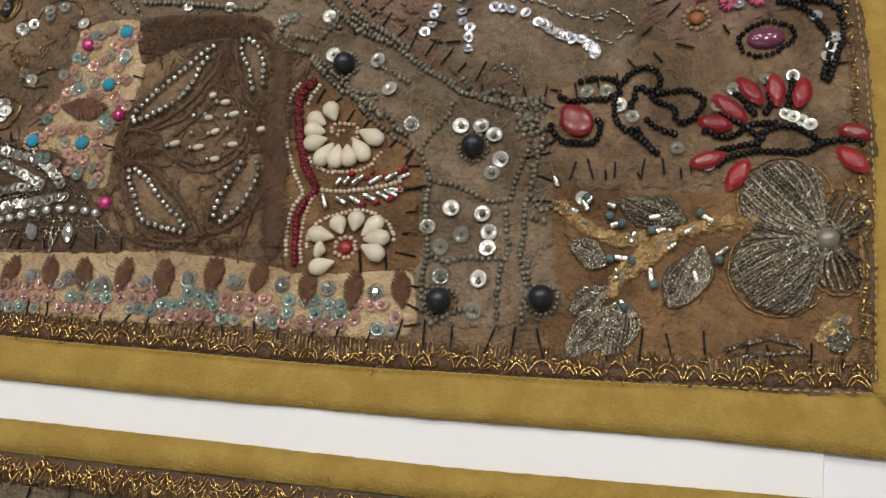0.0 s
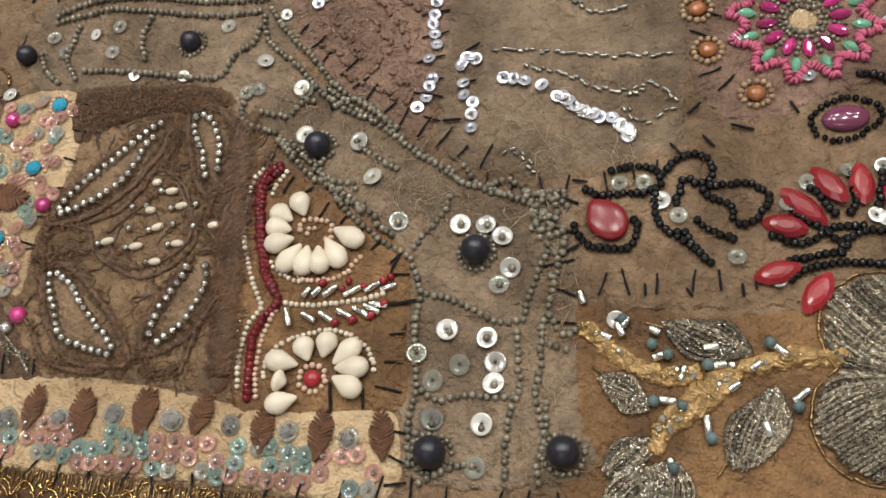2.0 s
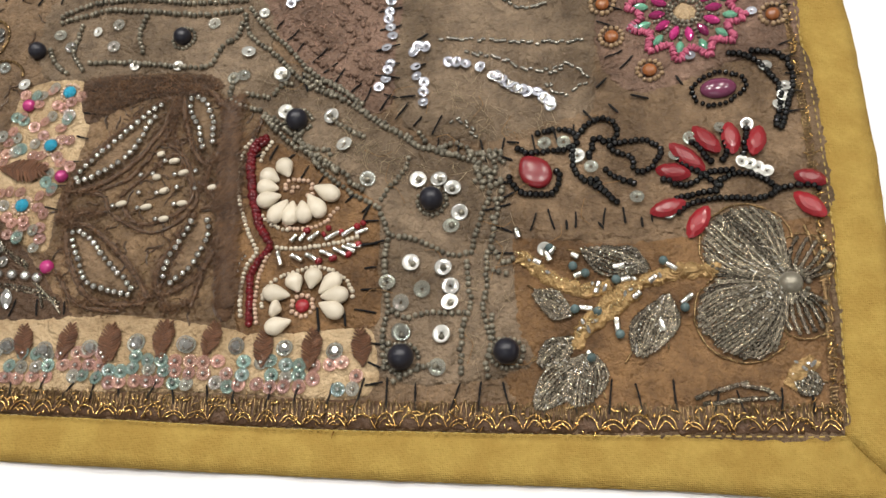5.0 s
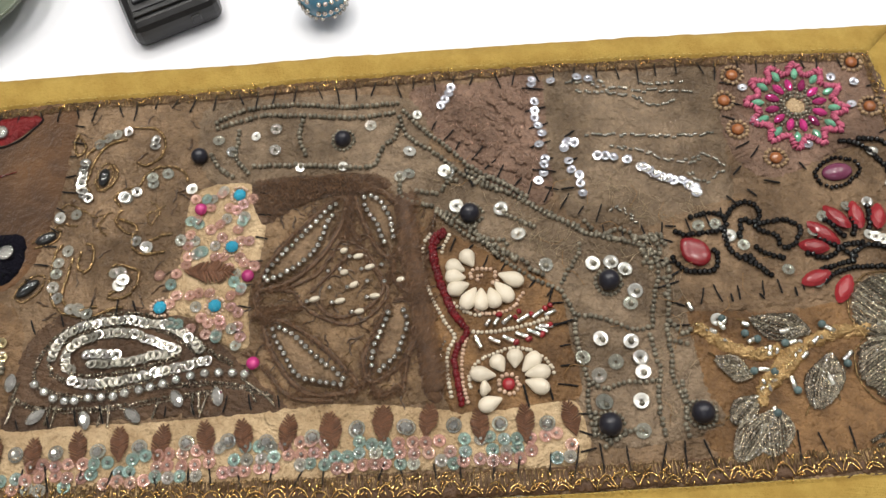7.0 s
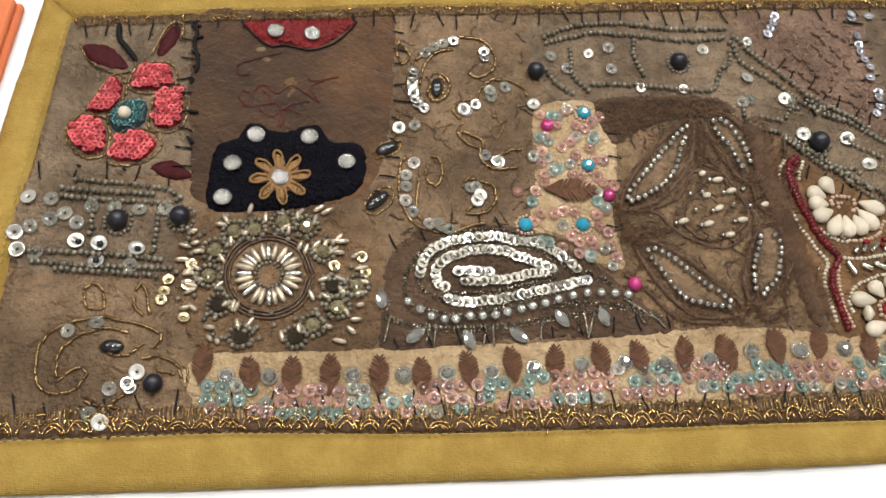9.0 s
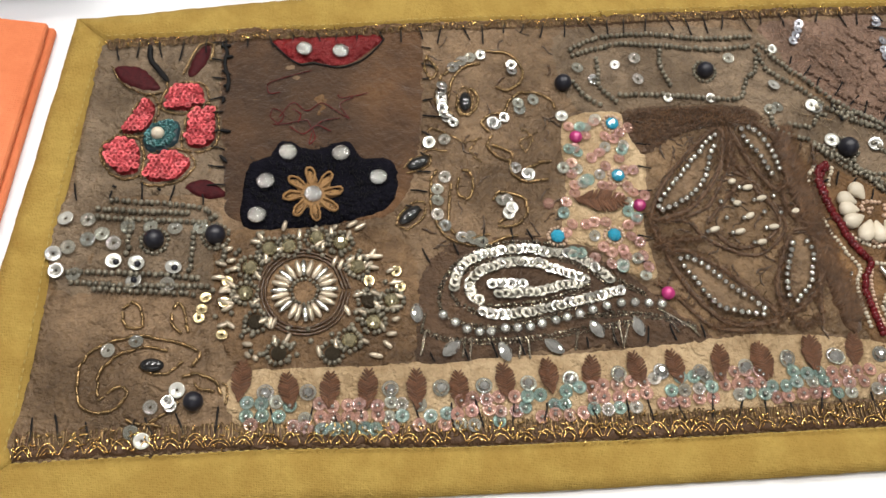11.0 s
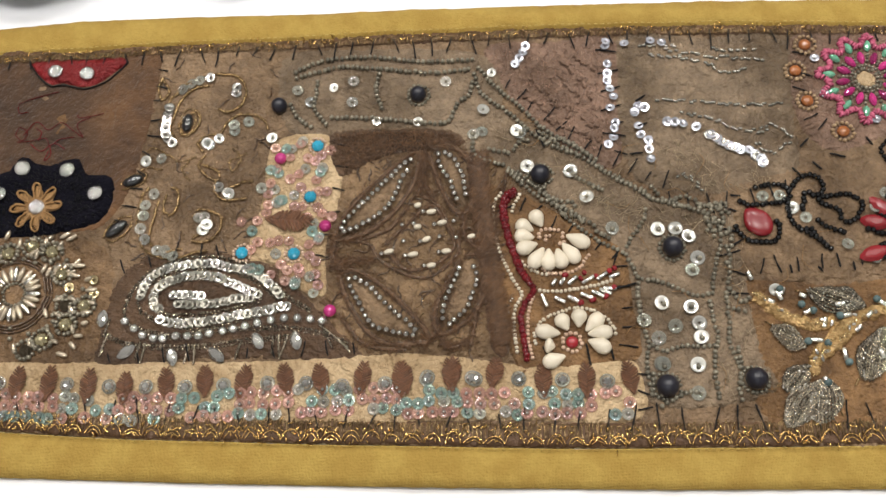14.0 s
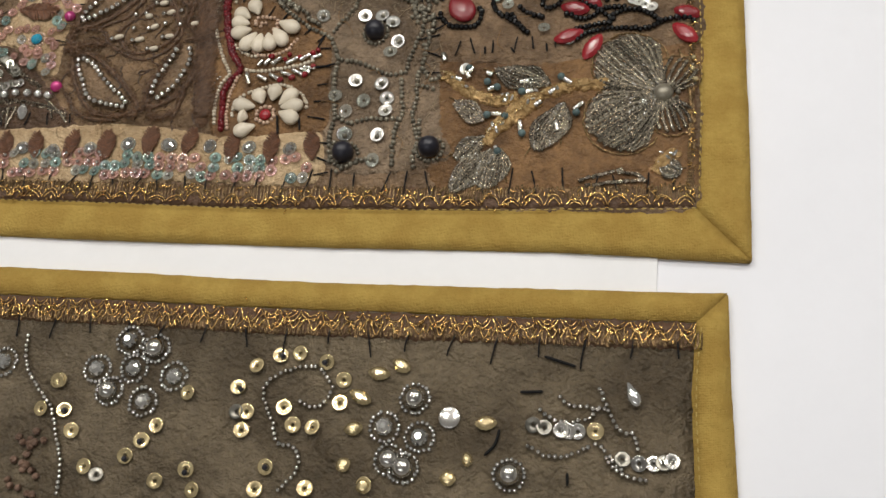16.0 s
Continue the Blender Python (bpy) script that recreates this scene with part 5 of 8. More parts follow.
string(star_patch, 'steel', [(-49.4, 33.6), (-52, 27.3), (-54.8, 19.8), (-56.8, 12.4), (-56.2, 7.4)], size=3.1, each=True, jitter=0.15, z=1.1)
string(star_patch, 'steel', [(-44.4, 34.1), (-42, 28.1), (-43.7, 20.5), (-47, 13.2), (-52.5, 7.8), (-55.5, 5)], size=3.1, each=True, jitter=0.15, z=1.1)
leaf_pad = patch(star_patch, 'leaf_pad', 'taupe', [(-105.7, 48), (-98.3, 61), (-87.7, 72.9), (-72.6, 87.2), (-72.3, 78.7), (-78.9, 65.7), (-88.2, 55.2), (-97.7, 49.8)], z=0.75, puff=0.7, cell=2.2)
tube("velvet_cord", [grown([(-105.9, 47.8), (-98.5, 60.7), (-87.9, 72.6), (-72.8, 86.9), (-72.5, 78.4), (-79.1, 65.4), (-88.4, 55), (-97.8, 49.5)], 3.4) + grown([(-105.9, 47.8), (-98.5, 60.7), (-87.9, 72.6), (-72.8, 86.9), (-72.5, 78.4), (-79.1, 65.4), (-88.4, 55), (-97.8, 49.5)], 3.4)[:1]], 0.95, "pile", star_patch, z=0.25, wobble=0.35, seg=7)
fibres(star_patch, "velvet_nap", along(grown([(-105.9, 47.8), (-98.5, 60.7), (-87.9, 72.6), (-72.8, 86.9), (-72.5, 78.4), (-79.1, 65.4), (-88.4, 55), (-97.8, 49.5)], 3.4), 4.0, 420, 61, True), "fuzz", 62, rise=1.2, z=0.9)
tube("couched_cord", [grown([(-105.9, 47.8), (-98.5, 60.7), (-87.9, 72.6), (-72.8, 86.9), (-72.5, 78.4), (-79.1, 65.4), (-88.4, 55), (-97.8, 49.5)], 2.2) + grown([(-105.9, 47.8), (-98.5, 60.7), (-87.9, 72.6), (-72.8, 86.9), (-72.5, 78.4), (-79.1, 65.4), (-88.4, 55), (-97.8, 49.5)], 2.2)[:1]], 0.5, "cord", star_patch, z=0.5, wobble=0.4)
leaf_pad = patch(star_patch, 'leaf_pad', 'taupe', [(-63.2, 89.2), (-54.1, 89.5), (-46.7, 78.9), (-46.4, 65.8), (-51.2, 62.4), (-56.4, 71.7), (-60.8, 81.7)], z=0.75, puff=0.7, cell=2.2)
tube("velvet_cord", [grown([(-63.4, 88.9), (-54.4, 89.2), (-47, 78.6), (-46.7, 65.5), (-51.4, 62.1), (-56.6, 71.4), (-61, 81.4)], 3.4) + grown([(-63.4, 88.9), (-54.4, 89.2), (-47, 78.6), (-46.7, 65.5), (-51.4, 62.1), (-56.6, 71.4), (-61, 81.4)], 3.4)[:1]], 0.95, "pile", star_patch, z=0.25, wobble=0.35, seg=7)
fibres(star_patch, "velvet_nap", along(grown([(-63.4, 88.9), (-54.4, 89.2), (-47, 78.6), (-46.7, 65.5), (-51.4, 62.1), (-56.6, 71.4), (-61, 81.4)], 3.4), 4.0, 420, 61, True), "fuzz", 62, rise=1.2, z=0.9)
tube("couched_cord", [grown([(-63.4, 88.9), (-54.4, 89.2), (-47, 78.6), (-46.7, 65.5), (-51.4, 62.1), (-56.6, 71.4), (-61, 81.4)], 2.2) + grown([(-63.4, 88.9), (-54.4, 89.2), (-47, 78.6), (-46.7, 65.5), (-51.4, 62.1), (-56.6, 71.4), (-61, 81.4)], 2.2)[:1]], 0.5, "cord", star_patch, z=0.5, wobble=0.4)
leaf_pad = patch(star_patch, 'leaf_pad', 'taupe', [(-101.2, 27.7), (-92.8, 28.1), (-79.4, 16.2), (-66.2, 4.5), (-68.2, 0.4), (-84.2, 2.7), (-94, 13.9)], z=0.75, puff=0.7, cell=2.2)
tube("velvet_cord", [grown([(-101.4, 27.5), (-93, 27.9), (-79.6, 16), (-66.4, 4.3), (-68.4, 0.3), (-84.4, 2.5), (-94.2, 13.7)], 3.4) + grown([(-101.4, 27.5), (-93, 27.9), (-79.6, 16), (-66.4, 4.3), (-68.4, 0.3), (-84.4, 2.5), (-94.2, 13.7)], 3.4)[:1]], 0.95, "pile", star_patch, z=0.25, wobble=0.35, seg=7)
fibres(star_patch, "velvet_nap", along(grown([(-101.4, 27.5), (-93, 27.9), (-79.6, 16), (-66.4, 4.3), (-68.4, 0.3), (-84.4, 2.5), (-94.2, 13.7)], 3.4), 4.0, 420, 61, True), "fuzz", 62, rise=1.2, z=0.9)
tube("couched_cord", [grown([(-101.4, 27.5), (-93, 27.9), (-79.6, 16), (-66.4, 4.3), (-68.4, 0.3), (-84.4, 2.5), (-94.2, 13.7)], 2.2) + grown([(-101.4, 27.5), (-93, 27.9), (-79.6, 16), (-66.4, 4.3), (-68.4, 0.3), (-84.4, 2.5), (-94.2, 13.7)], 2.2)[:1]], 0.5, "cord", star_patch, z=0.5, wobble=0.4)
leaf_pad = patch(star_patch, 'leaf_pad', 'taupe', [(-48.4, 35.1), (-42.7, 35.3), (-40.6, 25.7), (-43.8, 15.7), (-52, 6.9), (-56.9, 6.4), (-56, 17.5)], z=0.75, puff=0.7, cell=2.2)
tube("velvet_cord", [grown([(-48.7, 34.9), (-42.9, 35.1), (-40.9, 25.5), (-44.1, 15.5), (-52.3, 6.8), (-57.2, 6.3), (-56.3, 17.4)], 3.4) + grown([(-48.7, 34.9), (-42.9, 35.1), (-40.9, 25.5), (-44.1, 15.5), (-52.3, 6.8), (-57.2, 6.3), (-56.3, 17.4)], 3.4)[:1]], 0.95, "pile", star_patch, z=0.25, wobble=0.35, seg=7)
fibres(star_patch, "velvet_nap", along(grown([(-48.7, 34.9), (-42.9, 35.1), (-40.9, 25.5), (-44.1, 15.5), (-52.3, 6.8), (-57.2, 6.3), (-56.3, 17.4)], 3.4), 4.0, 420, 61, True), "fuzz", 62, rise=1.2, z=0.9)
tube("couched_cord", [grown([(-48.7, 34.9), (-42.9, 35.1), (-40.9, 25.5), (-44.1, 15.5), (-52.3, 6.8), (-57.2, 6.3), (-56.3, 17.4)], 2.2) + grown([(-48.7, 34.9), (-42.9, 35.1), (-40.9, 25.5), (-44.1, 15.5), (-52.3, 6.8), (-57.2, 6.3), (-56.3, 17.4)], 2.2)[:1]], 0.5, "cord", star_patch, z=0.5, wobble=0.4)
tube("velvet_cord", [[(-103.3, 45.6), (-91.4, 44), (-86.6, 37), (-77.9, 31.5), (-65.3, 27.9), (-55.5, 33.9), (-50.1, 42.2), (-55.2, 53.6), (-59.8, 61.9), (-69.9, 67.8), (-75.9, 59.8), (-82.9, 50.8), (-96.1, 45.2)]], 0.8, "pile", star_patch, z=0.25, wobble=0.35, seg=7)
fibres(star_patch, "velvet_nap", along([(-103.3, 45.6), (-91.4, 44), (-86.6, 37), (-77.9, 31.5), (-65.3, 27.9), (-55.5, 33.9), (-50.1, 42.2), (-55.2, 53.6), (-59.8, 61.9), (-69.9, 67.8), (-75.9, 59.8), (-82.9, 50.8), (-96.1, 45.2)], 3.4, 200, 101), "fuzz", 141, rise=1.1, z=0.8)
tube('couched_cord', [[(-103.3, 45.6), (-91.4, 44), (-86.6, 37), (-77.9, 31.5), (-65.3, 27.9), (-55.5, 33.9), (-50.1, 42.2), (-55.2, 53.6), (-59.8, 61.9), (-69.9, 67.8), (-75.9, 59.8), (-82.9, 50.8), (-96.1, 45.2)]], 0.6, 'cord', star_patch, z=0.5, wobble=0.55)
tube("velvet_cord", [[(-84.3, 42.9), (-72.2, 55.7), (-63.4, 62.6), (-57.4, 55.1), (-52.4, 42.9), (-61.6, 34.1), (-74.1, 32.1), (-83.3, 41.6)]], 0.8, "pile", star_patch, z=0.25, wobble=0.35, seg=7)
fibres(star_patch, "velvet_nap", along([(-84.3, 42.9), (-72.2, 55.7), (-63.4, 62.6), (-57.4, 55.1), (-52.4, 42.9), (-61.6, 34.1), (-74.1, 32.1), (-83.3, 41.6)], 3.4, 200, 102), "fuzz", 142, rise=1.1, z=0.8)
tube('couched_cord', [[(-84.3, 42.9), (-72.2, 55.7), (-63.4, 62.6), (-57.4, 55.1), (-52.4, 42.9), (-61.6, 34.1), (-74.1, 32.1), (-83.3, 41.6)]], 0.6, 'cord', star_patch, z=0.5, wobble=0.55)
tube("velvet_cord", [[(-66.8, 91.6), (-67.4, 78.8), (-69.9, 67.8)]], 0.8, "pile", star_patch, z=0.25, wobble=0.35, seg=7)
fibres(star_patch, "velvet_nap", along([(-66.8, 91.6), (-67.4, 78.8), (-69.9, 67.8)], 3.4, 200, 103), "fuzz", 143, rise=1.1, z=0.8)
tube('couched_cord', [[(-66.8, 91.6), (-67.4, 78.8), (-69.9, 67.8)]], 0.6, 'cord', star_patch, z=0.5, wobble=0.55)
tube("velvet_cord", [[(-66.6, 85.9), (-66.9, 73.2), (-61.7, 64.7)]], 0.8, "pile", star_patch, z=0.25, wobble=0.35, seg=7)
fibres(star_patch, "velvet_nap", along([(-66.6, 85.9), (-66.9, 73.2), (-61.7, 64.7)], 3.4, 200, 104), "fuzz", 144, rise=1.1, z=0.8)
tube('couched_cord', [[(-66.6, 85.9), (-66.9, 73.2), (-61.7, 64.7)]], 0.6, 'cord', star_patch, z=0.5, wobble=0.55)
tube("velvet_cord", [[(-109, 32.4), (-97.7, 35.7), (-86.7, 36.5)]], 0.8, "pile", star_patch, z=0.25, wobble=0.35, seg=7)
fibres(star_patch, "velvet_nap", along([(-109, 32.4), (-97.7, 35.7), (-86.7, 36.5)], 3.4, 200, 105), "fuzz", 145, rise=1.1, z=0.8)
tube('couched_cord', [[(-109, 32.4), (-97.7, 35.7), (-86.7, 36.5)]], 0.6, 'cord', star_patch, z=0.5, wobble=0.55)
tube("velvet_cord", [[(-47.8, 58.7), (-47.6, 48), (-39.5, 39.7)]], 0.8, "pile", star_patch, z=0.25, wobble=0.35, seg=7)
fibres(star_patch, "velvet_nap", along([(-47.8, 58.7), (-47.6, 48), (-39.5, 39.7)], 3.4, 200, 106), "fuzz", 146, rise=1.1, z=0.8)
tube('couched_cord', [[(-47.8, 58.7), (-47.6, 48), (-39.5, 39.7)]], 0.6, 'cord', star_patch, z=0.5, wobble=0.55)
tube("velvet_cord", [[(-29.1, 80.3), (-32.8, 58.1), (-37.7, 39.6)]], 0.8, "pile", star_patch, z=0.25, wobble=0.35, seg=7)
fibres(star_patch, "velvet_nap", along([(-29.1, 80.3), (-32.8, 58.1), (-37.7, 39.6)], 3.4, 200, 107), "fuzz", 147, rise=1.1, z=0.8)
tube('couched_cord', [[(-29.1, 80.3), (-32.8, 58.1), (-37.7, 39.6)]], 0.6, 'cord', star_patch, z=0.5, wobble=0.55)
tube("velvet_cord", [[(-55.1, 30), (-53.6, 19.7), (-58.4, 5.1), (-64.3, -3.1)]], 0.8, "pile", star_patch, z=0.25, wobble=0.35, seg=7)
fibres(star_patch, "velvet_nap", along([(-55.1, 30), (-53.6, 19.7), (-58.4, 5.1), (-64.3, -3.1)], 3.4, 200, 108), "fuzz", 148, rise=1.1, z=0.8)
tube('couched_cord', [[(-55.1, 30), (-53.6, 19.7), (-58.4, 5.1), (-64.3, -3.1)]], 0.6, 'cord', star_patch, z=0.5, wobble=0.55)
tube("velvet_cord", [[(-38.2, 34.4), (-41.5, 14.2), (-44.2, -2.9)]], 0.8, "pile", star_patch, z=0.25, wobble=0.35, seg=7)
fibres(star_patch, "velvet_nap", along([(-38.2, 34.4), (-41.5, 14.2), (-44.2, -2.9)], 3.4, 200, 109), "fuzz", 149, rise=1.1, z=0.8)
tube('couched_cord', [[(-38.2, 34.4), (-41.5, 14.2), (-44.2, -2.9)]], 0.6, 'cord', star_patch, z=0.5, wobble=0.55)
tube("velvet_cord", [[(-110.1, 17.4), (-100, 7.2), (-90.1, -2.9), (-71.8, -5.1)]], 0.8, "pile", star_patch, z=0.25, wobble=0.35, seg=7)
fibres(star_patch, "velvet_nap", along([(-110.1, 17.4), (-100, 7.2), (-90.1, -2.9), (-71.8, -5.1)], 3.4, 200, 110), "fuzz", 150, rise=1.1, z=0.8)
tube('couched_cord', [[(-110.1, 17.4), (-100, 7.2), (-90.1, -2.9), (-71.8, -5.1)]], 0.6, 'cord', star_patch, z=0.5, wobble=0.55)
tube("velvet_cord", [[(-106.6, 47.8), (-107, 37.4), (-100.9, 30.8)]], 0.8, "pile", star_patch, z=0.25, wobble=0.35, seg=7)
fibres(star_patch, "velvet_nap", along([(-106.6, 47.8), (-107, 37.4), (-100.9, 30.8)], 3.4, 200, 111), "fuzz", 151, rise=1.1, z=0.8)
tube('couched_cord', [[(-106.6, 47.8), (-107, 37.4), (-100.9, 30.8)]], 0.6, 'cord', star_patch, z=0.5, wobble=0.55)
tube("velvet_cord", [[(-61.4, 92.9), (-48.1, 88.1), (-41.8, 75.1), (-42.9, 64)]], 0.8, "pile", star_patch, z=0.25, wobble=0.35, seg=7)
fibres(star_patch, "velvet_nap", along([(-61.4, 92.9), (-48.1, 88.1), (-41.8, 75.1), (-42.9, 64)], 3.4, 200, 112), "fuzz", 152, rise=1.1, z=0.8)
tube('couched_cord', [[(-61.4, 92.9), (-48.1, 88.1), (-41.8, 75.1), (-42.9, 64)]], 0.6, 'cord', star_patch, z=0.5, wobble=0.55)
tube("velvet_cord", [[(-56.6, 0.2), (-52.6, -3.7), (-44.8, -0.4)]], 0.8, "pile", star_patch, z=0.25, wobble=0.35, seg=7)
fibres(star_patch, "velvet_nap", along([(-56.6, 0.2), (-52.6, -3.7), (-44.8, -0.4)], 3.4, 200, 113), "fuzz", 153, rise=1.1, z=0.8)
tube('couched_cord', [[(-56.6, 0.2), (-52.6, -3.7), (-44.8, -0.4)]], 0.6, 'cord', star_patch, z=0.5, wobble=0.55)
velvet_band = patch(panel, 'velvet_band', 'darkbrown', [(-112.2, 99.5), (-84.2, 101.7), (-56.3, 101.8), (-48.6, 93.6), (-66.2, 90.5), (-87.9, 86.5), (-103.4, 77.4), (-110.2, 81.8)], z=0.6, puff=0.4)
for x, y, length, a in [(-69.3, 52.2, 3.6, 9.5), (-64.9, 46.2, 4.3, 23), (-81.7, 40, 4.6, 17.7), (-70.8, 38.8, 4.7, 13.4), (-62.4, 33.7, 4.2, 11), (-55.8, 40.4, 4.5, 5.1), (-44.8, 47.6, 3.8, 15.1), (-63.2, 59.6, 4.6, 11.3), (-58.2, 54.2, 4.4, 15.9), (-69.6, 62.6, 3.3, 17.9)]:
    bit(star_patch, 'rice_pearl', 'rice', 'ivory', x, y, length, 2.6, 2.6, a, z=1.2)
for x, y in [(-71.1, 53.7), (-67.8, 45.1), (-85, 39), (-74.2, 38.1), (-65.6, 33.5), (-59.2, 40), (-67, 59.5), (-61.7, 53.3), (-59, 47.1), (-51.6, 46.8), (-52.9, 54.9), (-75.4, 45.2), (-76.4, 53.1)]:
    bit(star_patch, 'steel_bead', 'bead', 'steel', x, y, 2.6, 2.6, 2.6, z=1.4)
def curls(parent, outline, count, radius, material, seed, size=5.0):
    """Short couched curls of thread scattered inside an outline."""
    r = random.Random(seed)
    xs, ys = [p[0] for p in outline], [p[1] for p in outline]
    while count:
        x, y, a = r.uniform(min(xs), max(xs)), r.uniform(min(ys), max(ys)), r.uniform(0, 6.3)
        if not inside(x, y, outline):
            continue
        count -= 1
        line = []
        for k in range(4):
            line.append((x, y))
            a += r.uniform(-0.9, 0.9)
            x, y = x + size * 0.5 * math.cos(a), y + size * 0.5 * math.sin(a)
        tube("couched_thread", [line], radius * r.uniform(0.7, 1.2), material, parent, z=0.35, wobble=0.4)


STAR = [(-98, 92.6), (-62.4, 94.3), (-31.7, 80.4), (-33.3, 44.7), (-34.3, 13.8), (-33.8, -4.6), (-69.2, -4), (-91.8, -6.4), (-107, 14.8), (-104.9, 47.7)]
curls(star_patch, STAR, 90, 0.42, "cord", 41)
fibres(star_patch, "matted_nap", within(STAR, 420, 44), "fuzz", 45, length=2.6, rise=0.5)
curls(star_patch, STAR, 30, 0.3, "oldgold", 42)
curls(swirl_patch, [(-197.5, 139.8), (-137, 141.4), (-144.6, 62.6), (-151, 36.8), (-175.7, 35.4), (-202.5, 29.2)], 40, 0.4, "cord", 43)


# ribbon beside the star
fibres(velvet_band, 'velvet_nap', within([(-110, 98), (-84, 100), (-57, 100), (-51, 94), (-66, 92), (-88, 88), (-103, 80), (-108, 83)], 1100, 46), 'fuzz', 47, length=2.4, rise=0.9, z=1.0)
ribbon = patch(panel, 'ribbon', 'velvet', [(-46.2, 90.9), (-40.6, 87.7), (-38.9, 69.6), (-32.8, 30.5), (-27.3, -3), (-35.1, -3.6), (-40.2, 30.1), (-46.8, 69.4)], z=0.75, puff=0.8, label='ribbed brown ribbon')
fibres(ribbon, "velvet_nap", along([(-43.5, 88), (-42.5, 70), (-36.5, 30), (-31.5, -3)], 7.5, 3000, 48), "fuzz", 49, length=4.2, radius=0.14, rise=0.6, z=1.4, lay=38, spread=22)

# shell flowers
string(shell_patch, 'darkred', [(-25.2, 70.7), (-29.4, 67.5), (-31.2, 62.4), (-30.2, 53.4), (-27.5, 43.8), (-24.1, 34.5), (-19.8, 27.3), (-17, 22.9), (-20.3, 17.3), (-22.5, 11), (-21.5, 2.4), (-19.9, -8.4)], size=3.2, pitch=1.7, name='dark_red_bead_band', each=False)
string(shell_patch, 'darkred', [(-24.2, 69.7), (-28.1, 65.9), (-29.8, 61.4), (-28.8, 52.5), (-26.3, 43.8), (-23, 34.5), (-19, 27.3)], size=2.8, pitch=1.8, name='dark_red_bead_band')
string(shell_patch, 'ivory', [(-31.2, 69.5), (-34.5, 64.3), (-35, 55.2), (-33.5, 45.5), (-30.1, 36), (-25.6, 27), (-22, 20.8), (-25.1, 14.4), (-25.5, 5.6), (-24, -6.3)], size=1.9, each=True, jitter=0.1)
string(shell_patch, 'ivory', [(-22.8, 68.7), (-25.6, 63.6), (-27.1, 59.5)], size=1.8)
string(shell_patch, 'ivory', [(-22.6, 36.4), (-19.1, 32.9), (-15.1, 31.2), (-10.3, 30)], size=1.8)
string(shell_patch, 'pinkivory', [(-17, 22.9), (-17.8, 18.4), (-19.4, 13), (-19.6, 6), (-19, -2.5), (-16.8, -9)], size=1.8)
string(shell_patch, 'ivory', [(-15.2, 23), (-9.7, 22.5), (-2.6, 22.9), (4.2, 24.2), (10.9, 25.5), (17.5, 27.6)], size=1.9, each=True, jitter=0.1)
string(shell_patch, 'steel', [(-26.3, 19.6), (-28, 15.1), (-27.8, 12.4)], size=1.6)
for x, y, length, a in [(-15.4, 55.8, 8.8, -60.8), (-21, 52, 8.7, -24.5), (-21.1, 47.4, 8.9, -6.5), (-20, 42.4, 10, 19.3), (-15.4, 37.5, 11.2, 59.3), (-10.4, 36.8, 10.3, 89.4), (-5.3, 37.1, 9.6, 105.8), (-0.8, 39.7, 11.4, 127.9), (2.6, 45.8, 11.6, 157.2)]:
    bit(shell_patch, 'shell_drop', 'drop', 'ivory', x, y, length, 7.2, 5.4, a, z=2.2)
for x, y, length, a in [(-11, 3.7, 10.9, -6.3), (-4.4, 8, 8.1, -60.6), (2.4, 9.8, 8.2, -93.5), (8.9, 8.1, 10.5, -133.5), (11.4, 3.6, 10.7, -173), (10.9, -1.9, 10.5, 156.4), (-8.4, -8.6, 10.3, 21.1), (-10.2, -2.4, 4.6, -8.8)]:
    bit(shell_patch, 'shell_drop', 'drop', 'ivory', x, y, length, 7, 5.2, a, z=2.2)
string(shell_patch, 'pinkivory', [(-14.5, 46.3), (-14.3, 50.1), (-10.8, 51.2), (-5.1, 50.5), (-3.7, 45.8), (-6.7, 44.3)], size=2.0)
string(shell_patch, 'pinkivory', [(-11.5, 45.4), (-11.2, 48.3), (-8.4, 48.4)], size=1.8)
string(shell_patch, 'pinkivory', [(-15.7, 38.6), (-11.5, 31.4), (-5.1, 30.8), (2.6, 33.1), (7.6, 39.7)], size=1.8)
string(shell_patch, "pinkivory", ring(-0.6, -0.5, 4.0), size=2.0, closed=True)
for x, y in [(-0.6, -0.5)]:
    bit(shell_patch, 'red_stone', 'cabochon', 'redgem', x, y, 5.4, 5.4, 3, z=1.2)
string(shell_patch, 'ivory', [(-16, -2.3), (-16.6, 2.8), (-13.9, 8.1), (-9.3, 11.6), (-2.7, 14.1), (4.1, 14.9), (11.4, 12.5), (16.5, 7.8), (18.2, 2.1)], size=1.8)
for x, y, length, a in [(-8.1, 26.6, 3.8, 58), (-4.6, 26.8, 3.8, 56.7), (-0.1, 27.3, 5.6, 42.8), (6.8, 28, 6.4, 31), (13, 29.6, 5.7, 35.7), (18.2, 29.8, 5.3, 23.2), (-5.6, 18.5, 5.4, -25.1), (0.3, 18.8, 5.9, -27.4), (5.9, 20.2, 6.1, -22.3), (10.9, 21.2, 6.2, -25.7), (14.2, 22.4, 5.9, -21.8), (16.1, 23.8, 6, -2.9), (-12.4, 18.1, 6.5, -67.4)]:
    bit(shell_patch, 'twisted_bugle', 'bugle', 'steel', x, y, length, 2.2, 2.2, a, z=1.2)
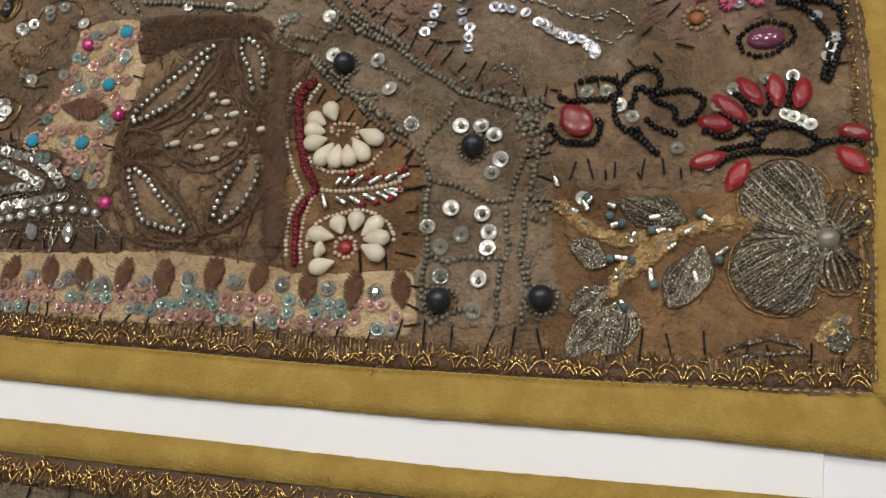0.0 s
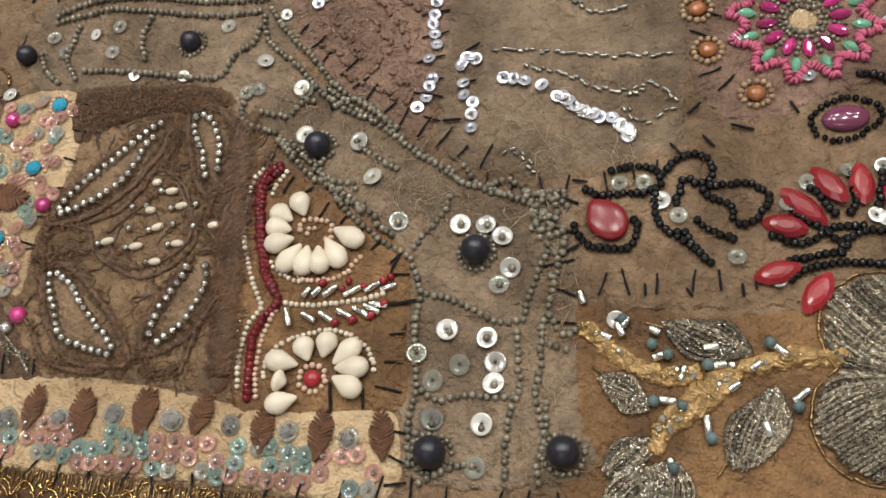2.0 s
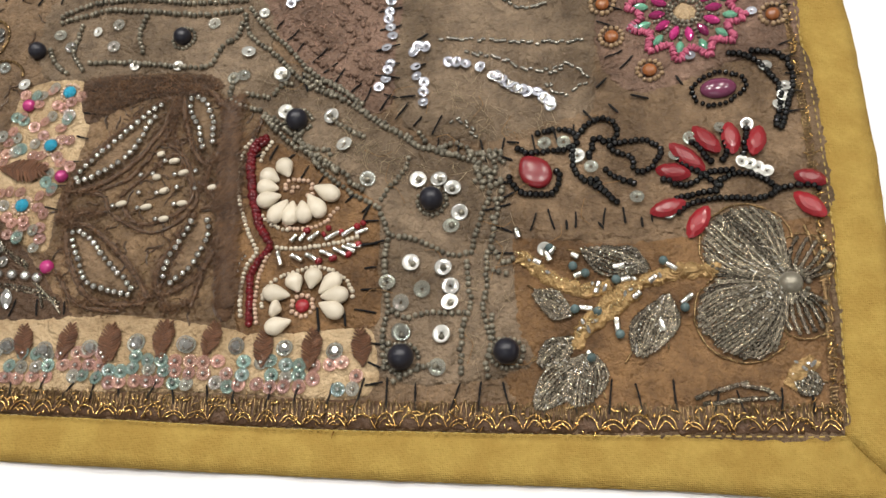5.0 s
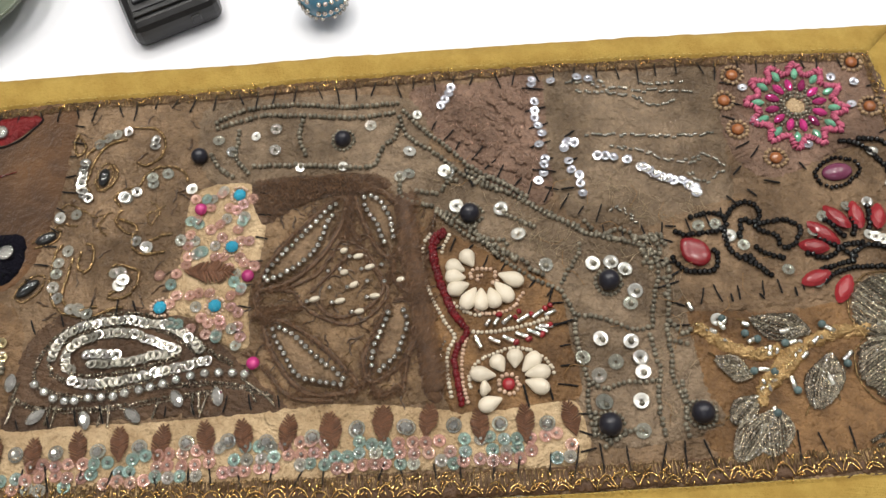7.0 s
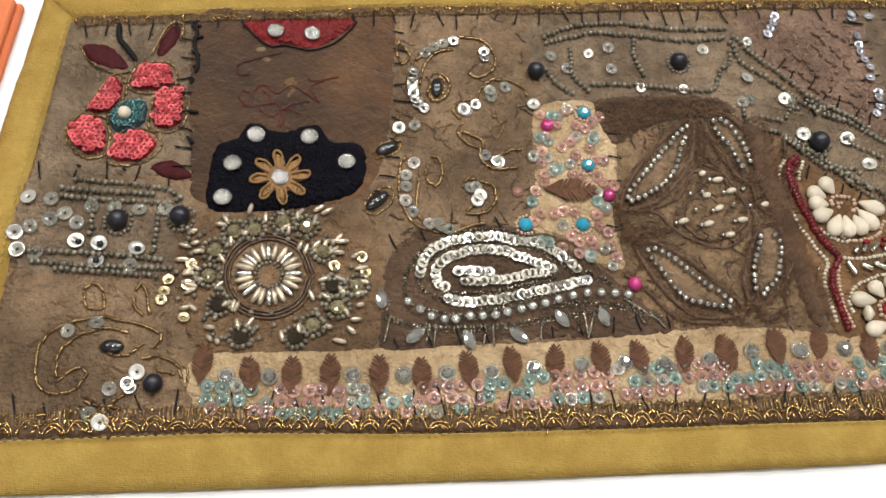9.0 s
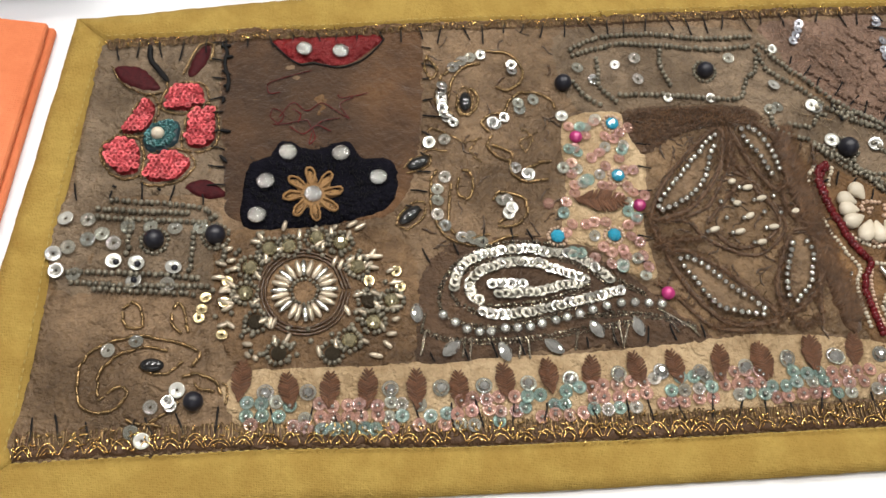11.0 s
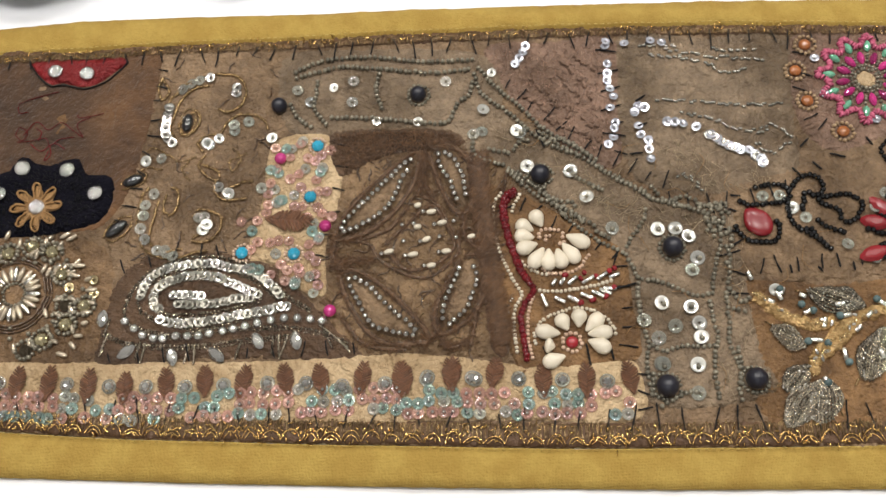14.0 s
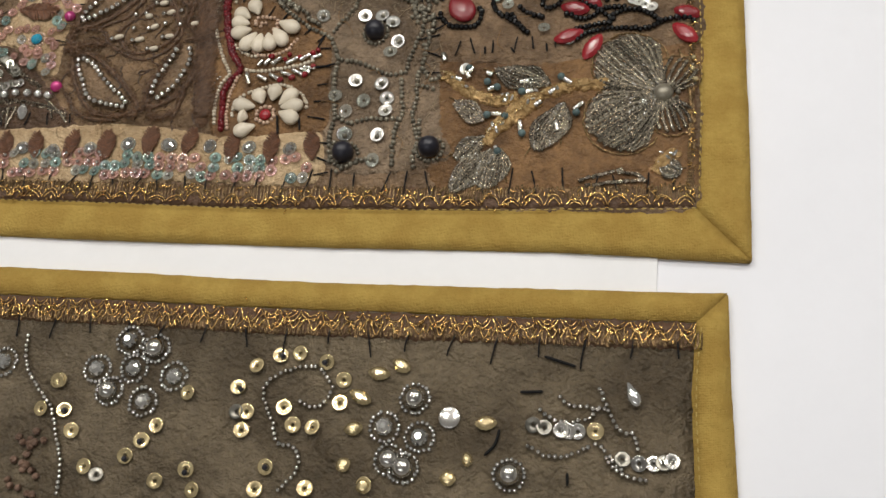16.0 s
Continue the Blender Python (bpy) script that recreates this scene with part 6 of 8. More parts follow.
for x, y, length, a in [(-3.2, 29.8, 3, 17.2), (3.6, 28.4, 1.8, 26.6), (10.4, 29.6, 2.1, 47), (16.2, 32, 2.4, 38.3), (18.4, 33.2, 2.1, 45), (3.4, 17.1, 2.8, 34.8), (8.6, 18.5, 3.3, 28.9), (14.2, 20.2, 2.9, 36.5), (17.8, 24.2, 2.7, 31.3), (5.2, 31, 2.2, 18.4)]:
    bit(shell_patch, 'red_bead', 'rice', 'redgem', x, y, length, 2.6, 2.6, a, z=1.2)

# grey beaded figure
string(grey_patch, 'grey', [(-132.8, 131.8), (-117.6, 138.2), (-94.5, 139.6), (-71.1, 137.2), (-48.4, 138.3), (-44.1, 137.6)], size=2.4, z=0.35)
string(grey_patch, 'grey', [(-132.3, 128.5), (-111.2, 134.2), (-87.9, 133.1), (-64.8, 131.3), (-45.2, 133.7)], size=2.4, z=0.35)
string(grey_patch, 'grey', [(-120.6, 128.4), (-120.6, 118.8), (-121.1, 112.4), (-114, 103)], size=2.4, z=0.35)
string(grey_patch, 'grey', [(-90.5, 131.5), (-91.6, 121.8), (-88, 110.8)], size=2.4, z=0.35)
string(grey_patch, 'grey', [(-113.2, 107.7), (-90.3, 106.7), (-67.6, 104.6), (-56.5, 104.6)], size=2.4, z=0.35)
string(grey_patch, 'grey', [(-56.5, 104.6), (-51.9, 115.4), (-46.8, 120.1), (-46.1, 128)], size=2.4, z=0.35)
string(grey_patch, 'grey', [(-43.8, 134.4), (-36, 124.8), (-24.1, 113.8), (-12.4, 101.5), (-1.2, 94.1), (12.5, 85.3)], size=2.4, z=0.35)
string(grey_patch, 'grey', [(-45.5, 131.2), (-41.2, 120.1), (-29.4, 110.7), (-14.8, 97), (4.5, 86.7)], size=2.4, z=0.35)
string(grey_patch, 'grey', [(-45, 100), (-43.9, 87.9), (-29.9, 82.1), (-21.2, 73.4)], size=2.4, z=0.35)
string(grey_patch, 'grey', [(-133.2, 115.6), (-129, 107.7), (-120.9, 101.4)], size=2.4, z=0.35)
string(grey_patch, 'grey', [(-38.7, 90.9), (-27.8, 89.5), (-22.8, 95.5), (-17.4, 95.5)], size=2.4, z=0.35)
string(grey_patch, 'grey', [(-29.8, 80.6), (-15.5, 67.7), (0.7, 59.3), (6.2, 53.8)], size=2.4, z=0.35)
for x, y in [(-71.4, 119.2), (-137.7, 113.1)]:
    bit(grey_patch, 'ball', 'ball', 'ball', x, y, 7.6, 7.6, 7.6, z=2.4)
string(grey_patch, "grey", ring(-71.4, 119.2, 5.0), size=1.8, closed=True)
for x, y in [(-112.3, 123.5), (-36.8, 131.1), (-71, 105.2), (-90.7, 105.5)]:
    bit(grey_patch, 'sequin', "sequin", 'seq', x, y, 4.6, z=1, tilt=13)
for x, y in [(-129.8, 122), (-102.9, 126.7), (-102.9, 115.5), (-58.6, 126.5), (-123, 115.6), (-44.8, 98.5), (-40.9, 100)]:
    bit(grey_patch, 'sequin', "sequin", 'clearseq', x, y, 5.6, z=1, tilt=13)
for x, y in [(-24.8, 100.6), (-40.5, 111.3)]:
    bit(dotted_patch, 'sequin', "sequin", 'seq', x, y, 6, z=1, tilt=13)
string(dotted_patch, 'grey', [(-12.1, 93), (-4.9, 96.3), (3.5, 92.1), (12.5, 82.8), (22.7, 75.8), (34.5, 67.2), (41.8, 64.6)], size=2.3, each=True)
string(dotted_patch, 'grey', [(-15.4, 100.6), (-4.3, 93.1), (8.5, 84.8), (20.9, 75.8), (31.4, 71.1), (36.5, 65.4)], size=2.3, each=True)
string(dotted_patch, 'grey', [(-25.2, 80.1), (-13.5, 70), (-6.4, 62.1), (2.7, 52.7), (12.9, 45.6), (22.5, 40.5)], size=2.3, each=True)
string(dotted_patch, 'grey', [(-15.4, 69.9), (-7.1, 66.1), (0.7, 64.3), (1.4, 60.4)], size=2.3, each=True)
string(dotted_patch, 'grey', [(33.4, 62.4), (32.4, 56.7), (28.1, 49.9), (23.1, 42.3)], size=2.3, each=True)
string(dotted_patch, 'grey', [(23.3, 40.5), (25.8, 35.2), (28.5, 28.3), (28.1, 19.6), (29.5, 9.5), (31.7, -0.1), (30.9, -11.3), (32.7, -23.4)], size=2.3, each=True)
string(dotted_patch, 'grey', [(29.4, 28.3), (36.1, 27.8), (43, 25.6), (49.1, 22.6), (54.9, 21.3), (59.6, 22.4)], size=2.3, each=True)
string(dotted_patch, 'grey', [(60.4, 21.6), (61.2, 30.1), (63.7, 38.9), (65.5, 46.1), (64.9, 53.2), (61.1, 58.6), (52.4, 62), (41.7, 65.5)], size=2.3, each=True)
string(dotted_patch, 'grey', [(59, 19.9), (59.8, 11.7), (61.5, 2.3), (59.8, -4.1), (59.2, -13.3), (60.2, -23.6)], size=2.3, each=True)
string(dotted_patch, 'grey', [(62.9, 47.7), (60.3, 58.6), (65.8, 62.5), (71, 58.9)], size=2.3, each=True)
string(dotted_patch, 'grey', [(68.6, 37.4), (67.7, 28.8), (66.2, 18.7), (67, 9), (66.2, 1.1), (68.4, -6.5), (70.2, -10.8)], size=2.3, each=True)
string(dotted_patch, 'grey', [(67.2, 25.4), (72.4, 19.1), (76.9, 21.1)], size=2.3, each=True)
string(dotted_patch, 'grey', [(68, 15.6), (74.3, 14.4)], size=2.3, each=True)
string(dotted_patch, 'grey', [(32.6, -0.8), (38.6, -3.6), (46.3, -1.3), (54.1, -1.5), (61.7, -0.1)], size=2.3, each=True)
string(dotted_patch, 'grey', [(33.5, -12.6), (32.7, -23.4)], size=2.3, each=True)
string(dotted_patch, 'grey', [(69.3, -0.2), (70.1, -9.3), (68.8, -19.8), (69.9, -24.1)], size=2.3, each=True)
string(dotted_patch, 'grey', [(35.6, -27.6), (41.3, -24), (48.6, -21.1), (54.9, -22.7)], size=2.3, each=True)
string(dotted_patch, 'grey', [(43.5, 65.6), (50.1, 67.7), (55.4, 65.9), (57.6, 60.3)], size=2.3, each=True)
string(dotted_patch, 'grey', [(35.6, 73.1), (39.8, 67.4), (47.3, 61.9)], size=2.3, each=True)
string(dotted_patch, 'grey', [(-2.1, 80.5), (6.4, 74.5), (14.4, 70.7), (8.6, 72.5)], size=2.3, each=True)
string(dotted_patch, 'grey', [(56.6, 62.2), (64, 64.3), (69.9, 62.6)], size=2.3, each=True)
string(dotted_patch, 'grey', [(66.4, 35.6), (69.3, 39.2), (67.1, 46.1)], size=2.3, each=True)
string(dotted_patch, 'grey', [(60, 53), (62.3, 55), (64.4, 58.7)], size=2.3, each=True)
bit(dotted_patch, "ball", "ball", "ball", 44.0, 42.9, 9, 9, 9, z=3.0)
string(dotted_patch, "grey", ring(44.0, 42.9, 5.6), size=1.9, closed=True)
bit(dotted_patch, "ball", "ball", "ball", 38.7, -19.0, 9.4, 9.4, 9.4, z=3.0)
string(dotted_patch, "grey", ring(38.7, -19.0, 5.8), size=1.9, closed=True)
bit(dotted_patch, "ball", "ball", "ball", 75.7, -15.2, 9.2, 9.2, 9.2, z=3.0)
string(dotted_patch, "grey", ring(75.7, -15.2, 5.7), size=1.9, closed=True)
bit(dotted_patch, "ball", "ball", "ball", -14.0, 77.8, 8.8, 8.8, 8.8, z=3.0)
string(dotted_patch, "grey", ring(-14.0, 77.8, 5.5), size=1.9, closed=True)
for x, y in [(37.9, 51.6), (45.8, 52.1), (51.3, 48.5), (54.8, 38.5), (-0.1, 79.9), (38.3, 17.7), (50.6, 16), (54.2, 2.5), (53.8, 8.9), (52.2, -9.4), (-19.8, 82.3), (6.9, 66.9)]:
    bit(dotted_patch, 'sequin', "sequin", 'seq', x, y, 6.6, z=1, tilt=13)
for x, y in [(52.1, 32.7), (17.9, 52), (37.8, -9.4), (43.6, 7.3), (-23.2, 99.5), (30.3, 9.6), (36.3, 1.9), (51.7, -21.5), (37, -9.2)]:
    bit(dotted_patch, 'sequin', "sequin", 'clearseq', x, y, 6.4, z=1, tilt=13)
for x, y in [(38.3, 51.3), (46.4, 51.6), (51.4, 47.6), (55.6, 38.2), (52.4, 32.7), (1.1, 78.1), (39.2, 16.9), (50.7, 15.7), (54.5, 2), (52.3, -10.6), (38, -10.7), (-22.7, 98.8), (18, 51.4), (36.5, -23)]:
    bit(dotted_patch, 'bead', 'bead', 'grey', x, y, 2.3, 2.3, 2.3, z=1.9)
string(dotted_patch, 'grey', [(57.2, 65), (61.6, 63.3), (65.6, 64.3), (69.8, 63.5)], size=2.3, z=0.5, jitter=0.5)
string(dotted_patch, 'grey', [(59.6, 56.7), (64.7, 56), (69.5, 57.1)], size=2.3, z=0.5, jitter=0.5)
string(dotted_patch, 'grey', [(62.6, 51.3), (65.2, 49.6), (67.6, 50.6)], size=2.3, z=0.5, jitter=0.5)
string(dotted_patch, 'grey', [(58.4, 61.3), (60.5, 55.8), (60.1, 51.2)], size=2.3, z=0.5, jitter=0.5)
string(dotted_patch, 'grey', [(65, 62.4), (67.1, 57), (65.9, 51.5)], size=2.3, z=0.5, jitter=0.5)
string(dotted_patch, 'grey', [(45.1, 66.6), (48.1, 62.9), (52.4, 62)], size=2.3, z=0.5, jitter=0.5)
string(dotted_patch, 'grey', [(68.1, 54.3), (70.2, 48.1), (69, 42.7)], size=2.3, z=0.5, jitter=0.5)
string(dotted_patch, 'grey', [(-5.8, 59.2), (1.9, 57.5), (10.1, 52), (17.1, 46.7)], size=2.3, z=0.5, jitter=0.5)
string(dotted_patch, 'grey', [(-13.9, 72), (-6.7, 64.1), (-0.5, 60.4)], size=2.3, z=0.5, jitter=0.5)
for x, y in [(-137.7, 91.1), (-115.6, 87.6), (-125.6, 78.1), (-129.6, 75.5), (-117.4, 75.1), (-112, 69.4), (-132.3, 45), (-136, 43.8), (-120, 56.3), (-144.7, 40.4), (-114.5, 35.2), (-114.3, 28.9), (-112.7, 23.8), (-127.7, 25.7), (-139.1, 58.4), (-126.5, 61.8), (-118.2, 43.1)]:
    bit(cream_patch, 'sequin', "sequin", 'pinkseq', x, y, 5, z=1, tilt=13)
for x, y in [(-122.8, 80.8), (-136.4, 70.3), (-127, 67.3), (-116.7, 53.5), (-133.1, 38.6), (-116.8, 27.7), (-114.4, 20.1)]:
    bit(cream_patch, 'sequin', "sequin", 'clearseq', x, y, 5, z=1, tilt=13)

# mauve patch and lines of iridescent sequins
for x, y in [(-20.7, 145.5), (-21.9, 142.2), (-23.7, 139), (-25.7, 135.8)]:
    bit(mauve_patch, 'sequin', "sequin", 'holo', x, y, 4.4, z=1, tilt=16)
for x, y in [(17.6, 147.3), (17.2, 144.7), (18.1, 135.5), (18, 130.7), (17.8, 127), (19.1, 122.9), (20.6, 118.3), (18.9, 112.2), (21.1, 104.6), (20.4, 101.6), (20, 97.1), (17.5, 93.5)]:
    bit(mauve_patch, 'sequin', "sequin", 'holo', x, y, 4.4, z=1, tilt=16)
for x, y in [(38.8, 148), (44.2, 147.3), (26.5, 146.6)]:
    bit(sequin_patch, 'sequin', "sequin", 'holo', x, y, 4.4, z=1, tilt=16)
for x, y in [(31.5, 113.1), (30.2, 110), (32.8, 113.7), (31.7, 103.1), (32.6, 98.6), (35.9, 95.6), (36, 91.2), (36.6, 86)]:
    bit(sequin_patch, 'sequin', "sequin", 'holo', x, y, 4.4, z=1, tilt=16)
for x, y in [(30.2, 110.6), (34.9, 112.7), (44.9, 105.5), (48.3, 104.9), (52, 104.3), (58, 102.5), (64.6, 98.7), (67.1, 96.6), (69.7, 94.3), (72.3, 92.8), (75.4, 91.9), (77.4, 90.8), (81.2, 90.8), (83.7, 88.5), (86.3, 86.5), (86.7, 84.2)]:
    bit(sequin_patch, 'sequin', "sequin", 'holo', x, y, 4.6, z=1, tilt=16)
for x, y in [(63.3, 98.4), (65.8, 97.5), (68.4, 95.1), (71, 93.7), (73.6, 92.2), (84.5, 87.6), (87, 85.1)]:
    bit(sequin_patch, 'sequin', "sequin", 'silverseq', x, y, 4.4, z=1, tilt=8)
string(sequin_patch, 'dullseq', [(37.6, 140.7), (51.1, 139.3), (64.6, 136.1), (72.5, 131), (83.1, 133.4)], size=1.35, length=1.9, pitch=1.95, shape='bugle', name='clear_bugle_line', jitter=0.55)
string(sequin_patch, 'dullseq', [(45.7, 143.2), (61.9, 140.5), (77.9, 139.1), (91.1, 137.1)], size=1.35, length=1.9, pitch=1.95, shape='bugle', name='clear_bugle_line', jitter=0.55)
string(sequin_patch, 'dullseq', [(40.7, 116.7), (56.7, 115.7), (67.2, 115.1), (82.8, 113.5), (98.4, 115)], size=1.35, length=1.9, pitch=1.95, shape='bugle', name='clear_bugle_line', jitter=0.55)
string(sequin_patch, 'dullseq', [(51.4, 110.6), (67.2, 106.1), (77.5, 101.6), (90.3, 100.2)], size=1.35, length=1.9, pitch=1.95, shape='bugle', name='clear_bugle_line', jitter=0.55)
string(sequin_patch, 'dullseq', [(85.2, 100.7), (90.4, 103.7), (96.8, 101.6), (100.5, 97.3)], size=1.35, length=1.9, pitch=1.95, shape='bugle', name='clear_bugle_line', jitter=0.55)
string(sequin_patch, 'dullseq', [(47.9, 76.8), (51.8, 78.3), (56.9, 72.6), (60.7, 71.2)], size=1.35, length=1.9, pitch=1.95, shape='bugle', name='clear_bugle_line', jitter=0.55)
string(sequin_patch, 'dullseq', [(32, 144.9), (40.2, 146.4), (51.1, 145.7)], size=1.35, length=1.9, pitch=1.95, shape='bugle', name='clear_bugle_line', jitter=0.55)
string(sequin_patch, 'dullseq', [(67.3, 144.5), (78, 142.9), (88.6, 143.4)], size=1.35, length=1.9, pitch=1.95, shape='bugle', name='clear_bugle_line', jitter=0.55)
string(sequin_patch, 'dullseq', [(85.1, 95.8), (90.1, 90), (100.4, 94.4)], size=1.35, length=1.9, pitch=1.95, shape='bugle', name='clear_bugle_line', jitter=0.55)
string(mauve_patch, 'mauve', [(-19.5, 127.8), (-10.9, 121.5), (-4.9, 112.2)], size=1.7, length=2.4, shape='bugle', jitter=0.8, name='knotted_thread')
string(mauve_patch, 'mauve', [(-13, 112.2), (-4.3, 103.1), (9.4, 97.1)], size=1.7, length=2.4, shape='bugle', jitter=0.8, name='knotted_thread')
string(mauve_patch, 'mauve', [(-3.5, 137.2), (5.3, 127.7), (11.3, 115.2)], size=1.7, length=2.4, shape='bugle', jitter=0.8, name='knotted_thread')
string(mauve_patch, 'mauve', [(-5.9, 130.9), (3, 118.3), (-1.8, 106.1)], size=1.7, length=2.4, shape='bugle', jitter=0.8, name='knotted_thread')
string(mauve_patch, 'mauve', [(-21.7, 118.4), (-13.2, 115.3)], size=1.7, length=2.4, shape='bugle', jitter=0.8, name='knotted_thread')
string(mauve_patch, 'mauve', [(1.9, 140.4), (10.5, 134)], size=1.7, length=2.4, shape='bugle', jitter=0.8, name='knotted_thread')
string(mauve_patch, 'mauve', [(6.3, 106.1), (14.6, 100.1), (12.2, 94.1)], size=1.7, length=2.4, shape='bugle', jitter=0.8, name='knotted_thread')

MAUVE = [(-36, 143), (-7, 146), (17, 147), (19, 112), (16, 90), (0, 96), (-27, 121)]
fibres(mauve_patch, "knotted_nap", within(MAUVE, 620, 53), "mauvethread", 54, length=3.2, radius=0.17, rise=0.35, z=0.2)
fibres(dotted_patch, "loose_hair", along([(-38, 104), (-20, 98), (5, 80), (30, 62), (64, 56), (68, 20), (66, -20)], 16, 230, 55) + along([(-2, 60), (12, 66), (28, 52)], 12, 90, 59), "hair", 56, length=7.0, radius=0.09, rise=1.6, z=0.6)
fibres(sequin_patch, "loose_hair", along([(50, 96), (56, 82), (70, 74), (90, 78)], 14, 120, 57), "hair", 58, length=6.0, radius=0.09, rise=1.4, z=0.6)

# jewelled flower
jx, jy = 137.7, 127.5
patch(jewel_patch, "flower_centre", "cream", ring(jx, jy, 4.4), z=0.9, puff=0.5, cell=1.2, label="cream cloth flower centre")
string(jewel_patch, "grey", ring(jx, jy, 5.2), size=1.9, closed=True)
string(jewel_patch, "grey", ring(jx, jy, 7.0), size=1.7, closed=True)
for k in range(12):
    a = 360 / 12 * k + 8
    c, s = math.cos(radians(a)), math.sin(radians(a))
    bit(jewel_patch, "petal_stone", "marquise", "pinkgem", jx + 11.0 * c, jy + 11.0 * s, 6.8, 3.6, 3.2, a, z=1.2)
    c2, s2 = math.cos(radians(a + 15)), math.sin(radians(a + 15))
    string(jewel_patch, "grey", [(jx + 8.4 * c2, jy + 8.4 * s2), (jx + 13 * c2, jy + 13 * s2)], size=1.7)
    bit(jewel_patch, "leaf_stone", "marquise", "greengem", jx + 17.2 * c2, jy + 17.2 * s2, 5.8, 3.4, 3.0, a + 15, z=1.2)
star = []
for k in range(24):
    r = 23.0 if k % 2 else 17.2
    star.append((jx + r * math.cos(radians(15 * k + 8)), jy + r * math.sin(radians(15 * k + 8))))
string(jewel_patch, "pinkthread", star, size=3.0, length=1.2, pitch=0.9, jitter=0.25, closed=True, name="pink_thread_border", shape="rice")

bit(jewel_patch, "amber_stone", "cabochon", "amber", 124.1, 100.2, 5.6, 5.6, 3.4, z=1.2)
string(jewel_patch, "tanbead", ring(124.1, 100.2, 4.6), size=2.1, closed=True)
bit(jewel_patch, "amber_stone", "cabochon", "amber", 109.3, 115.6, 5.6, 5.6, 3.4, z=1.2)
string(jewel_patch, "tanbead", ring(109.3, 115.6, 4.6), size=2.1, closed=True)
bit(jewel_patch, "amber_stone", "cabochon", "amber", 111.1, 145.7, 5.6, 5.6, 3.4, z=1.2)
string(jewel_patch, "tanbead", ring(111.1, 145.7, 4.6), size=2.1, closed=True)
bit(jewel_patch, "amber_stone", "cabochon", "amber", 170.7, 125.2, 5.6, 5.6, 3.4, z=1.2)
string(jewel_patch, "tanbead", ring(170.7, 125.2, 4.6), size=2.1, closed=True)
bit(jewel_patch, "amber_stone", "cabochon", "amber", 105.4, 131.7, 5.6, 5.6, 3.4, z=1.2)
string(jewel_patch, "tanbead", ring(105.4, 131.7, 4.6), size=2.1, closed=True)
bit(jewel_patch, "amber_stone", "cabochon", "amber", 167.2, 149.7, 5.6, 5.6, 3.4, z=1.2)
string(jewel_patch, "tanbead", ring(167.2, 149.7, 4.6), size=2.1, closed=True)
for x, y in [(115, 138.4), (117.4, 119.5), (139.2, 106.1), (156.3, 142.1), (162.8, 126.8), (166.3, 138.9)]:
    bit(jewel_patch, 'sequin', "sequin", 'holo', x, y, 4.4, z=1, tilt=14)

# black beads, red and purple stones
for x, y, length, a in [(149.5, 91.8, 13.7, 8.4)]:
    bit(black_patch, 'purple_stone', 'cabochon', 'purple', x, y, length, 8.6, 5, a, z=1.2)
string(black_patch, 'blackbead', [(139.6, 91), (143.1, 95.9), (150.7, 98.8), (158, 97.4), (159.7, 93.1), (156.1, 88.3), (148.5, 84.5), (142, 85.9), (139.6, 91)], size=2.2, each=True)
for x, y, length, a in [(82, 55.6, 13.9, -44.4)]:
    bit(black_patch, 'red_stone', 'cushion', 'redgem', x, y, length * 1.1, 12.0, 4.5, a + 175, z=1.2)
string(black_patch, 'blackbead', [(72.2, 54.4), (74.1, 50), (78.3, 46.6), (83.1, 46), (89.3, 47.1), (91.4, 52.5), (89.6, 56.9)], size=2.75, each=True, pitch=2.0)
string(black_patch, 'blackbead', [(73.8, 65.5), (78.8, 63.8), (85.3, 64), (93.2, 65.2), (97.1, 68), (95.3, 72.6), (89.7, 73.4), (83.2, 72.3), (81.7, 70.4)], size=2.75, each=True, pitch=2.0)
string(black_patch, 'blackbead', [(96.3, 67.1), (95.7, 62.5), (96.7, 56.3), (100.8, 52), (104.6, 52.2), (107, 48.8), (112.3, 43.1)], size=2.75, each=True, pitch=2.0)
string(black_patch, 'blackbead', [(97, 70.8), (100.8, 75.6), (106.3, 78.5), (111.1, 75.8), (111.9, 70.3), (107.3, 68.3), (104.9, 71)], size=2.75, each=True, pitch=2.0)
string(black_patch, 'blackbead', [(103.3, 70.1), (102.7, 64.6), (102.1, 60)], size=2.75, each=True, pitch=2.0)
string(black_patch, 'blackbead', [(110.4, 67.5), (116.6, 68.6), (122.7, 68.8), (127.9, 65.3), (127.1, 60.9), (123.4, 56.4), (118.9, 56.2), (117.4, 61.5), (112, 64), (109.7, 66.6)], size=2.75, each=True, pitch=2.0)
string(black_patch, 'blackbead', [(102.3, 51.2), (109.3, 46.3), (113.8, 42.3)], size=2.75, each=True, pitch=2.0)
string(black_patch, 'blackbead', [(107.5, 56.7), (113.7, 52.5), (119.7, 50.2)], size=2.75, each=True, pitch=2.0)
for x, y in [(97.6, 62.2)]:
    bit(black_patch, 'sequin', "sequin", 'seq', x, y, 6, z=1, tilt=13)
for x, y in [(102.9, 57.4), (92.3, 67.9), (85.1, 67.7), (119.7, 45.1)]:
    bit(black_patch, 'sequin', "sequin", 'clearseq', x, y, 5.4, z=1, tilt=13)
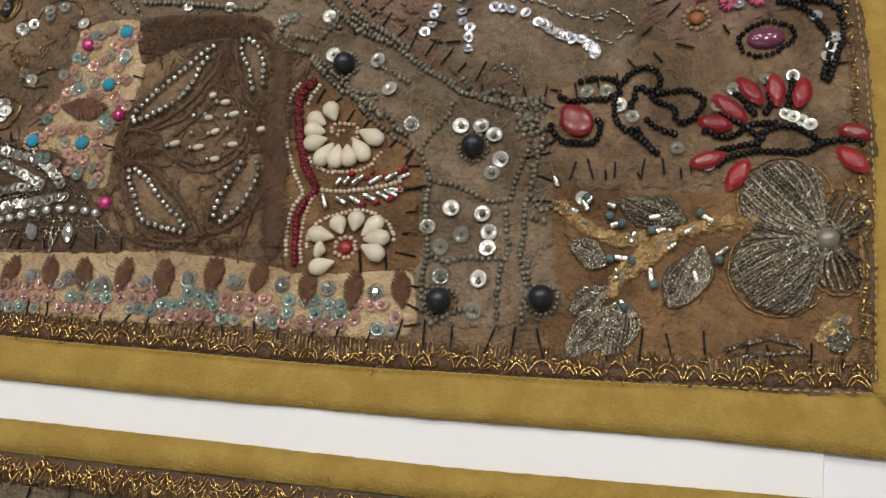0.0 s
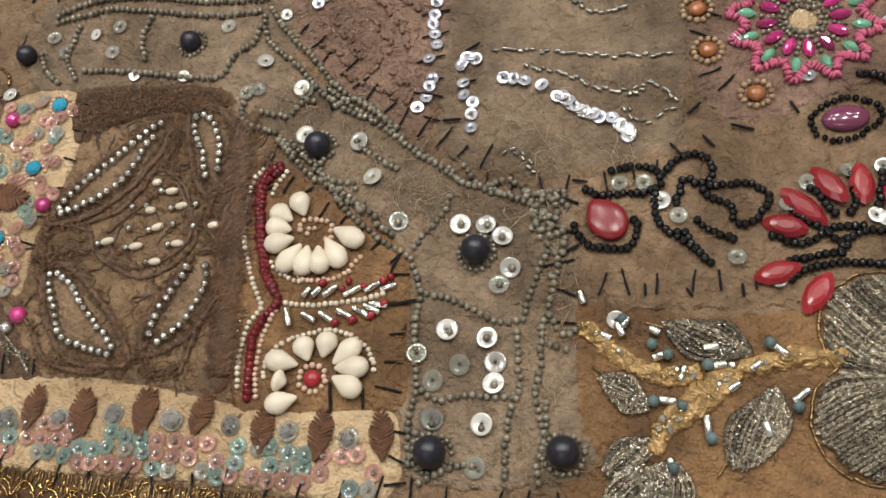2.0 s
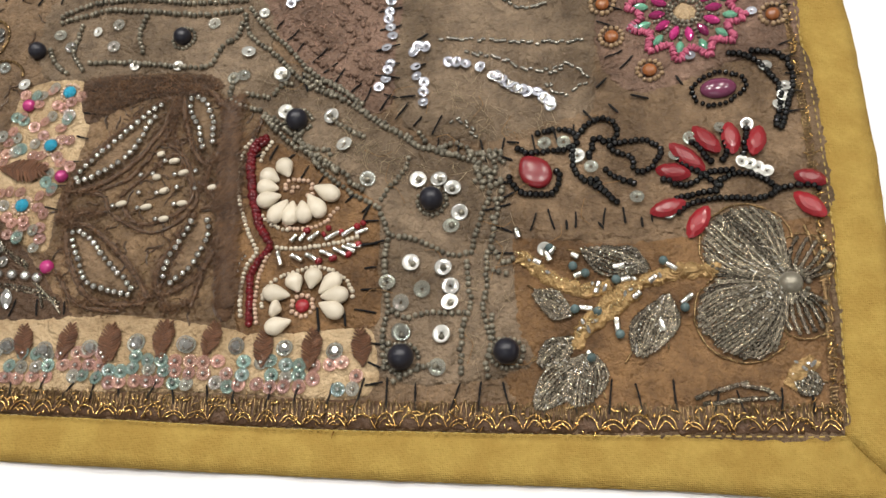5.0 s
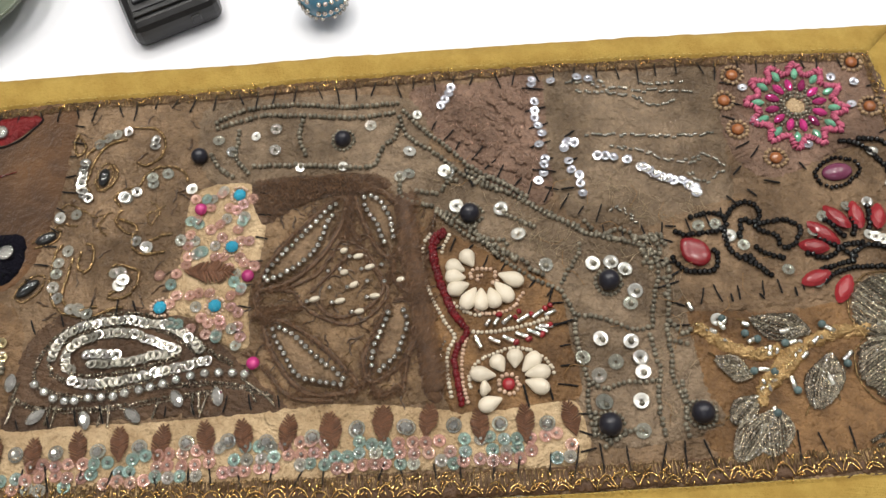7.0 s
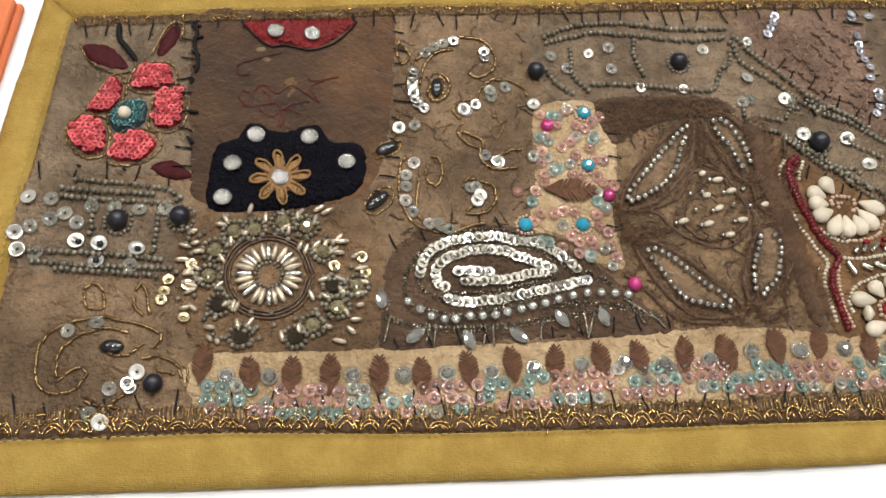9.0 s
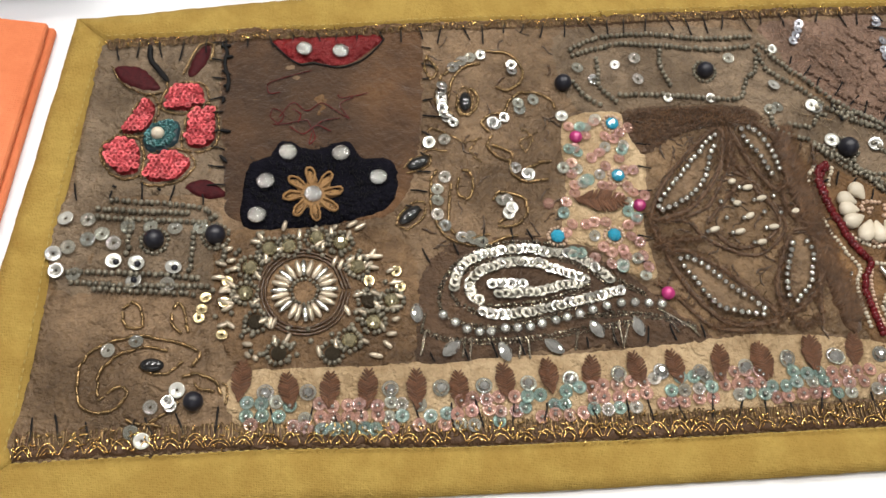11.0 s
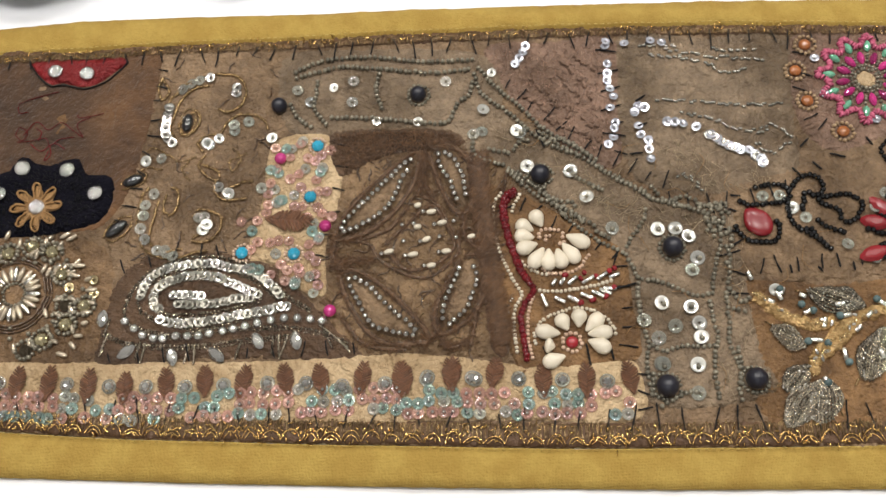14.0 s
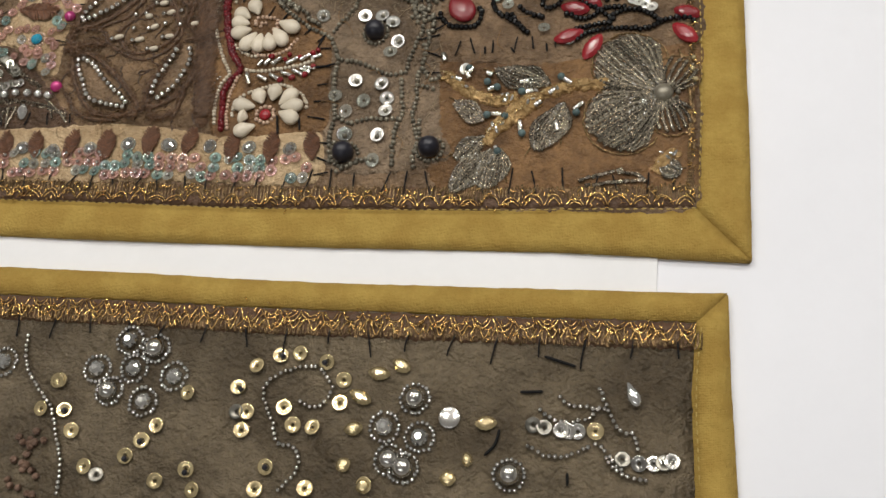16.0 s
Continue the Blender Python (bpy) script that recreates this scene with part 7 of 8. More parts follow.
for x, y, length, a in [(130.6, 40.9, 13.8, 18.6), (141.2, 35.4, 14.4, 60.9), (132.6, 55.6, 13.5, -10.6), (137.6, 61.8, 17.1, -38.6), (144.5, 69, 15.4, -51.3), (153.4, 70, 13.8, -82.5), (162.4, 69, 14, -102.8), (180.4, 53.8, 12.3, -14.1), (179.6, 43.3, 14.6, -44.2)]:
    bit(black_patch, 'petal_stone', 'marquise', 'redgem', x, y, length * 0.98, 7.2, 4.2, a, z=1.2, tilt=7)
string(black_patch, 'blackbead', [(152.6, 107.5), (159.9, 106.1), (166.9, 100.3), (171.2, 93.1), (171.6, 84.7), (169.6, 74.9)], size=2.75, each=True, pitch=2.0)
string(black_patch, 'blackbead', [(161.4, 108.4), (171.2, 107.5), (175.6, 101.7), (176.5, 93.2), (173.9, 83.3), (171.1, 73.6)], size=2.75, each=True, pitch=2.0)
string(black_patch, 'blackbead', [(128.3, 52.2), (137.8, 50.7), (146.5, 56.2), (154.9, 57.1)], size=2.75, each=True, pitch=2.0)
string(black_patch, 'blackbead', [(133.6, 61.4), (141.7, 55.6), (149.7, 50.4)], size=2.75, each=True, pitch=2.0)
string(black_patch, 'blackbead', [(138.9, 68.6), (146.8, 59.7)], size=2.75, each=True, pitch=2.0)
string(black_patch, 'blackbead', [(150.1, 73.4), (152, 65.2), (149.2, 59.7)], size=2.75, each=True, pitch=2.0)
string(black_patch, 'blackbead', [(159.2, 74.9), (157.9, 63.9)], size=2.75, each=True, pitch=2.0)
string(black_patch, 'blackbead', [(147.1, 47.7), (149.9, 53), (157.2, 55.8), (165.3, 53.3), (168.4, 48.5), (161.1, 45.3), (149.3, 45.6)], size=2.75, each=True, pitch=2.0)
string(black_patch, 'blackbead', [(168.5, 49.3), (178, 50.8), (183.7, 49.6)], size=2.75, each=True, pitch=2.0)
string(black_patch, 'blackbead', [(132.7, 44.8), (139.9, 46.3), (148.4, 49)], size=2.75, each=True, pitch=2.0)
string(black_patch, 'blackbead', [(133.5, 39), (140.9, 43.6), (149.3, 45.6)], size=2.75, each=True, pitch=2.0)
for x, y in [(167, 101.7), (173.5, 92.3), (172.7, 88.3), (171.1, 84.4), (157.1, 60.6), (159.9, 59.6), (162.6, 58), (165.6, 56.5), (159.3, 76.2)]:
    bit(black_patch, 'sequin', "sequin", 'seq', x, y, 5, z=1, tilt=13)
for x, y in [(149.7, 74.2), (138.5, 69.7), (133.2, 62.3), (131.1, 39)]:
    bit(black_patch, 'sequin', "sequin", 'clearseq', x, y, 5, z=1, tilt=13)

# silver wire leaves on gold stem
threads("silver_coil", [[(124.2, 16.8), (109.1, 14.2), (100.6, 22.5)], [(124.2, 16.8), (110.1, 15.9), (100, 23.2)], [(124.2, 16.8), (111.1, 17.4), (99.7, 23.9)], [(124.2, 16.9), (112.1, 18.8), (100, 24.5)], [(124.2, 16.9), (113.2, 20.1), (100.9, 24.9)], [(124.3, 16.9), (114.2, 21.3), (102.4, 25.2)], [(124.4, 16.9), (115.3, 22.3), (104.3, 25.3)], [(124.5, 16.9), (116.4, 23.3), (106.6, 25.2)], [(124.6, 16.9), (117.5, 24.1), (109, 24.9)], [(124.7, 16.9), (118.7, 24.8), (111.4, 24.5)]], 0.74, "silver", copper_patch, z=0.9, wobble=0.35, coil=0.2, seg=6)
glints(copper_patch, [[(124.2, 16.8), (109.1, 14.2), (100.6, 22.5)], [(124.2, 16.8), (111.1, 17.4), (99.7, 23.9)], [(124.2, 16.9), (113.2, 20.1), (100.9, 24.9)], [(124.4, 16.9), (115.3, 22.3), (104.3, 25.3)], [(124.6, 16.9), (117.5, 24.1), (109, 24.9)]], 30, "steel", 374)
tube('gold_edging', [[(125.4, 16.5), (94.9, 23.9)], [(125.4, 16.5), (108.2, 26.3)]], 0.45, 'oldgold', copper_patch, z=0.6)
threads("silver_coil", [[(98.1, -0.4), (92.2, 7.8), (84.6, 8.1)], [(98.1, -0.4), (91.8, 6.4), (83.9, 7.9)], [(98.1, -0.4), (91.5, 5), (83.4, 7.4)], [(98.1, -0.4), (91.4, 3.6), (83.2, 6.6)], [(98.1, -0.5), (91.3, 2.3), (83.6, 5.6)], [(98.1, -0.6), (91.3, 1.1), (84.3, 4.4)], [(98.2, -0.6), (91.4, -0.1), (85.4, 3.1)], [(98.2, -0.7), (91.6, -1.2), (86.7, 1.9)], [(98.3, -0.7), (91.9, -2.3), (88.1, 0.8)]], 0.74, "silver", copper_patch, z=0.9, wobble=0.35, coil=0.2, seg=6)
glints(copper_patch, [[(98.1, -0.4), (92.2, 7.8), (84.6, 8.1)], [(98.1, -0.4), (91.5, 5), (83.4, 7.4)], [(98.1, -0.5), (91.3, 2.3), (83.6, 5.6)], [(98.2, -0.6), (91.4, -0.1), (85.4, 3.1)], [(98.3, -0.7), (91.9, -2.3), (88.1, 0.8)]], 27, "steel", 377)
tube('gold_edging', [[(98.8, -0.8), (81.4, 10.1)], [(98.8, -0.8), (85.7, 1.1)]], 0.45, 'oldgold', copper_patch, z=0.6)
threads("silver_coil", [[(130.2, 8.2), (119, -2.1), (118.5, -13.2)], [(130.3, 8.1), (120.4, -2.5), (118.9, -14.1)], [(130.3, 8.1), (121.7, -2.8), (119.4, -14.8)], [(130.3, 8), (123.1, -3), (120.1, -15.3)], [(130.4, 8), (124.4, -3.1), (121, -15.5)], [(130.4, 8), (125.7, -3.2), (122.1, -15.5)], [(130.5, 8), (127, -3.1), (123.2, -15.2)], [(130.5, 8.1), (128.3, -3), (124.5, -14.6)], [(130.6, 8.1), (129.5, -2.9), (125.8, -13.7)], [(130.7, 8.2), (130.7, -2.6), (127.1, -12.6)], [(130.7, 8.2), (131.9, -2.3), (128.4, -11.3)], [(130.8, 8.3), (133.1, -1.9), (129.5, -10)], [(130.9, 8.4), (134.2, -1.4), (130.6, -8.6)]], 0.74, "silver", copper_patch, z=0.9, wobble=0.35, coil=0.2, seg=6)
glints(copper_patch, [[(130.2, 8.2), (119, -2.1), (118.5, -13.2)], [(130.3, 8.1), (121.7, -2.8), (119.4, -14.8)], [(130.4, 8), (124.4, -3.1), (121, -15.5)], [(130.5, 8), (127, -3.1), (123.2, -15.2)], [(130.6, 8.1), (129.5, -2.9), (125.8, -13.7)], [(130.7, 8.2), (131.9, -2.3), (128.4, -11.3)], [(130.9, 8.4), (134.2, -1.4), (130.6, -8.6)]], 39, "steel", 380)
tube('gold_edging', [[(130.9, 9.3), (115.9, -18)], [(130.9, 9.3), (130.6, -12.4)]], 0.45, 'oldgold', copper_patch, z=0.6)
threads("silver_coil", [[(98.5, -8.6), (89.9, -10.6), (86.6, -16.5)], [(98.4, -8.7), (90.6, -11.6), (86.3, -17.6)], [(98.4, -8.7), (91.3, -12.6), (86.1, -18.7)], [(98.4, -8.8), (92.1, -13.4), (86.3, -19.6)], [(98.5, -8.8), (93, -14.2), (86.9, -20.2)], [(98.5, -8.8), (93.8, -15), (87.8, -20.5)], [(98.6, -8.8), (94.8, -15.6), (88.9, -20.5)], [(98.6, -8.8), (95.7, -16.2), (90.2, -20.1)], [(98.7, -8.8), (96.7, -16.7), (91.5, -19.6)]], 0.74, "silver", copper_patch, z=0.9, wobble=0.35, coil=0.2, seg=6)
glints(copper_patch, [[(98.5, -8.6), (89.9, -10.6), (86.6, -16.5)], [(98.4, -8.7), (91.3, -12.6), (86.1, -18.7)], [(98.5, -8.8), (93, -14.2), (86.9, -20.2)], [(98.6, -8.8), (94.8, -15.6), (88.9, -20.5)], [(98.7, -8.8), (96.7, -16.7), (91.5, -19.6)]], 27, "steel", 383)
tube('gold_edging', [[(99.1, -8.2), (83.9, -18.4)], [(99.1, -8.2), (89.8, -22.1)]], 0.45, 'oldgold', copper_patch, z=0.6)
threads("silver_coil", [[(104.3, -14.7), (89.9, -20.9), (85.9, -31.9)], [(104.3, -14.8), (91.1, -21.8), (85.7, -33)], [(104.3, -14.8), (92.3, -22.6), (85.8, -34)], [(104.3, -14.9), (93.5, -23.3), (86, -34.8)], [(104.3, -14.9), (94.8, -24), (86.6, -35.3)], [(104.4, -14.9), (96, -24.5), (87.5, -35.6)], [(104.4, -14.9), (97.2, -25), (88.6, -35.6)], [(104.5, -14.9), (98.4, -25.5), (90, -35.2)], [(104.6, -14.8), (99.6, -25.8), (91.5, -34.6)], [(104.6, -14.8), (100.8, -26.1), (93.1, -33.7)], [(104.7, -14.8), (102, -26.3), (94.7, -32.7)], [(104.8, -14.7), (103.3, -26.4), (96.2, -31.6)]], 0.74, "silver", copper_patch, z=0.9, wobble=0.35, coil=0.2, seg=6)
glints(copper_patch, [[(104.3, -14.7), (89.9, -20.9), (85.9, -31.9)], [(104.3, -14.8), (92.3, -22.6), (85.8, -34)], [(104.3, -14.9), (94.8, -24), (86.6, -35.3)], [(104.4, -14.9), (97.2, -25), (88.6, -35.6)], [(104.6, -14.8), (99.6, -25.8), (91.5, -34.6)], [(104.7, -14.8), (102, -26.3), (94.7, -32.7)]], 36, "steel", 386)
tube('gold_edging', [[(105.3, -13.8), (81.7, -35.9)], [(105.3, -13.8), (94.3, -35.4)]], 0.45, 'oldgold', copper_patch, z=0.6)
threads("silver_coil", [[(104.9, -14.7), (97.1, -23.9), (98.1, -32.5)], [(104.9, -14.8), (98.8, -24.1), (98.8, -33.2)], [(105, -14.8), (100.4, -24.1), (99.8, -33.7)], [(105, -14.8), (101.9, -24), (101.1, -33.9)], [(105.1, -14.8), (103.5, -23.8), (102.4, -33.6)], [(105.2, -14.8), (104.9, -23.5), (103.9, -32.9)], [(105.3, -14.7), (106.4, -23), (105.4, -31.8)], [(105.3, -14.6), (107.8, -22.5), (106.8, -30.5)], [(105.4, -14.6), (109.1, -21.8), (108, -28.9)], [(105.4, -14.5), (110.4, -21), (109, -27.3)]], 0.74, "silver", copper_patch, z=0.9, wobble=0.35, coil=0.2, seg=6)
glints(copper_patch, [[(104.9, -14.7), (97.1, -23.9), (98.1, -32.5)], [(105, -14.8), (100.4, -24.1), (99.8, -33.7)], [(105.1, -14.8), (103.5, -23.8), (102.4, -33.6)], [(105.3, -14.7), (106.4, -23), (105.4, -31.8)], [(105.4, -14.6), (109.1, -21.8), (108, -28.9)]], 30, "steel", 389)
tube('gold_edging', [[(105.3, -13.8), (96.5, -36.5)], [(105.3, -13.8), (109.9, -30.2)]], 0.45, 'oldgold', copper_patch, z=0.6)
def lobe(bx, by, cx, cy, n):
    """A round petal of coiled wire: strands run from the button to the far rim."""
    mid, reach = math.atan2(cy - by, cx - bx), math.dist((bx, by), (cx, cy)) * 0.82
    c, s = math.cos(mid), math.sin(mid)
    for k in range(n):
        v = (-1 + 2 * k / (n - 1)) * reach
        u = math.sqrt(max(0.0, reach * reach - v * v)) * rng.uniform(0.93, 1.03)
        at = lambda p, q: (cx + c * p - s * q, cy + s * p + c * q)
        tube("silver_coil", [[(bx + c * 3 - s * v * 0.2, by + s * 3 + c * v * 0.2), at(-reach * 0.35, v * 0.72), at(0.2 * u, v * 0.98), at(u, v)]], 0.8, "silver", copper_patch, z=0.9 + 0.5 * (k % 2), wobble=0.35, coil=0.2, seg=6)
    string(copper_patch, "oldgold", [(cx + (reach + 0.7) * math.cos(mid + b), cy + (reach + 0.7) * math.sin(mid + b)) for b in (-2.2, -1.6, -1, -0.4, 0.2, 0.8, 1.4, 2.0)], size=1.0, length=2.0, shape="bugle", name="gold_edging")

glints(copper_patch, [[(171.4, 12.9), (155.9 + d, 1.2 + e)] for d, e in ((-9, 6), (-9, -6), (0, 9), (0, -9), (-11, 0), (0, 0), (4, 5), (4, -5))], 60, "steel", 392, z=2.2)
glints(copper_patch, [[(171.4, 12.9), (157.9 + d, 26.6 + e)] for d, e in ((-9, 6), (-9, -6), (0, 9), (0, -9), (-11, 0), (0, 0), (4, 5), (4, -5))], 60, "steel", 393, z=2.2)
lobe(171.4, 12.9, 155.9, 1.2, 25)
lobe(171.4, 12.9, 157.9, 26.6, 23)
lobe(171.4, 12.9, 174.9, 2.8, 8)
lobe(171.4, 12.9, 176.9, 22.5, 7)
bit(copper_patch, "button", "ball", "grey", 171.4, 12.9, 8, 8, 6, z=1.5)
string(copper_patch, "grey", ring(171.4, 12.9, 6), size=2.2, closed=True)
def gold_tape(line, half):
    """A flattened, crumpled strip of gold tape along a line, with ragged edges and flakes of bare foil."""
    left, right = [], []
    for i, (x, y, a) in enumerate(spline(line, 2.2)):
        c, s_ = math.cos(radians(a)), math.sin(radians(a))
        u, v = half * rng.uniform(0.75, 1.15), half * rng.uniform(0.75, 1.15)
        left.append((x - s_ * u, y + c * u))
        right.append((x + s_ * v, y - c * v))
    patch(copper_patch, "gold_tape", "goldfoil", left + right[::-1], z=1.3, puff=1.1, cell=1.0, thick=0.7, drop=1.6, sharp=True, ragged=0.5, label="crumpled gold tape stem")
    for x, y in along(line, half * 1.6, 4, int(abs(line[0][0]) * 10)):
        bit(copper_patch, "foil_flake", "gem", "crystal", x, y, rng.uniform(1.6, 3.4), 1.5, 1.0, rng.uniform(0, 180), z=2.6, tilt=35)


gold_tape([(76.8, 21.9), (81.6, 19.7), (87.9, 13.8), (97, 9.7), (104.2, 8.7), (111.3, 10.8)], 3.0)
glints(copper_patch, [[(76.8, 21.9), (81.6, 19.7), (87.9, 13.8), (97, 9.7), (104.2, 8.7), (111.3, 10.8)]], 26, "goldseq", 400, z=3.2)
gold_tape([(99.3, -14), (101.1, -6.5), (107.3, 1.4), (115.6, 8.9), (124, 13.3), (132.3, 16.2), (143.3, 17.8), (149.8, 19)], 3.0)
glints(copper_patch, [[(99.3, -14), (101.1, -6.5), (107.3, 1.4), (115.6, 8.9), (124, 13.3), (132.3, 16.2), (143.3, 17.8), (149.8, 19)]], 26, "goldseq", 402, z=3.2)
gold_tape([(99.1, -8.2), (106, -3.2), (112.9, 3.4), (121.2, 10.1)], 3.0)
glints(copper_patch, [[(99.1, -8.2), (106, -3.2), (112.9, 3.4), (121.2, 10.1)]], 26, "goldseq", 404, z=3.2)
gold_tape([(168.8, -24.1), (172.9, -17.8), (179.2, -12.6)], 3.0)
for x, y, length, a in [(76.8, 30.4, 4.4, -69.9), (88.4, 21.2, 4.4, -61.7), (99.8, 14.4, 4.7, 23.8), (106.2, 9.6, 4.8, 78), (102.6, 2, 5, -4.6), (113.3, -4.1, 5.9, -82.1), (125.3, 13.6, 3.8, 41.8), (131.6, 18.3, 5, -34.3), (136.9, 6.3, 5.7, 44.3), (104.6, -15.7, 4.5, -62.3), (128.6, -3.5, 4.4, -72.8), (115.9, 12.9, 3.7, 15.5), (84.6, 19, 3.4, -24.3), (89.7, 23.4, 3.6, -113), (98, 21.5, 3.3, -25), (113.4, 18, 4.4, 10.5), (119.8, 7.2, 3.8, 41.8)]:
    bit(copper_patch, 'silver_bugle', 'bugle', 'steel', x, y, length, 2.6, 2.6, a, z=1.2)
for x, y in [(98.7, 1.4), (128.9, 20.1), (136.2, 3.1), (106.6, 0.6), (112.7, 12.5), (101.9, 14.8), (88.9, 24.3), (114.4, -7.5), (97.4, 17.6), (104.9, -16.3)]:
    bit(copper_patch, 'bead', 'bead', 'tealbead', x, y, 3.5, 3.5, 3.5, z=1.6)
for x, y in [(87.1, 24.2)]:
    bit(copper_patch, 'sequin', "sequin", 'seq', x, y, 5.4, z=1, tilt=13)
threads("silver_coil", [[(170.2, -19.2), (176, -17.8), (179.5, -20.8)], [(170.2, -19.3), (175.7, -18.9), (179.8, -21.7)], [(170.2, -19.3), (175.4, -19.9), (180, -22.6)], [(170.2, -19.4), (175.1, -20.8), (179.9, -23.5)], [(170.2, -19.4), (174.6, -21.8), (179.6, -24.3)], [(170.2, -19.5), (174.2, -22.6), (178.9, -25)], [(170.1, -19.5), (173.6, -23.4), (178.1, -25.5)], [(170.1, -19.5), (173, -24.2), (177.1, -25.8)], [(170, -19.5), (172.4, -24.9), (176.1, -26)]], 0.74, "silver", copper_patch, z=0.9, wobble=0.35, coil=0.2, seg=6)
glints(copper_patch, [[(170.2, -19.2), (176, -17.8), (179.5, -20.8)], [(170.2, -19.3), (175.4, -19.9), (180, -22.6)], [(170.2, -19.4), (174.6, -21.8), (179.6, -24.3)], [(170.1, -19.5), (173.6, -23.4), (178.1, -25.5)], [(170, -19.5), (172.4, -24.9), (176.1, -26)]], 27, "steel", 410)
tube('gold_edging', [[(169.7, -19.2), (181.6, -21.2)], [(169.7, -19.2), (177.5, -27.5)]], 0.45, 'oldgold', copper_patch, z=0.6)
string(copper_patch, 'silver', [(139.5, -29), (148.1, -24.9), (156.8, -22.1)], size=1.8, length=2.6, shape='bugle', name='silver_coil')
string(copper_patch, 'silver', [(141.9, -30.6), (152.7, -28.5), (163.6, -27.3)], size=1.8, length=2.6, shape='bugle', name='silver_coil')
string(copper_patch, 'silver', [(154.6, -23.4), (161.3, -24.4), (165.8, -27.9)], size=1.8, length=2.6, shape='bugle', name='silver_coil')
string(copper_patch, 'oldgold', [(177.6, 35.6), (180.1, 24.9), (182.8, 9.1), (182.6, -6.2)], size=1.2, length=2.4, shape='bugle')
for x, y in [(183.3, 30.8), (183, 24.9), (184.3, 19.6)]:
    bit(copper_patch, 'bead', 'bead', 'goldseq', x, y, 2.6, 2.6, 2.6, z=1.6)

# cream strip: satin leaves, rhinestones and clear sequins
for x, y in [(-275.5, -16.8), (-257.9, -21.5), (-242.7, -21.9), (-228.5, -22.1), (-210.2, -23.1), (-194.1, -23.6), (-176, -21.3), (-159, -20), (-142.3, -19.8), (-123.8, -18.6), (-108.5, -18.3), (-90.4, -17.4), (-73.9, -17.9), (-52.4, -15.5), (-33.8, -14.2), (-72.3, -16.9), (-51.8, -15), (-13, -17.1), (5.2, -16.5), (23.6, -15.2)]:
    bit(strip_patch, "satin_leaf", "leaf", "leaf", x, y, 14.8 + rng.uniform(-1, 1), 8.0, 6, 90 + rng.uniform(-12, 12), z=0.8)
for x, y in [(-266.5, -22.1), (-250.8, -22.6), (-220, -22.6), (-200.9, -23.2), (-184.5, -23.1), (-167.4, -22.9), (-150.7, -21.6), (-131.6, -20.4), (-114.7, -20.2), (-99, -21.1), (-80.5, -19.8), (-62.5, -16.6), (-43.3, -16.7), (-62.8, -17.4), (-42, -17.2), (-23.4, -16.6), (-5, -16.8), (14, -17.2)]:
    bit(strip_patch, "sequin", "sequin", "clearseq", x, y, 6.6, z=0.7, tilt=8)
    bit(strip_patch, "rhinestone", "gem", "crystal", x, y, 5.2, 5.2, 6.4, z=1.1, tilt=22)
STRIP = [(-275.1, -30.4), (-245, -33), (-207.1, -33.7), (-172.7, -33), (-141.9, -30.4), (-108.2, -28.5), (-73.9, -27.1), (-73.4, -28.2), (-38.5, -27.8), (-4.3, -27.6), (24.5, -27.3)]
for row, (off, count) in enumerate(((5.2, 2), (0.6, 2), (-3.6, 1))):
    for i, (x, y, a) in enumerate(spline(STRIP, 5.2)):
        if (i + row) % 9 == 4 or rng.random() < 0.08:
            continue
        kind = "pinkseq" if (i // 5 + row // 2) % 2 else ("greenseq" if rng.random() < 0.75 else "clearseq")
        px, py = x + rng.uniform(-1, 1), y + off + rng.uniform(-0.8, 0.8)
        bit(strip_patch, "sequin", "sequin", kind, px, py, 5.4, z=0.9, tilt=10)
        bit(strip_patch, "bead", "bead", "crystal", px, py, 1.7, z=1.7)


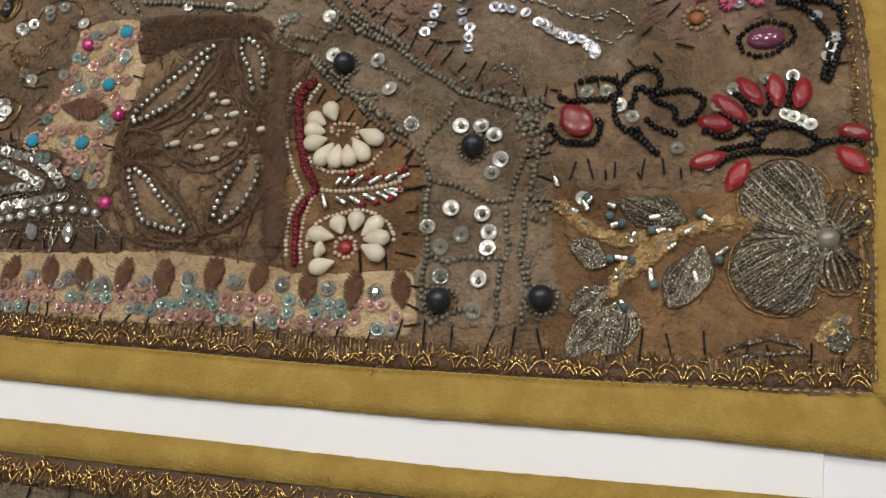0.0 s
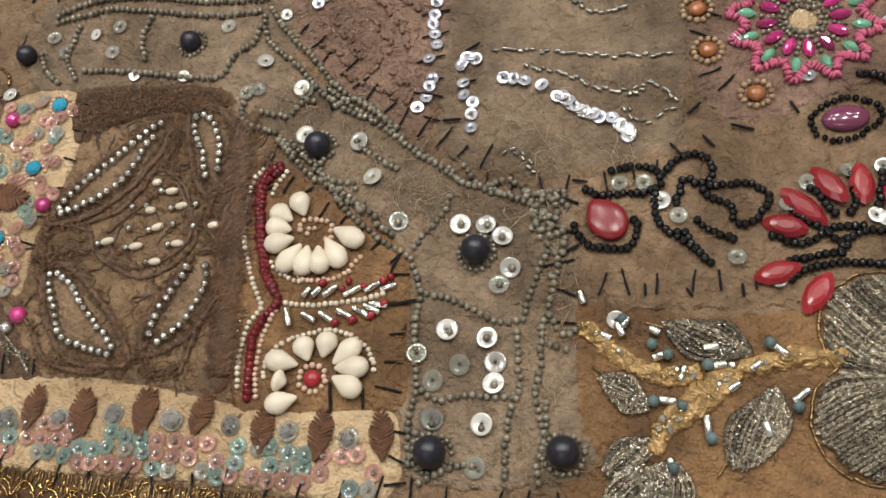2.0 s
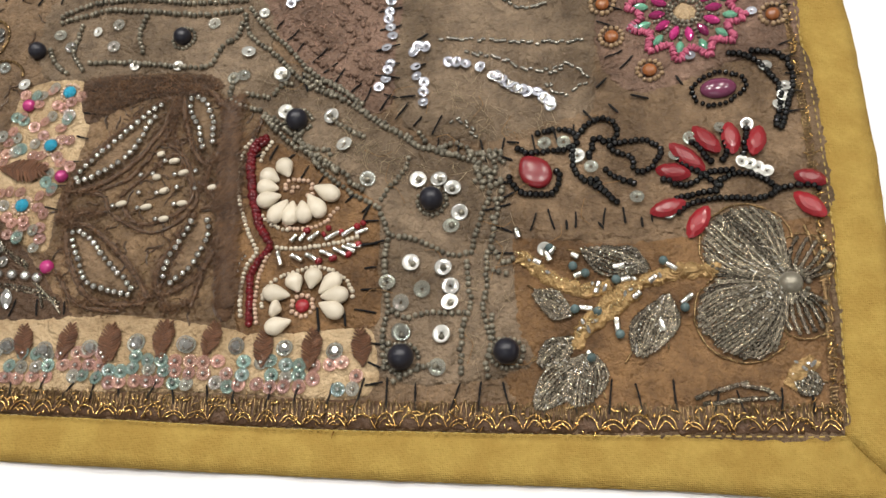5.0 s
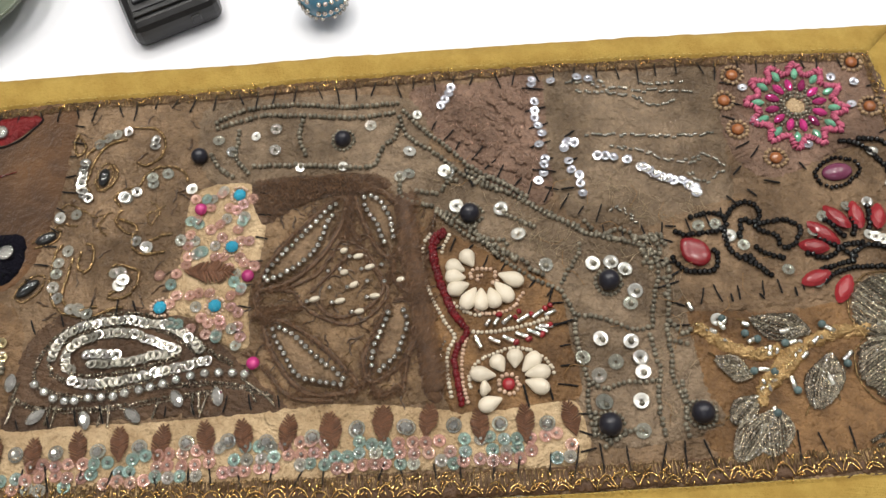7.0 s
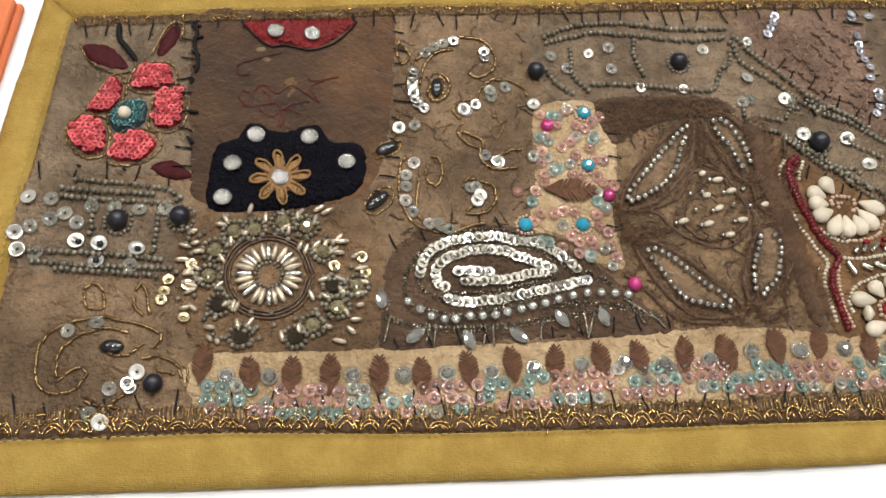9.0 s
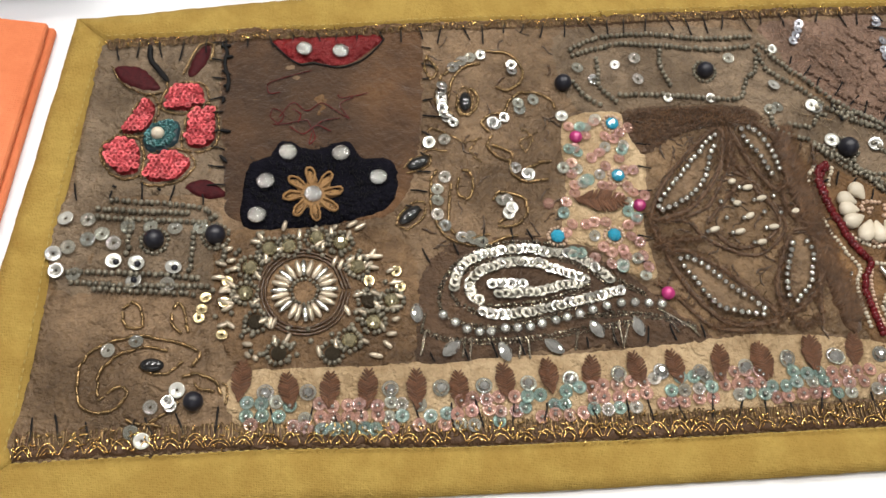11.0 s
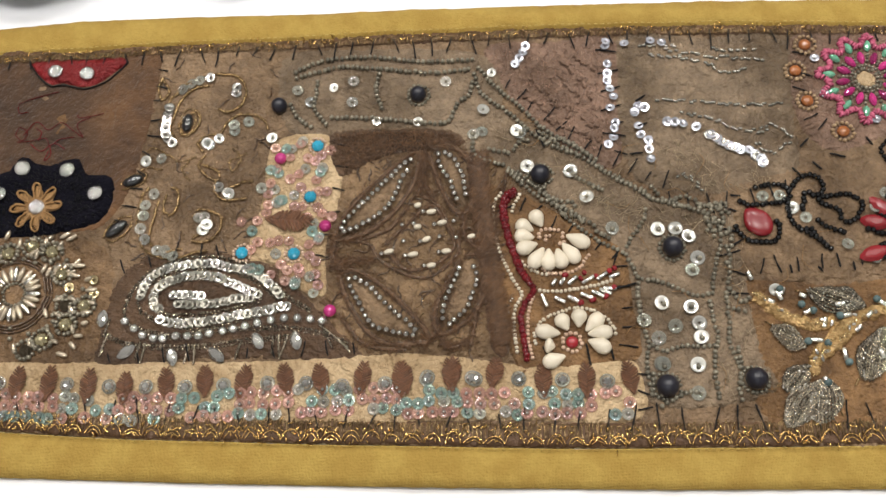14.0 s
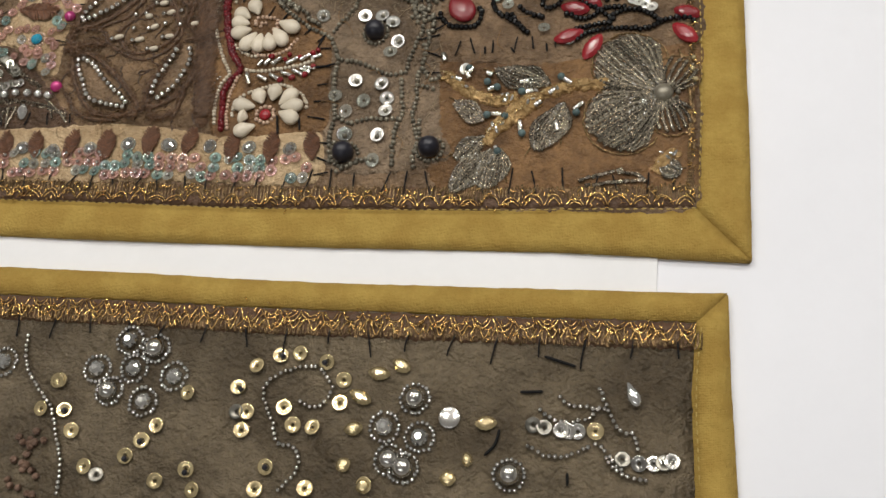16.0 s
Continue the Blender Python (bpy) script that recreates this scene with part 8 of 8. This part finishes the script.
# ---- gold scalloped lace along the seams ----
def lace(parent, line, depth, side, scallop, seed, metal="gold"):
    """A gold wire lace: brown net band, scallops, a wavy edge and upright loops."""
    r = random.Random(seed)
    rows = spline(line, 2.0)
    inner = [(x - math.sin(radians(a)) * side * depth, y + math.cos(radians(a)) * side * depth) for x, y, a in rows]
    patch(parent, "lace_net", "lace", [(x, y) for x, y, a in rows] + inner[::-1], z=0.6, thick=0.5, sharp=True, ragged=0.9, label="brown net lace band")
    arcs, loops, edge = [], [], []
    for x, y, a in spline(line, scallop):
        c, s = math.cos(radians(a)), math.sin(radians(a))
        w, h = scallop * r.uniform(0.38, 0.55), depth * r.uniform(0.35, 0.65)
        at = lambda u, v: (x + c * u - s * side * v, y + s * u + c * side * v)
        for k in (1.0,):
            arcs.append([at(-w * k, 0.6), at(-w * 0.6 * k, h * 0.75 * k), at(r.uniform(-0.4, 0.4), h * k), at(w * 0.6 * k, h * 0.75 * k), at(w * k, 0.6)])
        if r.random() < 0.7:
            arcs.append([at(-w * 0.7, 0.7), at(-w * 0.3, h * 0.5), at(r.uniform(-0.5, 0.5), h * 0.66), at(w * 0.4, h * 0.45), at(w * 0.75, 0.5)])
        if depth > 10:
            arcs.append([at(-w, depth * 0.75), at(-w * 0.3, depth * r.uniform(0.3, 0.5)), at(w * 0.4, depth * r.uniform(0.7, 0.95)), at(w, depth * 0.4)])
        for i in range(5):
            u = -w + scallop * (i + 0.5) / 5
            loops.append([at(u, h * 0.6), at(u + r.uniform(-0.5, 0.5), depth * 0.8), at(u + 0.9, depth * r.uniform(0.85, 1.05)), at(u + 1.3, h * 0.7)])
    tagged(tube("gold_scallop_trim", arcs, 0.26, metal, parent, "bright gold wire scallops", z=1.2, wobble=0.45, coil=0.25), kind="stuff")
    tagged(tube("gold_fringe", loops, 0.28, "oldgold", parent, "dull gold wire loops", z=1.0, wobble=0.3), kind="stuff")
    # gold flecks that give the lace its bright glints
    flecks = []
    for x, y, a in spline(line, 1.5):
        if r.random() < (0.85 if depth > 6 else 0.25):
            v = r.uniform(0.5, depth * 0.85) * side
            flecks.append(("bugle", x - math.sin(radians(a)) * v, y + math.cos(radians(a)) * v, 1.5, r.uniform(0, 180), 1.6, 0.7, 0.7))
    tagged(joined("gold_glitter", flecks, "gold", parent), kind="stuff")
    # tilted gold slivers, added to imitate glints of light on the lace
    count = int(len(rows) * (1.4 if depth > 10 else 1.0 if depth > 6 else 0.5))
    shifted = [(x - math.sin(radians(a)) * side * depth * 0.45, y + math.cos(radians(a)) * side * depth * 0.45) for x, y, a in rows]
    fibres(parent, "gold_wire_end", along(shifted[::4], depth * 0.8, count, seed + 70), "gold", seed + 71, length=2.4, radius=0.3, rise=1.5, z=0.9)


lace(panel, [(x, y + 0.4) for x, y in LOW_SEAM[::-1]], 9.5, 1, 8.6, 3)
lace(panel, [(x, y - 0.4) for x, y in TOP_SEAM], 5.0, -1, 9.5, 4, "oldgold")
lace(panel, [(185, -36), (185, 0), (184, 50), (180, 100), (176, 150)], 3.4, 1, 7.0, 6, "oldgold")
for i in range(26):
    hx, hy, ha = rng.uniform(-20, 110), rng.uniform(-35, 110), rng.uniform(0, 6.3)
    hc, hs = math.cos(ha), math.sin(ha)
    tube("loose_thread", [[(hx, hy), (hx + 4 * hc - 2 * hs, hy + 4 * hs + 2 * hc), (hx + 8 * hc, hy + 8 * hs), (hx + 11 * hc + 2 * hs, hy + 11 * hs - 2 * hc)]], 0.11, "tan", panel, z=1.6, seg=4)


# black overcast stitches along the seams of the patches
def stitches(parent, line, step, length, side, seed, lean=0.4, radius=0.38):
    r = random.Random(seed)
    lines = []
    for x, y, a in spline(line, step):
        c, s = math.cos(radians(a)), math.sin(radians(a))
        k, m = length * r.uniform(0.75, 1.5), r.uniform(-lean, lean) * length
        x, y = x + c * r.uniform(-1, 1), y + s * r.uniform(-1, 1)
        ex, ey = x - s * side * k + c * m, y + c * side * k + s * m
        lines.append([(x, y), ((x + ex) / 2 + r.uniform(-0.3, 0.3), (y + ey) / 2), (ex, ey)])
    threads("overcast_stitch", lines, radius, "black_thread", parent, z=1.0, wobble=0.25)


stitches(panel, [(x, y + 6) for x, y in LOW_SEAM[::-1]], 11.0, 9.0, 1, 11)
stitches(panel, [(x, y - 3) for x, y in TOP_SEAM], 9.5, 8.0, -1, 12)

stitches(panel, [(-282.5, 60.3), (-284.7, 103), (-284.4, 137.5)], 9, 6, 1, 20)
stitches(panel, [(-199.6, 138.4), (-202.4, 86.4), (-211.8, 49.7)], 9, 6, 1, 21)
stitches(panel, [(-346.5, 59.9), (-316, 59.6), (-286.9, 55.9)], 12, 6, 1, 22)
stitches(panel, [(28.5, -6), (26.1, 16), (23.6, 38.7), (15, 43.8)], 9, 6, 1, 23)
stitches(panel, [(-23.1, 69.7), (2.7, 52.7), (22.5, 40.5)], 8, 6, -1, 24)
stitches(panel, [(76.2, 31), (97.6, 32.2), (127, 35.6)], 9, 7, 1, 25)
stitches(panel, [(22.9, 146.6), (24.8, 112.1), (27.1, 82.4)], 9, 8, -1, 26)
stitches(panel, [(101.1, 77.2), (64.5, 69.8), (39, 71)], 9, 7, 1, 27)
stitches(panel, [(-33.2, 124.7), (-6.9, 100), (17.9, 82.4), (41.6, 71)], 8, 7, 1, 28)
stitches(panel, [(-100.4, 97), (-104.6, 61), (-111.7, 22.5)], 11, 7, -1, 29)
stitches(panel, [(-206, 26.9), (-180.5, 33.1), (-150, 35.5)], 11, 7, 1, 30)
stitches(panel, [(-208.1, -12.8), (-175.2, -12.3), (-139.2, -9.7), (-93.2, -7.5)], 12, 6, 1, 31)
stitches(panel, [(73.8, 66.4), (73.7, 44.7), (77.2, 16.2)], 10, 7, -1, 32)
stitches(panel, [(104.5, 145.7), (104.7, 109), (127.9, 91.6)], 9, 7, 1, 33)
stitches(panel, [(26.3, -8.9), (25.9, -32)], 8, 6, 1, 34)
stitches(panel, [(178, 141.9), (178.4, 106.1), (181.5, 75)], 8, 6, -1, 35)
threads('overcast_stitch', [[(30.3, 115.8), (35.6, 119.1)], [(31, 102.8), (36.3, 104.9)], [(26.5, 88.1), (33.6, 89.2)], [(103.6, 91.9), (108.3, 96.8)], [(116.4, 89.1), (124.3, 87.3)], [(133.7, 97.9), (136.7, 93.1)], [(108.5, 85.2), (112.6, 80.5)], [(99, 82.2), (103.2, 77.5)], [(70.3, 68.2), (76.1, 68)], [(7.6, 90), (9.7, 82.7)], [(-15.7, 101.7), (-11.7, 90.9)], [(16.5, 23.2), (27.9, 26.5)], [(94.4, 36.2), (94.9, 31.3)], [(105.8, 35.2), (108.1, 32)], [(121.2, 37.7), (121.9, 32.8)], [(5.2, -0.6), (7.2, -11)], [(15.5, -1.4), (17, -8.6)], [(-13.4, -2.1), (-8.1, -10.7)], [(68.9, 43.6), (75.1, 47.4)], [(-36.3, 59.2), (-25.4, 62.6)]], 0.5, 'black_thread', panel, z=1.2, label='black hand stitches')

# ---- the lower panel ----
panel_b = tagged(new("embroidered_panel"), "dark olive panel with gold sequins, steel beads and mustard binding", "wall hanging", group="embroidered panels")
TOP_B = [(-372, -93), (-250, -92.5), (-103, -90.6), (49, -89), (186.6, -85)]
ground_b = patch(panel_b, "ground_cloth", "olive", [*TOP_B, (185.5, -112), (187, -146), (190, -200), (192, -262), (-380, -270), (-376, -180)], z=0.0, drop=3.0, cell=5.0, sharp=True, label="dark olive-brown silk ground")
for name, pts in (
    ("binding_top", [(-372, -92.5), (-250, -92), (-103, -90.1), (49, -88.5), (187, -84.6), (197.4, -72.9), (47, -77.3), (-107, -77.9), (-250, -78.5), (-386, -79)]),
    ("binding_right", [(186.3, -85), (185, -112), (186.8, -146), (190, -200), (192, -262), (208, -277), (205, -200), (201.3, -146), (199, -110), (197.8, -73.2)]),
    ("binding_bottom", [(192, -262), (-380, -270), (-394, -285), (207.6, -277.6)]),
    ("binding_left", [(-372.5, -93), (-376, -180), (-380.5, -270), (-394.5, -285), (-391, -180), (-386.5, -79.5)])):
    patch(panel_b, name, "mustard", pts, z=0.2, thick=0.9, drop=3.6, cell=6.0, ragged=0.15, sharp=True, label="mustard cotton binding")
tube("machine_stitch", dashes([(188, -87), (186.5, -112), (188.2, -146)], 3.2, 2.4), 0.28, "mustard_thread", panel_b, z=1.5)
lace(panel_b, [(x, y - 0.4) for x, y in TOP_B], 10.5, -1, 8.6, 5)
stitches(panel_b, [(x, y - 8) for x, y in TOP_B], 17.0, 9.0, -1, 13)

for x, y in [(11.7, -123.1), (17.3, -132.6), (16.5, -139.9), (17.8, -114), (26.9, -109.2), (34.9, -107.9), (46.5, -110.8), (54.3, -117.3), (54.3, -126.5), (31.9, -129.8), (44.9, -136.6), (36.9, -136.3), (29.4, -153.1), (-28.9, -153.8), (-23.4, -147.3), (-18.7, -141), (-59.9, -137.9), (-54.3, -145.8), (-64.7, -126), (-44.9, -159.2), (-14, -162.1), (-2.5, -156.7), (-8.4, -127.1), (1.7, -164.1), (26.2, -161.6), (45.8, -159.5), (-66, -126.2), (-70, -138.1), (68.1, -156.2)]:
    bit(ground_b, 'sequin', "sequin", 'goldseq', x, y, 6.4, z=1, tilt=13)
for x, y in [(138.9, -130), (141.5, -130.1), (167.2, -139.8), (172.3, -139.3), (178.6, -138.1), (144.9, -130)]:
    bit(ground_b, 'sequin', "sequin", 'silverseq', x, y, 6, z=1, tilt=13)
for x, y in [(132.7, -129.5), (128.6, -128.9), (161.3, -138.8), (175.8, -138.9), (13.1, -133), (-39.2, -161.9)]:
    bit(ground_b, 'sequin', "sequin", 'dullseq', x, y, 6, z=1, tilt=13)
for x, y in [(151.3, -129.4)]:
    bit(ground_b, 'sequin', "sequin", 'goldseq', x, y, 6.5, z=1, tilt=13)
for x, y in [(13.5, -124.1), (28.2, -109.6), (45.9, -111.3), (29.5, -153.5), (-2.1, -158.2), (-23.7, -148), (-59.5, -138.3), (-28.5, -155)]:
    bit(ground_b, 'bead', 'bead', 'ball', x, y, 2.4, 2.4, 2.4, z=2)
string(ground_b, 'steel', [(37.3, -126.5), (43.4, -128.8), (48.5, -125.5), (49.7, -119.9), (44.1, -113.7), (37, -113.2), (28.3, -116.1), (22.5, -122.2), (23.9, -128.7), (29, -137), (31.4, -143.2), (38.5, -144.7), (41.9, -150.6), (38.7, -157.2), (35.1, -161.7)], size=2.2)
string(ground_b, 'steel', [(130.1, -122.6), (135.5, -126.2), (142.6, -126.6), (148.5, -125), (152.2, -119.6)], size=2.2)
string(ground_b, 'steel', [(136.8, -117.2), (141.1, -120.1), (150.3, -120.8), (154.3, -120.4)], size=2.2)
string(ground_b, 'steel', [(126.2, -136.2), (133.6, -139.5), (141.6, -139.2), (149.3, -135), (153.1, -133.7)], size=2.2)
string(ground_b, 'steel', [(151.7, -112.4), (155.2, -120.3), (157.5, -125.2), (160.7, -128.9), (164.7, -129), (165.8, -132.4), (167, -136.3)], size=2.2)
string(ground_b, 'steel', [(154.4, -137.5), (159.6, -142.9), (165.5, -145.2), (171.3, -145.2)], size=2.2)
string(ground_b, 'steel', [(-85, -107.2), (-82.5, -119.2), (-75.7, -128.1), (-66.6, -136.7), (-60.8, -147.5), (-56.3, -158.2), (-53.6, -170.9)], size=2.2)
string(ground_b, 'steel', [(153.1, -133.7), (157.4, -139.2), (161.5, -142.7)], size=2.2)
bit(ground_b, "crystal", "gem", "crystal", -33.8, -118.9, 7, 7, 6, z=1.4)
string(ground_b, "crystal", ring(-33.8, -118.9, 5.6), size=1.9, closed=True)
bit(ground_b, "crystal", "gem", "crystal", -38.2, -107.4, 7, 7, 6, z=1.4)
string(ground_b, "crystal", ring(-38.2, -107.4, 5.6), size=1.9, closed=True)
bit(ground_b, "steel_ball", "ball", "steel", -26.2, -110.1, 8, 8, 7, z=2.2)
string(ground_b, "crystal", ring(-26.2, -110.1, 5.6), size=1.9, closed=True)
bit(ground_b, "crystal", "gem", "crystal", -16.0, -120.9, 7, 7, 6, z=1.4)
string(ground_b, "crystal", ring(-16.0, -120.9, 5.6), size=1.9, closed=True)
bit(ground_b, "crystal", "gem", "crystal", -26.6, -132.0, 7, 7, 6, z=1.4)
string(ground_b, "crystal", ring(-26.6, -132.0, 5.6), size=1.9, closed=True)
bit(ground_b, "crystal", "gem", "crystal", -49.9, -120.1, 7, 7, 6, z=1.4)
string(ground_b, "crystal", ring(-49.9, -120.1, 5.6), size=1.9, closed=True)
bit(ground_b, "steel_ball", "ball", "steel", -42.4, -128.8, 8, 8, 7, z=2.2)
string(ground_b, "crystal", ring(-42.4, -128.8, 5.6), size=1.9, closed=True)
bit(ground_b, "steel_ball", "ball", "steel", 83.1, -122.5, 8, 8, 7, z=2.2)
string(ground_b, "crystal", ring(83.1, -122.5, 5.6), size=1.9, closed=True)
bit(ground_b, "steel_ball", "ball", "steel", 81.9, -148.7, 8, 8, 7, z=2.2)
string(ground_b, "crystal", ring(81.9, -148.7, 5.6), size=1.9, closed=True)
bit(ground_b, "crystal", "gem", "crystal", 86.6, -136.9, 7, 7, 6, z=1.4)
string(ground_b, "crystal", ring(86.6, -136.9, 5.6), size=1.9, closed=True)
bit(ground_b, "crystal", "gem", "crystal", 72.6, -134.1, 7, 7, 6, z=1.4)
string(ground_b, "crystal", ring(72.6, -134.1, 5.6), size=1.9, closed=True)
bit(ground_b, "steel_ball", "ball", "steel", 76.2, -146.2, 8, 8, 7, z=2.2)
string(ground_b, "crystal", ring(76.2, -146.2, 5.6), size=1.9, closed=True)
bit(ground_b, "steel_ball", "ball", "steel", 121.3, -147.7, 8, 8, 7, z=2.2)
string(ground_b, "crystal", ring(121.3, -147.7, 5.6), size=1.9, closed=True)
bit(ground_b, "crystal", "gem", "crystal", -92.8, -120.0, 7, 7, 6, z=1.4)
string(ground_b, "crystal", ring(-92.8, -120.0, 5.6), size=1.9, closed=True)
for x, y in [(97.2, -128.7)]:
    bit(ground_b, 'flat_sequin', 'dome', 'silverseq', x, y, 8.4, 8.4, 2, z=1.2)
for x, y, length, a in [(68, -113.8, 9.1, -5), (76.3, -110.1, 8.1, -27.8), (62, -123.6, 9.9, -23.7), (61, -135.8, 7.6, 12.9), (59, -149.6, 6, 35.5), (111.2, -129.8, 8.4, 8.2), (99.1, -151.1, 6.2, -1.8), (67.8, -156.6, 5.9, 33.1), (105.5, -143.7, 4.1, 14)]:
    bit(ground_b, 'leaf_stone', 'marquise', 'goldseq', x, y, length, 5.6, 3.5, a, z=1.2)
for x, y, length, a in [(164.1, -115, 9.8, 114.2)]:
    bit(ground_b, 'drop_bead', 'drop', 'crystal', x, y, length, 5, 4, a, z=1.6)
string(ground_b, 'mauve', [(-78, -149.1), (-71.7, -153), (-65, -150.1)], size=3.2, jitter=0.6, name='beadwork')
string(ground_b, 'mauve', [(-77, -160.2), (-68.9, -161.6), (-62.8, -165.4)], size=3.2, jitter=0.6, name='beadwork')
string(ground_b, 'mauve', [(-77.3, -166.9), (-71.1, -170.6), (-63.2, -171.9)], size=3.2, jitter=0.6, name='beadwork')
string(ground_b, 'mauve', [(-68.8, -146), (-71, -155.2), (-70.7, -164)], size=3.2, jitter=0.6, name='beadwork')
threads('dark_thread', [[(122.3, -117), (131.6, -116.2)], [(130.3, -102.4), (143.1, -105.7)], [(116.4, -131), (115, -137.3), (111.4, -141.7)], [(142, -144.7), (142.5, -150.8)]], 0.6, 'black_thread', ground_b, z=0.8)

# ---- white sheet under the two panels ----
sheet = tagged(box("paper_sheet", (0.62, 0.17, 0.0012), (-0.1385, -0.1, TOP + 0.0006), "sheet", bevel=0.0003), "white paper sheet lying under the panels", "paper")

# ---- telephone ----
def telephone(x, y, rot):
    body = tagged(new("cordless_telephone"), "black plastic cordless telephone with keypad on white table", "telephone")
    body.matrix_basis = pose(x, y, TOP, 0, 0, rot)
    box("body", (0.046, 0.150, 0.017), (0, 0.075, 0.0087), "phone", body, bevel=0.007, seg=4)
    box("faceplate", (0.038, 0.136, 0.002), (0, 0.074, 0.0178), "phone", body, "glossy black faceplate", bevel=0.0008)
    for row in range(5):
        for col in range(3):
            red = row == 0 and col == 2
            box("key", (0.0095, 0.0062, 0.003), (-0.012 + 0.012 * col, 0.0165 + 0.0105 * row, 0.0192), "redkey" if red else "key", body, "red call-end key" if red else "", bevel=0.0012)
    box("trim_line", (0.036, 0.0012, 0.0012), (0, 0.0095, 0.0188), "key", body)
    box("jack", (0.005, 0.003, 0.005), (0.009, 0.0004, 0.009), "key", body, bevel=0.001)
    return body


telephone(-0.1535, 0.1875, 24)

# ---- beaded blue bauble ----
bauble = tagged(new("beaded_bauble"), "small blue glass bauble netted with silver beads", "ornament")
bauble.matrix_basis = pose(-0.082, 0.199, TOP + 0.0135)
core = part("glass_ball", mesh("glass_ball", SHAPE["ball"][0] * 0.024, SHAPE["ball"][1]), "blueglass", bauble)
vs, fs = [], []
for ringi in range(7):
    lat = -75 + 25 * ringi
    count = max(4, int(26 * math.cos(radians(lat))))
    for k in range(count):
        lon = 360 * k / count + 13 * (ringi % 2)
        if (k + ringi) % 7 == 6:
            continue
        d = Vector((math.cos(radians(lat)) * math.cos(radians(lon)), math.cos(radians(lat)) * math.sin(radians(lon)), math.sin(radians(lat)))) * 0.0124
        base = len(vs)
        vs += [tuple(Vector(v) * 0.0027 + d) for v in SHAPE["bead"][0]]
        fs += [tuple(i + base for i in q) for q in SHAPE["bead"][1]]
part("bead_net", mesh("bead_net", vs, fs), "steel", bauble, "silver bead netting")

# ---- sage green dish ----
bowl = tagged(new("dish"), "shallow sage green ceramic dish on white table", "dish")
bowl.matrix_basis = pose(-0.275, 0.224, TOP)
prof = [(0.030, 0.0), (0.034, 0.001), (0.048, 0.016), (0.060, 0.034), (0.064, 0.046), (0.0625, 0.047), (0.058, 0.036), (0.044, 0.018), (0.02, 0.008), (0.001, 0.007)]
v, fcs = revolve([(r * 0.78, h * 0.42) for r, h in prof], 40)
part("dish_body", mesh("dish_body", v, fcs), "sagecloth", bowl)

# ---- folded orange cloth ----
def folded_cloth(x, y, rot, w, d):
    cloth_thing = tagged(new("folded_cloth"), "folded bright orange cotton cloth", "cloth")
    cloth_thing.matrix_basis = pose(x, y, TOP, 0, 0, rot)
    for i in range(2):
        box("fold", (w - 0.002 * i, d - 0.0015 * i, 0.004), (-0.001 * i, 0, 0.0022 + 0.0041 * i), "orange", cloth_thing, bevel=0.0018)
    return cloth_thing


folded_cloth(-0.428, 0.080, -8, 0.12, 0.15)

# ---- dark teal box ----
carton = tagged(new("small_box"), "dark teal printed card box on white table", "box")
carton.matrix_basis = pose(-0.388, 0.196, TOP, 0, 0, 8)
box("carton", (0.085, 0.06, 0.030), (0, 0, 0.0151), "tealbox", carton, bevel=0.001)
box("lid_flap", (0.083, 0.058, 0.0012), (0, 0, 0.0308), "phone", carton, bevel=0.0004)
